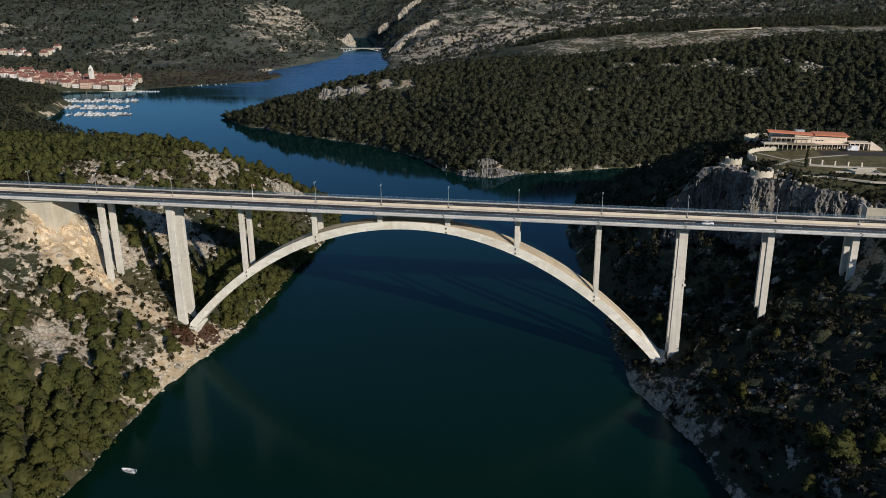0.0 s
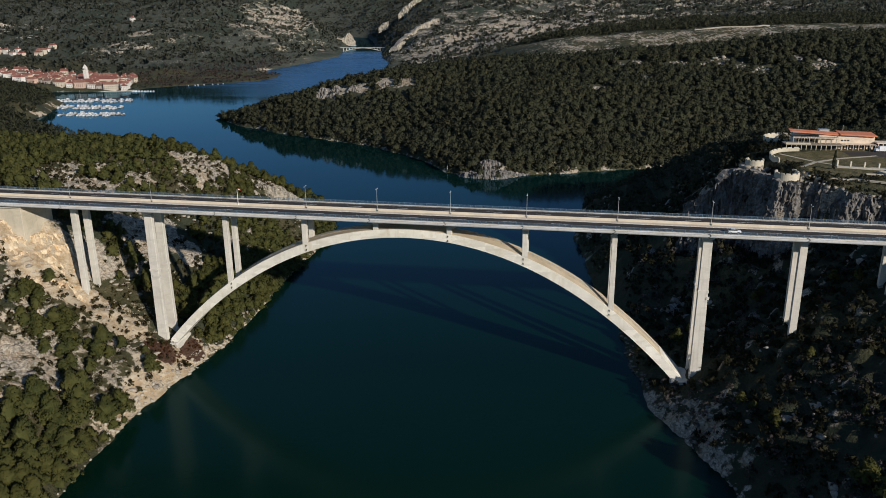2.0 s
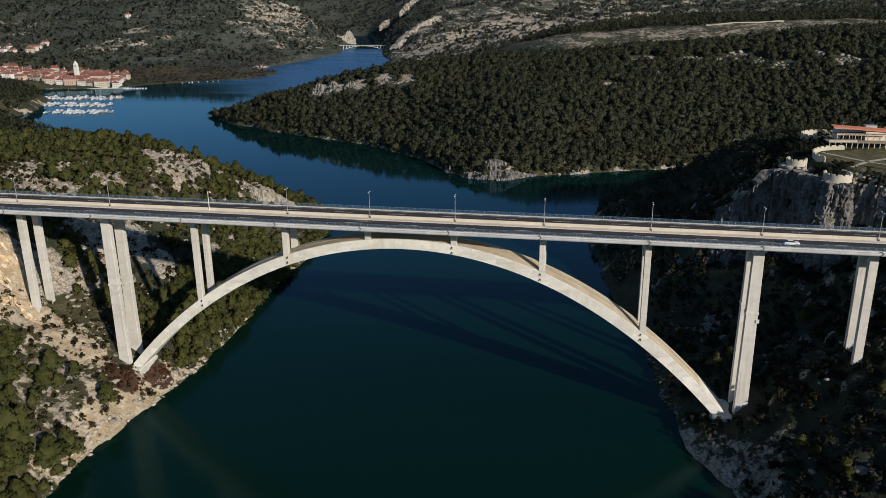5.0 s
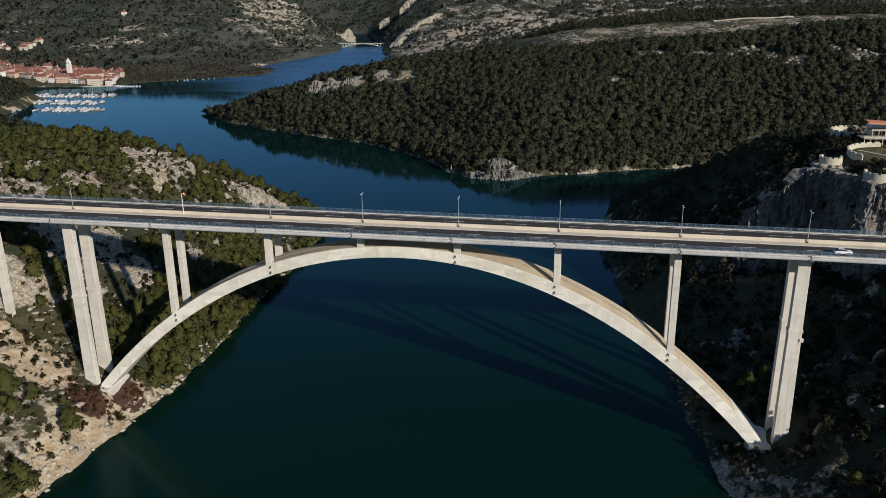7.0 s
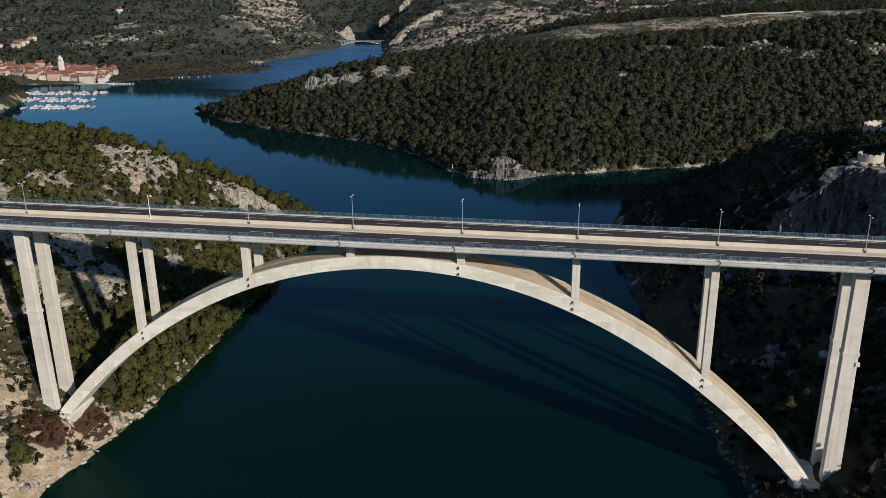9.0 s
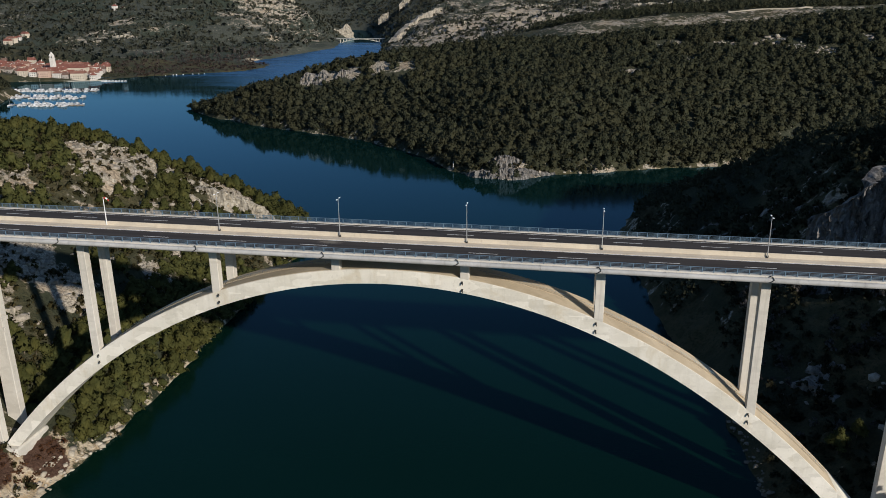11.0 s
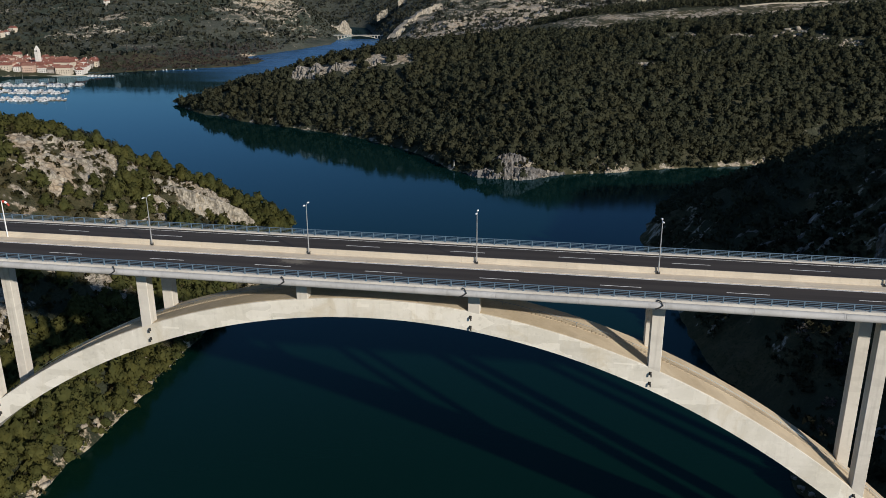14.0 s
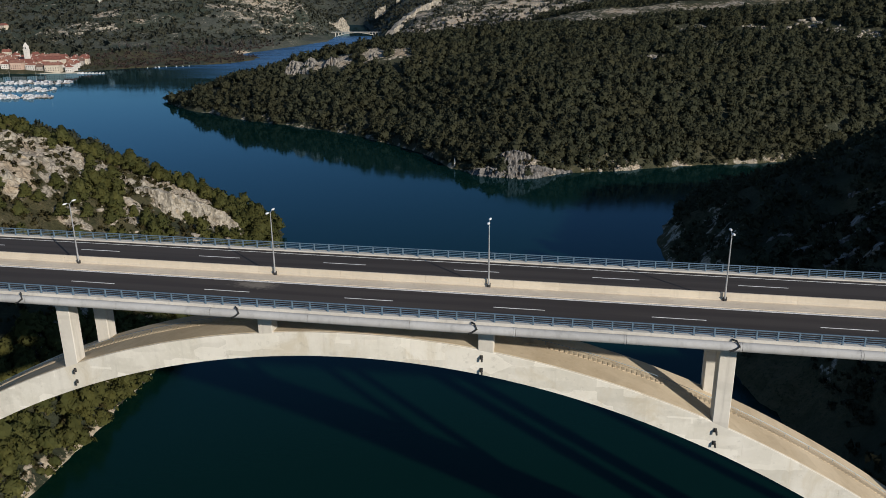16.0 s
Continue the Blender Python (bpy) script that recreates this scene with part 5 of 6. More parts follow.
glade_rock = scatter(-40, 340, 515, 660, 3.0, 29, lambda x, y, z, d, u: u < 0.4 * np.max([blob(x, y, cx, cy, cr * 0.8) for cx, cy, cr in GLADES], 0))
stones("glade_rocks", "pale limestone ledges in gaps of the forest", glade_rock, M_ROCK, 9, 0.8, 2.6, 0.6, 2)
SPUR = [(-318, 1520, 30), (-300, 1590, 36), (-250, 1560, 60), (-200, 1600, 60), (-270, 1680, 40)]
spur_rock = scatter(-860, -130, 1440, 2240, 12.0, 27, lambda x, y, z, d, u: (d > 3) & (u < 0.35 * np.max([blob(x, y, cx, cy, cr) for cx, cy, cr in SPUR], 0)))
stones("canyon_crags", "pale limestone crags over the canyon", spur_rock, M_ROCK, 7, 1.5, 5.0, 0.6, 2)
west_rock = scatter(-235, -90, -140, 225, 2.3, 25, lambda x, y, z, d, u: (d > 1) & (y > canopy_edge(x)) & off_road(x, y) & (patch(x, y, 22, 31.0) > 0.20 - 0.9 * bare_rock(x, y) - 0.3 * blob(x, y, -128, -56, 16) - 0.1 * blob(x, y, -135, -40, 45)) & (u < 0.7))
stones("west_bank_outcrops", "weathered pale limestone outcrops on the west bank", west_rock, M_ROCK, 5, 0.5, 2.0, 0.45)
east_rock = scatter(95, 200, -110, 70, 3.6, 26, lambda x, y, z, d, u: (d > 3) & off_road(x, y) & (patch(x, y, 18, 33.0) > 0.32) & (u < 0.6))
stones("east_bank_outcrops", "grey limestone outcrops on the shaded bank", east_rock, M_ROCK, 6, 0.6, 2.4, 0.6)

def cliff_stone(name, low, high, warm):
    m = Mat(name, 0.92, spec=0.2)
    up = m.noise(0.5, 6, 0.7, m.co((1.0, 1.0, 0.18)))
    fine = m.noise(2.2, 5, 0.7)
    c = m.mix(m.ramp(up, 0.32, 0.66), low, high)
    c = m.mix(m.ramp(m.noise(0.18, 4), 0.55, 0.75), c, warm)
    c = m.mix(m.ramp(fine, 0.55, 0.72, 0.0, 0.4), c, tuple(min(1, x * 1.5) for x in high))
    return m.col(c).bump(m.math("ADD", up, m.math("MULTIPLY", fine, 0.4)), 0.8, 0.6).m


def cliff(label, line, mat, rows, step, rough, lean=3.6):
    """A folded curtain of limestone with upright clefts along a brink (x, y, top, foot)."""
    seg = []
    for (x0, y0, t0, b0), (x1, y1, t1, b1) in zip(line, line[1:]):
        dx, dy = x1 - x0, y1 - y0
        ln = math.hypot(dx, dy)
        n = max(3, int(ln / step))
        for i in range(n):
            f = i / n
            seg.append((x0 + dx * f, y0 + dy * f, t0 + (t1 - t0) * f, b0 + (b1 - b0) * f, dy / ln, -dx / ln))
    nrm = np.array([(s[4], s[5]) for s in seg])
    ker = np.ones(9) / 9
    nrm = np.stack([np.convolve(np.pad(nrm[:, k], 4, mode="edge"), ker, "valid") for k in (0, 1)], 1)
    vs, fs = [], []
    q = 1.0 / rough
    for i, (x, y, t, b, _, _) in enumerate(seg):
        nx_, ny_ = nrm[i]
        jag = 0.9 * rough * noise.fractal(Vector((x * 0.22 * q, y * 0.22 * q, 9)), 0.8, 2.2, 3)
        for j in range(rows + 3):
            f = min(1.0, j / rows)
            z = b + (t + jag - b) * f
            p1 = Vector((x * 0.16 * q, y * 0.16 * q, z * 0.035 * q))
            p2 = Vector((x * 0.55 * q, y * 0.55 * q, z * 0.16 * q))
            off = lean * (1 - f) ** 1.2 + rough * (2.4 * noise.fractal(p1, 0.8, 2.1, 4) - 1.6 * abs(noise.fractal(p2, 0.8, 2.2, 3)) + 0.8 * noise.noise(Vector((x * q, y * q, z * 0.6 * q))) + 0.95 * noise.fractal(Vector((x * q * 0.9, y * q * 0.9, z * q * 0.5 + 3)), 0.7, 2.2, 3))
            if j > rows:
                off = -2.5 * rough * (j - rows)
                z = t - 0.1 - 0.6 * (j - rows) * max(0.0, rough - 1) + 0.9 * rough * noise.fractal(Vector((x * 0.45 * q + j, y * 0.45 * q, 5)), 0.7, 2.1, 3)
            else:
                z += 0.6 * rough * noise.noise(Vector((x * 0.5 * q, y * 0.5 * q, z * 0.3 * q)))
            vs.append((x + nx_ * off, y + ny_ * off, z))
    n = rows + 3
    for i in range(len(seg) - 1):
        for j in range(n - 1):
            fs.append((i * n + j, (i + 1) * n + j, (i + 1) * n + j + 1, i * n + j + 1))
    return tagged(part("cliff", Geo().add(vs, fs), mat), label, "cliff", kind="structure")


def ledge(label, mat, cx, cy, length, turn, up, down, rough, step=0.6, rows=9, lean=1.2):
    """A broken step of rock along a slope, facing right of its run."""
    a = radians(turn)
    n = max(4, int(length / (3.2 * rough)))
    f = np.linspace(-0.5, 0.5, n + 1)
    side = np.array([1.6 * rough * noise.noise(Vector((cx * 0.37 + 9 * q, cy * 0.31, 2.0))) for q in f])
    X = cx + math.cos(a) * length * f - math.sin(a) * side
    Y = cy + math.sin(a) * length * f + math.cos(a) * side
    Z, _ = relief(X, Y)
    lift = [max(0.1, (1 - (2 * q) ** 4) * (0.75 + 0.9 * noise.noise(Vector((cx + 11 * q, cy, 7.0))))) for q in f]
    return cliff(label, [(x, y, z + up * k, z - down) for x, y, z, k in zip(X, Y, Z, lift)], mat, rows, step, rough, lean)


# limestone of the fort cliff, its shade put into a darker colour
M_SHADECLIFF = cliff_stone("shade_cliff_limestone", (0.042, 0.040, 0.038), (0.225, 0.215, 0.205), (0.185, 0.15, 0.118))
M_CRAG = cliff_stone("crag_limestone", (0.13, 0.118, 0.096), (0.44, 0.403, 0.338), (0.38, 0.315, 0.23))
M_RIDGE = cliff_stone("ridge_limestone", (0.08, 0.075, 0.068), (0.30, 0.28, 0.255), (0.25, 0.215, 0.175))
M_OCHRE = cliff_stone("ochre_cut_rock", (0.42, 0.29, 0.17), (0.72, 0.62, 0.46), (0.62, 0.42, 0.22))
cliff("limestone cliff with upright clefts below the fort, darkened for shade", CRAG, M_SHADECLIFF, 56, 0.42, 1.0)
cliff("tan limestone cliff on the point of the west bank", [(-131, 160, 35.5, 27), (-124, 165, 34, 23), (-119, 173, 29, 17), (-115, 182, 24.5, 12), (-111.5, 190, 19.5, 8), (-108, 197, 12, 4)], M_CRAG, 22, 0.6, 1.1, 3.2)
for cx, cy, ln, tn, up, dn in ((-163, 122, 15, 50, 1.6, 2.5), (-159, 136, 18, 68, 1.8, 3.0), (-154, 150, 12, 55, 1.6, 2.5), (-154, 114, 16, 60, 1.5, 3.0), (-150, 128, 22, 72, 2.0, 3.5), (-146, 146, 18, 70, 1.8, 3.0), (-145.5, 118, 12, 66, 1.3, 2.5),
                               (-140, 160, 12, 60, 1.6, 2.5), (-136, 133, 9, 60, 1.2, 2.2), (-133, 124, 8, 66, 1.2, 2.2), (-134, 168, 10, 50, 1.8, 2.5), (-128, 152, 9, 60, 1.2, 2.2)):
    ledge("pale weathered limestone ledge on the west hill", M_CRAG, cx, cy, ln, tn, up, dn, 0.75)
for cx, cy, ln, tn in ((-195, 57, 14, 8), (-186, 62, 17, 14), (-177, 57, 13, 20), (-181, 72, 16, 18), (-175, 82, 14, 25), (-167, 76, 12, 30), (-165, 62, 11, 25), (-189, 71, 10, 12)):
    ledge("pale limestone slab on the west hill", M_CRAG, cx, cy, ln, tn, 0.7, 1.6, 0.6)
for cx, cy, ln, tn, up, dn in ((-163, -2, 20, 66, 2.2, 5.0), (-158.5, -8, 30, 70, 2.4, 5.0), (-153.5, -8, 32, 72, 2.2, 5.0), (-148.5, -6, 28, 70, 2.0, 4.5), (-144, -12, 22, 66, 1.8, 4.0), (-139.5, -10, 12, 60, 1.2, 3.0)):
    ledge("ochre and cream rock face of the road cutting", M_OCHRE, cx, cy, ln, tn, up, dn, 1.15, 0.5, 14, 2.2)
for cx, cy, ln, tn in ((-144, 40, 14, 70), (-138, 32, 13, 68), (-134, 22, 10, 66), (-141, 14, 10, 60), (-132, 54, 14, 72), (-124, 54, 12, 70), (-127, 30, 9, 70), (-118, 48, 8, 66), (-112, 92, 8, 66)):
    ledge("pale limestone ledge in the shade of the bridge", M_CRAG, cx, cy, ln, tn, 1.6, 3.0, 0.8)
for cx, cy, ln, tn in ((-155, -40, 14, 55), (-150, -47, 12, 50), (-146, -58, 14, 45), (-138, -60, 12, 50), (-134, -55, 10, 55), (-127, -58, 9, 55), (-126, -49, 8, 60), (-160, -52, 12, 50), (-113, -38, 8, 60), (-121, -30, 7, 60)):
    ledge("grey weathered limestone ledge above the river", M_CRAG, cx, cy, ln, tn, 1.2, 2.6, 0.85)
# the headland's tip takes the same shade-darkened limestone
cliff("low pale limestone cliff at the headland's waterline", [(-36, 357, 2.0, -1), (-28, 351.5, 4.0, -1), (-17, 348.5, 5.5, -1), (-10, 347.5, 7.0, -1), (-2, 347.5, 6.5, -1), (6, 351, 6.5, -1), (15, 360.5, 2.5, -1), (24, 366, 1.0, -1)], M_SHADECLIFF, 14, 0.7, 1.0, 2.4)
cliff("broken limestone step above the headland's waterline", [(-25, 362, 7.5, 3), (-17, 358.5, 12, 5), (-9, 357.5, 13.5, 6), (-1, 359.5, 11.5, 6), (6, 366, 8, 4)], M_SHADECLIFF, 12, 0.8, 1.2, 3.0)
# ledges of the shaded east side use darker stone than the lit crags, to deepen shade
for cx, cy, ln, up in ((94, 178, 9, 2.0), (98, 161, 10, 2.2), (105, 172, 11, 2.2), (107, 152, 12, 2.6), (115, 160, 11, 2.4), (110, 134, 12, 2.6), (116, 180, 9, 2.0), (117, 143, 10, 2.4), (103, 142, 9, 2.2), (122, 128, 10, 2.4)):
    ledge("limestone ledge coloured darker grey for the shaded slope", M_RIDGE, cx, cy, ln, -20 + 14 * math.sin(cx), up * 0.7, 2.6, 0.6, 0.45, 12)
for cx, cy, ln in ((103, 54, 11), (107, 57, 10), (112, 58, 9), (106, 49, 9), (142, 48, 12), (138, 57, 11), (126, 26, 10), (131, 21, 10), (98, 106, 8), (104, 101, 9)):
    ledge("limestone ledge coloured darker grey for the bank in the bridge's shade", M_RIDGE, cx, cy, ln, -52 + 12 * math.sin(cx), 1.6, 2.8, 0.8, 0.5, 10)
for x0, x1 in ((-236, -204), (-198, -166), (-160, -118)):
    cliff("pale limestone crag along the wooded ridge", [(x, 596 + 4 * math.sin(x * 0.13), 35 + 0.09 * (x + 228) + h, 32 + 0.09 * (x + 228)) for x, h in ((x0, 2), (x0 * 0.8 + x1 * 0.2, 9), ((x0 + x1) / 2, 6), (x0 * 0.2 + x1 * 0.8, 10), (x1, 3))], M_RIDGE, 16, 0.9, 1.7, 5.0)
cliff("pale limestone spur above the canyon", [(-390, 1688, 6, -3), (-385, 1704, 20, 0), (-375, 1724, 36, 8), (-353, 1752, 55, 26), (-334, 1778, 71, 42), (-312, 1800, 79, 58), (-286, 1822, 85, 70)], M_CRAG, 14, 3.2, 4.0, 8.0)
for cx, cy, ln, tn, up, dn in ((-742, 1925, 130, 58, 8, 14), (-700, 1880, 90, 52, 6, 10), (-668, 1830, 60, 50, 6, 10), (-735, 1800, 80, 48, 6, 9), (-770, 1735, 60, 40, 5, 8), (-715, 1690, 50, 40, 5, 8), (-752, 1640, 46, 30, 5, 7), (-660, 1740, 40, 45, 4, 7),
                               (-930, 1370, 60, 30, 3, 5), (-905, 1300, 44, 40, 3, 5), (-868, 1352, 40, 20, 3, 5), (-1330, 1505, 60, 10, 6, 9), (-1185, 1404, 34, 20, 4, 6)):
    ledge("broken limestone ledge on the far hillside", M_CRAG, cx, cy, ln, tn, up, dn, 2.6, 3.0, 8, 5.0)
for cx, cy, ln, tn in ((-240, 1620, 90, 25), (-180, 1680, 110, 15), (-100, 1720, 120, 8), (-30, 1830, 130, 5), (60, 1760, 110, 0), (120, 1900, 140, 4), (-140, 1860, 120, 12), (200, 1700, 100, -4), (-60, 1560, 90, 10), (40, 1600, 80, 6), (300, 1880, 130, 0), (-200, 1540, 60, 20)):
    ledge("long grey limestone ledge on the bare plateau", M_CRAG, cx, cy, ln, tn, 4.5, 5.0, 2.6, 3.4, 7, 4.0)
cliff("ochre limestone crag where the river bends", [(-650, 1985, 25, 15), (-630, 1996, 27, 6), (-621, 2006, 24, 4), (-612, 2014, 25, 2), (-603, 2024, 36, 2), (-598, 2030, 39, 1), (-592, 2040, 26, -1), (-593, 2055, 13, -1)], M_CRAG, 12, 3.4, 2.6, 4.0)
cliff("pale limestone crag on the shaded canyon wall", [(-550, 2183, 46, 30), (-536, 2188, 62, 36), (-518, 2196, 66, 50)], M_CRAG, 10, 3.0, 3.4, 5.0)
cliff("pale limestone crag high on the canyon wall", [(-484, 2166, 86, 68), (-464, 2174, 108, 80), (-440, 2188, 124, 95), (-412, 2206, 138, 114)], M_CRAG, 10, 3.0, 3.6, 6.0)


for cx, cy, cr in GLADES[:-1]:
    ledge("pale limestone ledge in a gap of the forest", M_RIDGE, cx, cy + 1.5, cr * 1.5, 14 * math.sin(cx), 1.6, 3.0, 0.9, 1.2, 7)
    ledge("pale limestone ledge in a gap of the forest", M_RIDGE, cx + 0.3 * cr, cy - 0.35 * cr, cr * 1.0, 14 * math.cos(cx), 1.2, 3.0, 0.9, 1.2, 7)


# ---- the fort-like rest area on the east bank ----
PLAT = 67.4


def round_wall(name, cx, cy, r, a0, a1, z0, z1, thick, teeth, label):
    """A curved parapet wall with merlons."""
    ob = thing(name, label, "wall")
    g = Geo()
    n = max(6, int(abs(a1 - a0) / 9))
    rings = []
    for i in range(n + 1):
        a = radians(a0 + (a1 - a0) * i / n)
        c, s = math.cos(a), math.sin(a)
        rings.append([(cx + c * r, cy + s * r, z0), (cx + c * r, cy + s * r, z1 - 0.06), (cx + c * (r - 0.06), cy + s * (r - 0.06), z1), (cx + c * (r - thick), cy + s * (r - thick), z1), (cx + c * (r - thick), cy + s * (r - thick), z0)])
    g.loft(rings)
    part("wall", g, M_WALL, ob)
    for k in range(teeth):
        am = a0 + (a1 - a0) * (k + 0.5) / teeth
        w = 0.34 * (a1 - a0) / teeth
        g = Geo()
        rings = []
        for i in range(4):
            a = radians(am - w + 2 * w * i / 3)
            c, s = math.cos(a), math.sin(a)
            rings.append([(cx + c * r, cy + s * r, z1 - 0.02), (cx + c * r, cy + s * r, z1 + 0.5), (cx + c * (r - thick), cy + s * (r - thick), z1 + 0.5), (cx + c * (r - thick), cy + s * (r - thick), z1 - 0.02)])
        g.loft(rings)
        part("merlon", g, M_WALL, ob)
    return ob


round_wall("bastion", 151.5, 79.0, 5.2, 130, 395, 64.5, 68.6, 0.6, 9, "cream stone bastion with notched parapet over the cliff")
round_wall("bastion", 144.6, 111.5, 4.2, 120, 380, 60.0, 67.5, 0.6, 9, "cream stone bastion with notched parapet at the crag's edge")
round_wall("terrace_wall", 172.8, 117.2, 20.0, 95, 206, 64.0, 69.0, 0.5, 11, "cream curved parapet wall edging the lawn")
round_wall("terrace_wall", 172.0, 170.0, 11.0, 50, 300, 60.0, 68.9, 0.5, 14, "cream curved parapet wall round the lower terrace")


part("terrace_floor", Geo().tube([(172, 170, 60), (172, 170, 66.0)], 10.45, 32), M_TERRACE)
tagged(bpy.data.objects["terrace_floor"], "grey gravel floor of the round terrace", "terrace", kind="structure")
crest_rock = scatter(108, 206, 44, 130, 1.5, 62, lambda x, y, z, d, u: (brink(x, y)[0] < 3.2) & (u < 0.6))
stones("brink_rocks", "pale weathered rocks along the brink of the cliff", crest_rock, M_ROCK, 62, 0.4, 1.2, 0.8, 2)
foot_rock = [(145.3 + 6.3 * math.cos(radians(a)), 111.5 + 6.3 * math.sin(radians(a)), 63.8 + 0.6 * math.sin(a)) for a in range(150, 330, 8)]
stones("bastion_rocks", "pale rocks round the foot of the bastion", foot_rock, M_ROCK, 63, 0.8, 1.8, 0.9, 2)


def straight_wall(name, pts, z0, z1, thick, label, mat=None):
    g = Geo()
    for (x0, y0), (x1, y1) in zip(pts, pts[1:]):
        a = math.atan2(y1 - y0, x1 - x0)
        m = Matrix.Translation((x0, y0, 0)) @ Matrix.Rotation(a, 4, "Z")
        g.box(-thick / 2, math.hypot(x1 - x0, y1 - y0) + thick / 2, -thick / 2, thick / 2, z0, z1, m, cut=min(0.06, thick / 6))
    return tagged(part(name, g, mat or M_WALL), label, "wall")


straight_wall("roadside_wall", [(183, 30), (197, 27), (215, 26)], 56, 64.5, 0.6, "cream retaining wall beside the motorway")
straight_wall("roadside_wall", [(183, 30), (184, 38)], 56, 64.2, 0.6, "cream retaining wall end beside the motorway")


def restaurant():
    """Long low building: open terrace under a wedge roof, walled wing, pergola and stair wall."""
    ob = thing("roadside_restaurant", "long cream building with thin red-edged roofs and a colonnade", "building", pose(169, 143, PLAT - 0.2, 0, 0, 1.0))
    part("wall", Geo().box(2.5, 22, 5.5, 14, 0, 7.0, cut=0.1), M_PLASTER, ob)
    part("wall", Geo().box(13, 21.9, 2.2, 5.4, 3.1, 7.1, cut=0.1), M_PLASTER, ob)
    part("wall", Geo().box(22, 40, 2.2, 13.8, 0, 6.7, cut=0.1), M_PLASTER, ob)
    for (x0, h0), (x1, h1), y0, top, dp in (((-1.2, 9.2), (24.5, 7.4), 1.6, M_SALMON, 4.5), ((23.0, 7.9), (40.6, 7.2), 0.9, M_SALMON, 9.0)):
        g = Geo()
        g.loft([[(x0, y0, h0), (x0, y0 + dp, h0 + 0.5), (x0, y0 + dp, h0 + 0.1), (x0, y0, h0 - 0.35)], [(x1, y0, h1), (x1, y0 + dp, h1 + 0.6), (x1, y0 + dp, h1 + 0.2), (x1, y0, h1 - 0.35)]])
        roof = part("roof", g, top, ob, "thin sloping roof slab")
        g = Geo()
        g.loft([[(x0 - 0.1, y0 - 0.16, h0 + 0.1), (x0 - 0.1, y0 - 0.004, h0 + 0.1), (x0 - 0.1, y0 - 0.004, h0 - 0.5), (x0 - 0.1, y0 - 0.16, h0 - 0.5)], [(x1, y0 - 0.16, h1 + 0.1), (x1, y0 - 0.004, h1 + 0.1), (x1, y0 - 0.004, h1 - 0.5), (x1, y0 - 0.16, h1 - 0.5)]])
        part("fascia", g, M_SALMON, roof, "salmon-red roof edge")
    part("beam", Geo().box(0, 22, 0.3, 0.7, 5.7, 6.4), M_PLASTER, ob)
    # ceiling coloured near-black for the shade under the roof
    part("shade_ceiling_slab", Geo().box(0, 22, 0.3, 5.6, 6.0, 6.3), M_DARK, ob)
    part("terrace", Geo().box(-4, 25, -3.2, 5.4, 2.7, 3.1, cut=0.05), M_TIMBER, ob, "brown raised terrace slab")
    part("parapet", Geo().box(-4, 8, -3.3, -3.05, 3.1, 4.0), M_STONEWALL, ob)
    for k in range(12):
        x = -3.5 + k * 2.4
        part("post", Geo().box(x - 0.16, x + 0.16, -3.0, -2.68, 0, 2.7, cut=0.03), M_WALL, ob)
    # near-black wall paints the shadow beneath the raised terrace
    part("recess_shade_wall", Geo().box(-3.6, 22, 1.8, 2.0, 0, 2.7), M_DARK, ob)
    for k in range(9):
        x = 0.4 + k * 2.6
        part("upper_post", Geo().box(x - 0.13, x + 0.13, 0.36, 0.64, 3.1, 5.8, cut=0.03), M_WALL, ob)
    for k in range(7):
        x = 3.4 + k * 2.75
        part("window", Geo().box(x, x + 2.3, 5.42, 5.55, 3.2, 5.4), M_GLASS, ob)
    for k in range(3):
        part("small_window", Geo().box(24.0 + k * 1.5, 24.9 + k * 1.5, 2.14, 2.26, 4.2, 4.9), M_GLASS, ob)
    for k in range(6):
        x = 24.2 + k * 2.6
        part("doorway", Geo().box(x, x + 1.8, 2.15, 2.28, 0.1, 2.6), M_DARK, ob)
    part("awning", Geo().box(23.4, 40, -1.6, 2.2, 2.9, 3.15, cut=0.04), M_PLASTER, ob, "cream flat canopy over the doors")
    for k in range(7):
        x = 23.8 + k * 2.65
        part("post", Geo().box(x - 0.16, x + 0.16, -1.4, -1.08, 0, 2.9, cut=0.03), M_PLASTER, ob)
    for k in range(5):
        x = 41.0 + k * 2.3
        part("post", Geo().box(x - 0.24, x + 0.24, -1.0, -0.5, 0, 3.6, cut=0.03), M_PLASTER, ob)
    part("pergola", Geo().box(40.2, 51, -1.3, 4.6, 3.6, 4.3, cut=0.05), M_PLASTER, ob, "cream pergola beam")
    # pergola's inner shade, as a near-black back wall
    part("pergola_shade_wall", Geo().box(40.2, 51, 4.0, 4.6, 0, 3.6), M_DARK, ob)
    g = Geo()
    g.loft([[(51, -1.3, 5.2), (51, -0.7, 5.2), (51, -0.7, 0), (51, -1.3, 0)], [(57.5, -1.3, 0.9), (57.5, -0.7, 0.9), (57.5, -0.7, 0), (57.5, -1.3, 0)]])
    part("stair_wall", g, M_PLASTER, ob, "sloping salmon-cream stair wall")
    part("roof_unit", Geo().box(14, 19, 6, 9, 7.7, 9.4, cut=0.1), M_STEEL, ob)
    part("mast", Geo().tube([(1.8, 0.0, 10.0), (1.8, 0.0, 12.0)], 0.12, 6), M_STEEL, ob)
    part("mast", Geo().tube([(26, 8.0, 7.6), (26, 8.0, 11.5)], 0.07, 6), M_STEEL, ob)
    return ob


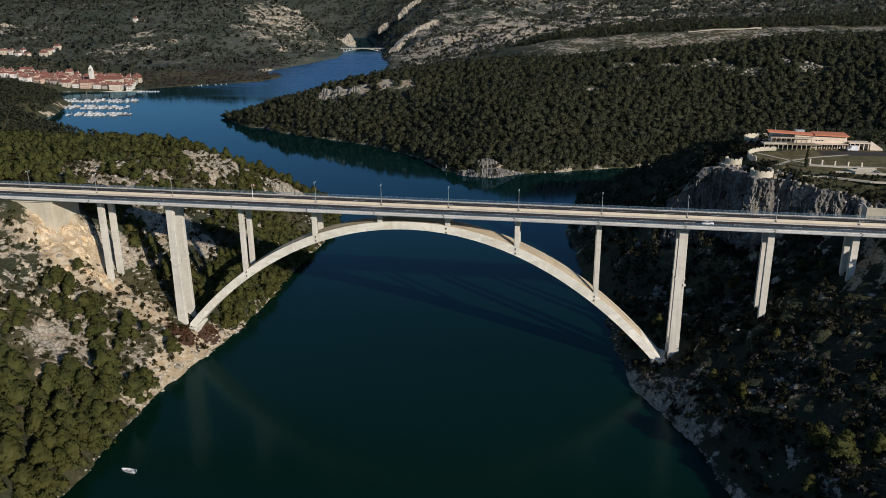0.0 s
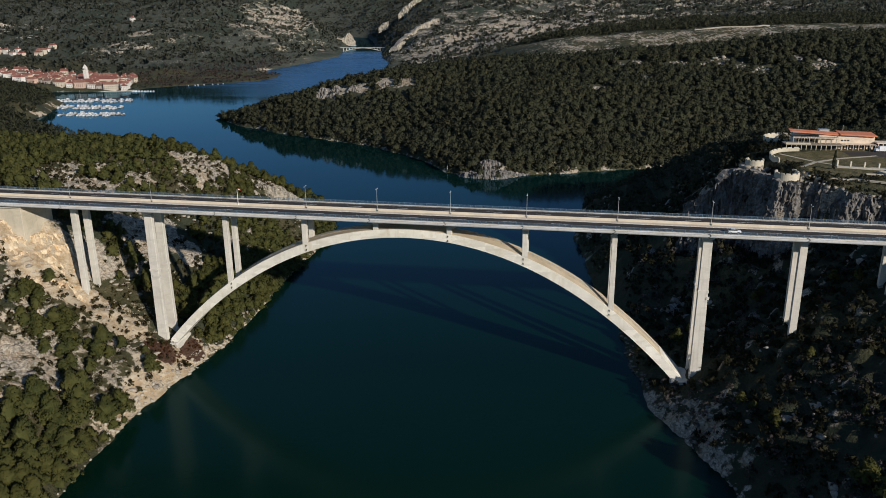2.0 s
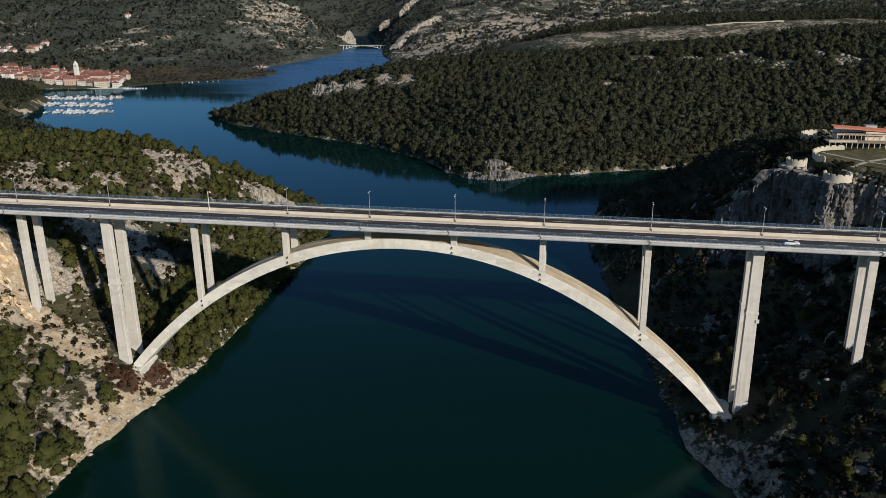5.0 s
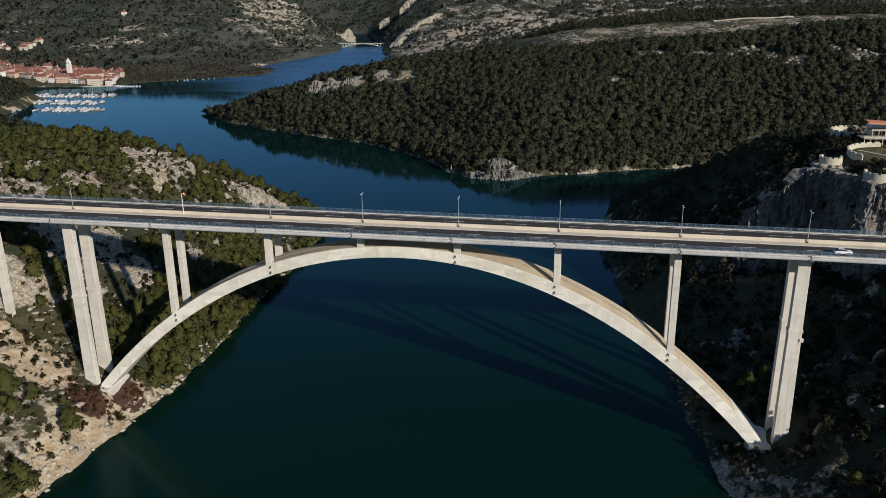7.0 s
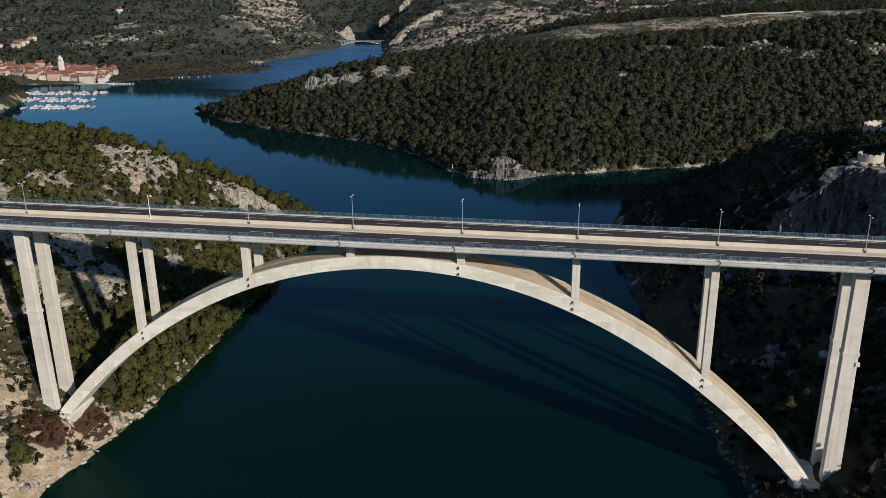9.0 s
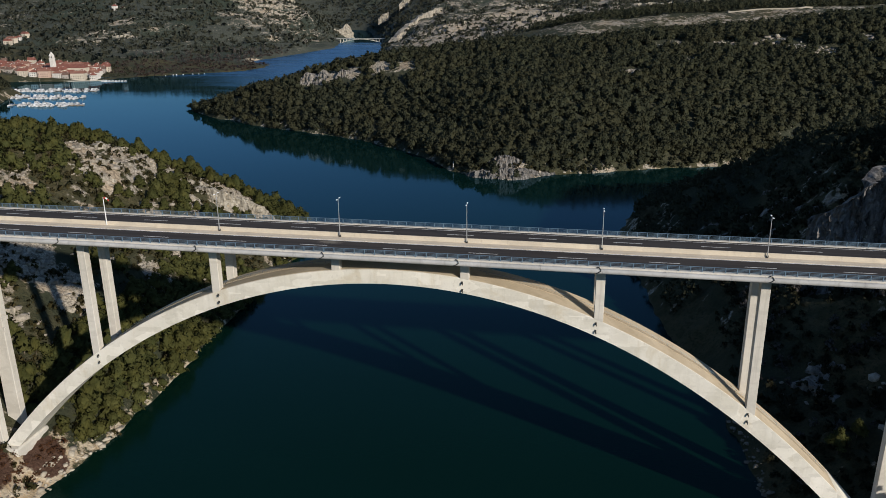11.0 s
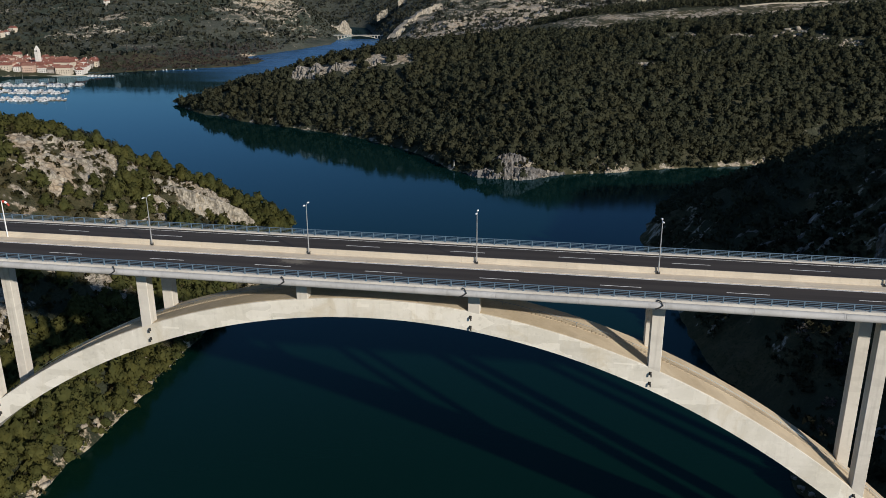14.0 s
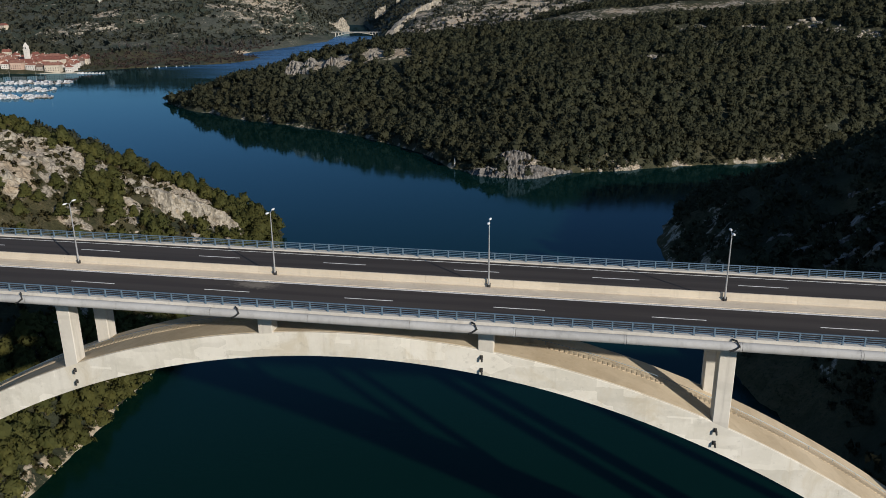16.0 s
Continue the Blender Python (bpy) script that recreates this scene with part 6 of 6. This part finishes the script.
restaurant()
hut = thing("far_building", "low cream building with a tiled roof behind the lot", "building", pose(246, 150, PLAT - 0.3))
part("wall", Geo().box(0, 30, 0, 9, 0, 3.6, cut=0.08), M_PLASTER, hut)
g = Geo()
g.loft([[(-0.6, -0.8, 3.6), (-0.6, 4.5, 5.4), (-0.6, 9.8, 3.6)], [(30.6, -0.8, 3.6), (30.6, 4.5, 5.4), (30.6, 9.8, 3.6)]])
part("roof", g, M_TILE, hut)
van = thing("white_van", "white boxy van parked beside the lawn", "van", pose(209, 138, PLAT + 0.05, 0, 0, 4))
part("body", Geo().box(0, 4.0, 0, 2.2, 0.55, 2.9, cut=0.2), M_HULL, van)
part("cab", Geo().box(-1.7, 0.05, 0.1, 2.1, 0.55, 1.9, cut=0.3), M_HULL, van)
part("windscreen", Geo().box(-1.3, -0.3, 0.06, 2.14, 1.45, 1.8), M_GLASS, van)
wheel = Geo().tube([(0, -0.12, 0), (0, 0.12, 0)], 0.38, 12).mesh("wheel", M_DARK)
for wx in (-0.9, 3.0):
    for wy in (0.14, 2.06):
        part("wheel", wheel, M_DARK, van, at=pose(wx, wy, 0.38))


def gravel_path(pts, w, label="pale gravel footpath across the lawn"):
    g = Geo()
    for (x0, y0), (x1, y1) in zip(pts, pts[1:]):
        a = math.atan2(y1 - y0, x1 - x0)
        m = Matrix.Translation((x0, y0, PLAT)) @ Matrix.Rotation(a, 4, "Z")
        g.box(-w / 2, math.hypot(x1 - x0, y1 - y0) + w / 2, -w / 2, w / 2, -0.6, 0.05 + 0.004 * len(g.v) / 8, m)
    return tagged(part("footpath", g, M_PATH), label, "path", kind="structure")


gravel_path([(158, 92), (172, 110), (186, 120), (204, 128)], 1.8)
gravel_path([(160, 128), (172, 110), (182, 101), (230, 94)], 1.5)
gravel_path([(166, 76), (180, 74), (196, 66), (214, 64)], 1.8)
tagged(part("car_park", Geo().box(192, 240, 126, 139, PLAT - 0.5, PLAT + 0.035), M_ASPHALT), "grey asphalt forecourt before the building", "car park", kind="structure")
# low ruin walls and standing slabs of the excavation
for x, y in ((179, 102), (184, 100), (189.5, 98.5), (195, 96.5), (201, 96)):
    s = tagged(part("standing_slab", Geo().box(-0.4, 0.4, -0.25, 0.25, -0.3, 2.6, cut=0.06), M_WALL, at=pose(x, y, PLAT, 0, 3 * math.sin(x), 20)), "pale upright stone slab on the lawn", "slab", "slabs on the lawn")
for pts, h in (([(178, 98), (190, 95), (206, 92)], 0.8), ([(192, 88), (204, 86), (205, 80), (194, 82), (192, 88)], 1.0), ([(198, 92), (206, 92)], 0.9), ([(186, 84), (192, 83)], 0.6), ([(205, 80), (214, 79)], 0.9)):
    straight_wall("ruin_wall", pts, PLAT - 0.4, PLAT + h, 0.7, "low grey rubble wall of an excavated ruin", M_STONEWALL)
cyp = thing("cypress", "slim dark-green cypress on the lawn", "tree", pose(175, 94, PLAT))
part("trunk", Geo().tube([(0, 0, -0.3), (0, 0, 3), (0, 0, 7.4)], [0.16, 0.1, 0.03], 6), M_BARK, cyp)
rr = np.random.RandomState(5)
tq = []
for _ in range(260):
    h = rr.uniform(0.5, 8.6)
    rad = 0.62 * math.sin(min(1, (8.8 - h) / 5.5) * math.pi / 2) * rr.uniform(0.75, 1.05)
    a = rr.uniform(0, 6.28)
    p = np.array([rad * math.cos(a), rad * math.sin(a), h])
    u, v = rr.normal(size=3) * 0.2, np.array([0, 0, 0.42]) + rr.normal(size=3) * 0.1
    tq.append([p - u - v, p + u - v, p + u * 0.5 + v, p - u * 0.5 + v])
part("crown", quads_mesh("crown", np.array(tq), [M_FARPINE]), M_FARPINE, cyp)


# ---- the town across the water ----
WALLS = [plain("plaster_" + n, c, 0.9, var=0.12, scale=0.3) for n, c in (("white", (0.62, 0.59, 0.55)), ("cream", (0.50, 0.44, 0.36)), ("pink", (0.50, 0.36, 0.29)), ("stone", (0.33, 0.30, 0.27)))]
# tile colours of the distant town, paled a little to stand for haze
ROOFS = [plain("tiles_" + n, c, 0.85, var=0.3, scale=0.4) for n, c in (("red", (0.20, 0.078, 0.058)), ("orange", (0.24, 0.115, 0.085)), ("brown", (0.145, 0.09, 0.07)))]


def house(k, w, d, h, wall, roof, rise=0.38, floors=2):
    ob = thing("house", ("white", "cream", "pink", "grey stone")[wall] + " house with a " + ("red", "orange", "brown")[roof] + " tiled roof in the old town", "house", group="houses of the town")
    part("wall", Geo().box(-w / 2, w / 2, -d / 2, d / 2, -3, h, cut=0.05), WALLS[wall], ob)
    g = Geo()
    e, rz = 0.5, h + d * rise
    if k % 3 == 2:
        q = d * 0.42
        g.add([(-w / 2 - e, -d / 2 - e, h), (w / 2 + e, -d / 2 - e, h), (w / 2 + e, d / 2 + e, h), (-w / 2 - e, d / 2 + e, h), (-w / 2 + q, 0, rz), (w / 2 - q, 0, rz)], [(0, 1, 5, 4), (1, 2, 5), (2, 3, 4, 5), (3, 0, 4), (3, 2, 1, 0)])
    else:
        g.add([(-w / 2 - e, -d / 2 - e, h - 0.1), (w / 2 + e, -d / 2 - e, h - 0.1), (w / 2 + e, d / 2 + e, h - 0.1), (-w / 2 - e, d / 2 + e, h - 0.1), (-w / 2 - e, 0, rz), (w / 2 + e, 0, rz)], [(0, 1, 5, 4), (1, 2, 5), (2, 3, 4, 5), (3, 0, 4), (3, 2, 1, 0)])
    rf = part("roof", g, ROOFS[roof], ob)
    part("chimney", Geo().box(w * 0.2, w * 0.2 + 0.8, d * 0.1, d * 0.1 + 0.7, h + d * rise * 0.4, rz + 0.8), WALLS[0], rf)
    for f in range(floors):
        n = max(2, int(w / 3.2))
        for i in range(n):
            x = -w / 2 + w * (i + 0.5) / n
            part("window", Geo().box(x - 0.5, x + 0.5, -d / 2 - 0.03, -d / 2 + 0.1, 1.0 + f * 3.0, 2.5 + f * 3.0), M_GLASS, ob)
    return ob


kinds = [house(k, w, d, h, wa, ro, fl, n) for k, (w, d, h, wa, ro, fl, n) in enumerate([
    (12, 10, 7.5, 1, 0, 0.36, 2), (16, 10, 9.0, 2, 1, 0.34, 2), (10, 9, 6.5, 0, 0, 0.40, 2), (20, 11, 8.5, 1, 1, 0.32, 2), (9, 8, 6.0, 3, 2, 0.42, 1), (13, 9, 7.0, 0, 1, 0.38, 2), (24, 12, 8.5, 1, 0, 0.36, 2)])]
used = [False] * len(kinds)


def put_house(k, x, y, turn, z=None):
    if z is None:
        z = float(relief(np.array([x]), np.array([y]))[0][0])
    m = pose(x, y, max(z, 1.2), 0, 0, turn)
    if used[k]:
        ob = copy_thing(kinds[k], m)
        ob.scale = (rh.uniform(0.8, 1.05), rh.uniform(0.85, 1.1), rh.uniform(0.75, 1.2))
        return ob
    used[k] = True
    kinds[k].matrix_basis = m


rh = random.Random(11)
x = -776.0
k = 0
while x < -660:
    kk = (0, 2, 1, 5, 4, 3, 2, 0, 5, 4)[k % 10]
    w = (12, 16, 10, 20, 9, 13, 26)[kk]
    put_house(kk, x + w / 2, 901 + 0.10 * (x + 772) + rh.uniform(-1, 2), rh.uniform(-6, 6) + 6)
    x += w + rh.uniform(1, 6)
    k += 1
for row in range(1, 11):
    y = 905 + row * 14.5
    x = -800 - row * 26.0
    while x < -672 - row * 5:
        kk = rh.choice((0, 1, 2, 2, 4, 5, 2, 4, 0))
        w = (12, 16, 10, 20, 9, 13, 26)[kk]
        if rh.random() < 0.80 and math.hypot(x + w / 2 + 756, y - 953) > 16:
            put_house(kk, x + w / 2, y + rh.uniform(-4, 4), rh.choice((0, 0, 12, -10, 90)) + rh.uniform(-8, 8))
        x += w + rh.uniform(1.5, 8)
for x, y in ((-1118, 1210), (-1100, 1214), (-1082, 1208), (-1064, 1212), (-1130, 1232), (-1090, 1236), (-1022, 1206), (-1030, 1228), (-1040, 1262), (-1046, 1290)):
    put_house(rh.choice((0, 2, 3, 5)), x, y, rh.uniform(-15, 15))

for k, (x, y) in enumerate(((-700, 942), (-716, 985), (-790, 930), (-812, 962), (-690, 968), (-770, 984), (-742, 930))):
    if not used[k]:
        put_house(k, x, y, 5 * k - 12)

gardens = scatter(-1000, -640, 905, 1075, 11.0, 55, lambda x, y, z, d, u: (d > 4) & (u < 0.55))
woods("garden_trees", "dark garden trees between the houses of the town", gardens, PINES_FAR, [M_FARPINE], 55, 0.35, 0.75)
for x, y in ((-1034, 1600), (-1018, 1612)):
    put_house(2, x, y, rh.uniform(-15, 15))

church = thing("church_tower", "white stone bell tower with a pyramid spire", "tower", pose(-756, 953, 3))
part("shaft", Geo().box(-3, 3, -3, 3, -2, 24.5, cut=0.15), WALLS[0], church)
part("cornice", Geo().box(-3.4, 3.4, -3.4, 3.4, 24.5, 25.3, cut=0.1), WALLS[0], church)
bell = part("belfry", Geo().box(-2.7, 2.7, -2.7, 2.7, 25.3, 29.0, cut=0.1), WALLS[0], church)
for s in (-1, 1):
    part("arch_opening", Geo().box(s * 1.2 - 0.55, s * 1.2 + 0.55, -2.76, -2.6, 25.9, 28.4), M_GLASS, bell)
part("spire", Geo().add([(-2.9, -2.9, 29), (2.9, -2.9, 29), (2.9, 2.9, 29), (-2.9, 2.9, 29), (0, 0, 35.5)], [(0, 1, 4), (1, 2, 4), (2, 3, 4), (3, 0, 4), (3, 2, 1, 0)]), WALLS[0], church)
nave = thing("church", "long stone church with a red tiled roof", "church", pose(-728, 960, 3, 0, 0, 4))
part("wall", Geo().box(-22, 22, -8, 8, -2, 11, cut=0.1), WALLS[1], nave)
part("roof", Geo().add([(-22.6, -8.7, 11), (22.6, -8.7, 11), (22.6, 8.7, 11), (-22.6, 8.7, 11), (-22.6, 0, 16), (22.6, 0, 16)], [(0, 1, 5, 4), (1, 2, 5), (2, 3, 4, 5), (3, 0, 4), (3, 2, 1, 0)]), ROOFS[0], nave)
for i in range(6):
    part("window", Geo().box(-18 + i * 7 - 0.6, -18 + i * 7 + 0.6, -8.04, -7.9, 4, 8), M_GLASS, nave)

# quay
g = Geo()
g.loft([[(-775, 892, -1), (-775, 888.5, -1), (-775, 888.5, 1.1), (-775, 892, 1.1)], [(-690, 898, -1), (-690, 894.5, -1), (-690, 894.5, 1.1), (-690, 898, 1.1)], [(-645, 909, -1), (-645, 906.5, -1), (-645, 906.5, 1.1), (-645, 909, 1.1)]])
tagged(part("quay", g, M_STONEWALL), "pale stone quay along the town waterfront", "quay", kind="structure")


# marina: floating pontoons with yachts
def pontoon(x0, y0, x1, y1):
    a = math.degrees(math.atan2(y1 - y0, x1 - x0))
    ln = math.hypot(x1 - x0, y1 - y0)
    ob = thing("pontoon", "grey floating pontoon of the marina", "pontoon", pose(x0, y0, 0, 0, 0, a), "pontoons of the marina")
    part("walkway", Geo().box(0, ln, -1.3, 1.3, 0.25, 0.6, cut=0.05), M_TIMBER, ob)
    for i in range(int(ln / 12) + 1):
        part("float", Geo().box(i * 12, i * 12 + 2.4, -1.1, 1.1, -0.4, 0.25), M_CONC, ob)
    for i in range(int(ln / 18) + 1):
        part("pile", Geo().tube([(i * 18 + 1, 1.5, -1), (i * 18 + 1, 1.5, 2.6)], 0.18, 6), M_STEEL, ob)


def yacht(sail):
    ob = thing("sailing_yacht" if sail else "motor_yacht", "white sailing yacht with a bare mast at its berth" if sail else "white motor yacht with a dark-windowed cabin at its berth", "boat", group="boats of the marina")
    g = Geo()
    rings = []
    for f, w, hh in ((0, 1.35, 1.1), (0.25, 1.75, 1.05), (0.55, 1.7, 1.15), (0.8, 1.1, 1.35), (1.0, 0.08, 1.6)):
        y = -5 + 10.5 * f
        rings.append([(-w, y, hh), (-w * 0.75, y, 0.1), (0, y, -0.5), (w * 0.75, y, 0.1), (w, y, hh), (0, y, hh + 0.12)])
    g.loft(rings)
    part("hull", g, M_HULL, ob)
    if sail:
        part("coachroof", Geo().box(-0.9, 0.9, -1.5, 2.6, 1.1, 1.7, cut=0.2), M_HULL, ob)
        part("mast", Geo().tube([(0, 0.9, 1.2), (0, 0.9, 13.0)], [0.09, 0.06], 6), M_MAST, ob)
        part("boom", Geo().tube([(0, 0.8, 2.4), (0, -3.6, 2.5)], 0.22, 6), M_COVER, ob, "boom with blue sail cover")
        part("sprayhood", Geo().box(-1.1, 1.1, -2.4, -1.4, 1.1, 2.3, cut=0.3), M_COVER, ob)
    else:
        part("cabin", Geo().box(-1.35, 1.35, -2.8, 2.2, 1.1, 2.5, cut=0.35), M_HULL, ob)
        part("cabin_window", Geo().box(-1.38, 1.38, -1.8, 1.6, 1.6, 2.1, cut=0.1), M_GLASS, ob)
        part("flybridge", Geo().box(-1.1, 1.1, -2.4, 0.6, 2.5, 3.2, cut=0.25), M_HULL, ob)
        part("bow_rail", Geo().tube([(-1.2, 2.4, 2.0), (-0.6, 4.4, 2.2), (0, 5.2, 2.3), (0.6, 4.4, 2.2), (1.2, 2.4, 2.0)], 0.04, 5), M_STEEL, ob)
    return ob


ya, yb = yacht(True), yacht(False)
placed = {True: False, False: False}


def berth(x, y, turn, sail, s):
    m = pose(x, y, 0, 0, 0, turn)
    o = ya if sail else yb
    if placed[sail]:
        o = copy_thing(o, m)
    else:
        placed[sail] = True
        o.matrix_basis = m
    o.scale = (s, s, s)


rb = random.Random(4)
for (x0, y0, x1, y1), n in (((-600, 652, -512, 654), 17), ((-650, 712, -556, 716), 18), ((-690, 778, -580, 784), 17)):
    pontoon(x0, y0, x1, y1)
    for i in range(n):
        f = (i + 0.6) / (n + 0.2)
        px, py = x0 + (x1 - x0) * f, y0 + (y1 - y0) * f
        for side in (-1, 1):
            if rb.random() < 0.78:
                berth(px + rb.uniform(-1.0, 1.0), py + side * (7.6 + rb.uniform(-1.2, 1.6)), (0 if side > 0 else 180) + rb.uniform(-7, 7), rb.random() < 0.16, rb.uniform(0.75, 1.15))
for i in range(8):
    berth(-640 + i * 4.5, 896 + i * 0.9, 180 + rb.uniform(-8, 8), False, rb.uniform(0.6, 0.9))
for i in range(7):
    berth(-592 + i * 8 + rb.uniform(-3, 3), 985 + i * 6 + rb.uniform(-2, 2), 40 + rb.uniform(-25, 25), False, rb.uniform(0.35, 0.6))

# ---- the white arch bridge far up the river ----
fb = thing("far_bridge", "slim pale concrete arch bridge far up the river", "bridge", pose(0, 1810, 0))
xs = np.linspace(-552, -452, 25)
u = (xs + 502) / 50
g = Geo()
g.loft([[(q, -2.5, 8.9 - 8.2 * w * w), (q, 2.5, 8.9 - 8.2 * w * w), (q, 2.5, 9.8 - 8.0 * w * w), (q, -2.5, 9.8 - 8.0 * w * w)] for q, w in zip(xs, u)])
part("arch", g, M_CONC, fb)
part("deck", Geo().box(-566, -438, -4, 4, 10.0, 10.7, cut=0.1), M_CONC, fb)
for q in (-556, -548, -540, -532, -472, -464, -456, -448):
    w = (q + 502) / 50
    part("column", Geo().box(q - 0.35, q + 0.35, -2.2, 2.2, max(-1, 9.2 - 8.0 * w * w), 10.0), M_CONC, fb)
for s in (-3.9, 3.9):
    part("railing", Geo().box(-566, -438, s - 0.05, s + 0.05, 11.5, 11.65).box(-566, -438, s - 0.05, s + 0.05, 11.0, 11.1), M_STEEL, fb)

# beacon on the headland's tip
bc = thing("beacon", "small white navigation light on the rocks", "beacon", pose(-46.5, 369.5, 0))
part("base", Geo().box(-1, 1, -1, 1, -1, 1.2, cut=0.1), M_CONC, bc)
part("tower", Geo().tube([(0, 0, 1.2), (0, 0, 5.2)], [0.55, 0.35], 10), WALLS[0], bc)
part("lantern", Geo().tube([(0, 0, 5.2), (0, 0, 6.0), (0, 0, 6.4)], [0.3, 0.3, 0.05], 8), M_STEEL, bc)


# ---- small boat and car ----
def rowing_boat():
    ob = thing("small_boat", "small white open boat with an outboard motor, at anchor", "boat", pose(-78, -101, 0, 0, 0, 83))
    g = Geo()
    outer, inner = [], []
    for f, w, hh in ((0, 0.85, 0.65), (0.3, 1.0, 0.62), (0.65, 0.9, 0.68), (0.88, 0.5, 0.8), (1.0, 0.05, 0.92)):
        y = -2.5 + 5.2 * f
        outer.append([(-w, y, hh), (-w * 0.8, y, 0.1), (0, y, -0.25), (w * 0.8, y, 0.1), (w, y, hh)])
        v = max(0.03, w - 0.12)
        inner.append([(v, y, hh), (v * 0.75, y, 0.28), (0, y, 0.2), (-v * 0.75, y, 0.28), (-v, y, hh)])
    g.loft([o + i for o, i in zip(outer, inner)])
    part("hull", g, M_HULL, ob)
    for y in (-0.9, 0.7):
        part("thwart", Geo().box(-0.85, 0.85, y - 0.15, y + 0.15, 0.42, 0.48), M_TIMBER, ob)
    g = Geo().box(-0.2, 0.2, -2.85, -2.5, 0.55, 1.15, cut=0.08)
    g.box(-0.06, 0.06, -2.75, -2.6, -0.4, 0.55)
    part("outboard_motor", g, M_DARK, ob, "dark outboard motor")
    return ob


rowing_boat()


def car(at):
    ob = thing("car", "white hatchback on the near carriageway of the bridge", "car", at)
    m_body = plain("white_paint", (0.72, 0.73, 0.74), 0.3, 0.0, var=0.05)
    g = Geo()
    prof = [(-2.1, 0.35, 0.75), (-2.05, 0.32, 0.95), (-1.0, 0.3, 1.0), (0.6, 0.3, 1.02), (1.6, 0.3, 0.98), (2.1, 0.35, 0.9), (2.15, 0.45, 0.7)]
    g.loft([[(x, -0.86, zl), (x, 0.86, zl), (x, 0.88, (zl + zh) / 2), (x, 0.8, zh), (x, -0.8, zh), (x, -0.88, (zl + zh) / 2)] for x, zl, zh in prof])
    part("body", g, m_body, ob)
    g = Geo()
    g.loft([[(1.05, -0.76, 1.0), (1.05, 0.76, 1.0), (1.0, 0.74, 1.02), (1.0, -0.74, 1.02)], [(0.25, -0.7, 1.0), (0.25, 0.7, 1.0), (0.2, 0.62, 1.46), (0.2, -0.62, 1.46)], [(-1.2, -0.7, 1.0), (-1.2, 0.7, 1.0), (-1.2, 0.62, 1.48), (-1.2, -0.62, 1.48)], [(-1.95, -0.72, 1.0), (-1.95, 0.72, 1.0), (-1.8, 0.66, 1.1), (-1.8, -0.66, 1.1)]])
    part("cabin_glass", g, M_GLASS, ob, "dark tinted windows")
    part("roof", Geo().box(-1.25, 0.2, -0.6, 0.6, 1.46, 1.52, cut=0.03), m_body, ob)
    wm = Geo().tube([(0, -0.1, 0), (0, 0.1, 0)], 0.32, 14).mesh("tyre", M_DARK)
    rm = Geo().tube([(0, -0.115, 0), (0, 0.115, 0)], 0.2, 10).mesh("rim", M_STEEL)
    for wx in (-1.35, 1.3):
        for wy in (-0.8, 0.8):
            w = part("wheel", wm, M_DARK, ob, at=pose(wx, wy, 0.32))
            part("rim", rm, M_STEEL, w)
    for y in (-0.62, 0.62):
        part("headlight", Geo().box(2.02, 2.14, y - 0.2, y + 0.2, 0.68, 0.84, cut=0.03), M_LAMPHEAD, ob)
        part("tail_light", Geo().box(-2.13, -2.0, y - 0.16, y + 0.16, 0.72, 0.9, cut=0.03), plain("red_lens", (0.3, 0.02, 0.02), 0.3), ob)
    return ob


car(pose(113.9, -8.2, road_z(113.9) + 0.01, 0, tilt, 0))


# track along the rim of the bare terrace on the plateau
xs_t = np.arange(236, 346, 9.0)
ys_t = terrace(xs_t) + 112
zs_t, _ = relief(xs_t, ys_t)
g = Geo()
g.loft([[(a, b - 3.5, c - 1), (a, b - 3.5, c + 0.9), (a, b + 3.5, c + 0.9), (a, b + 3.5, c - 1)] for a, b, c in zip(xs_t, ys_t, zs_t)])
tagged(part("gravel_track", g, M_PATH), "pale gravel track across the plateau", "track", kind="structure")


# dry reeds and shrubs on the flats
reeds = scatter(-830, -430, 930, 1420, 8.0, 51, lambda x, y, z, d, u: (d > 2) & (z < 10) & ((y > 990) | (x > -640)) & (patch(x, y, 30, 19.0) > -0.25) & (u < 0.85))
woods("dry_reeds", "grey-brown winter reeds and shrubs on the flats", reeds, [(crown(150 + k, 16, 2.4, 3.2, -0.4, 0.9, 4, 0), None) for k in range(4)], [M_REED], 51, 0.5, 1.2, "reeds")
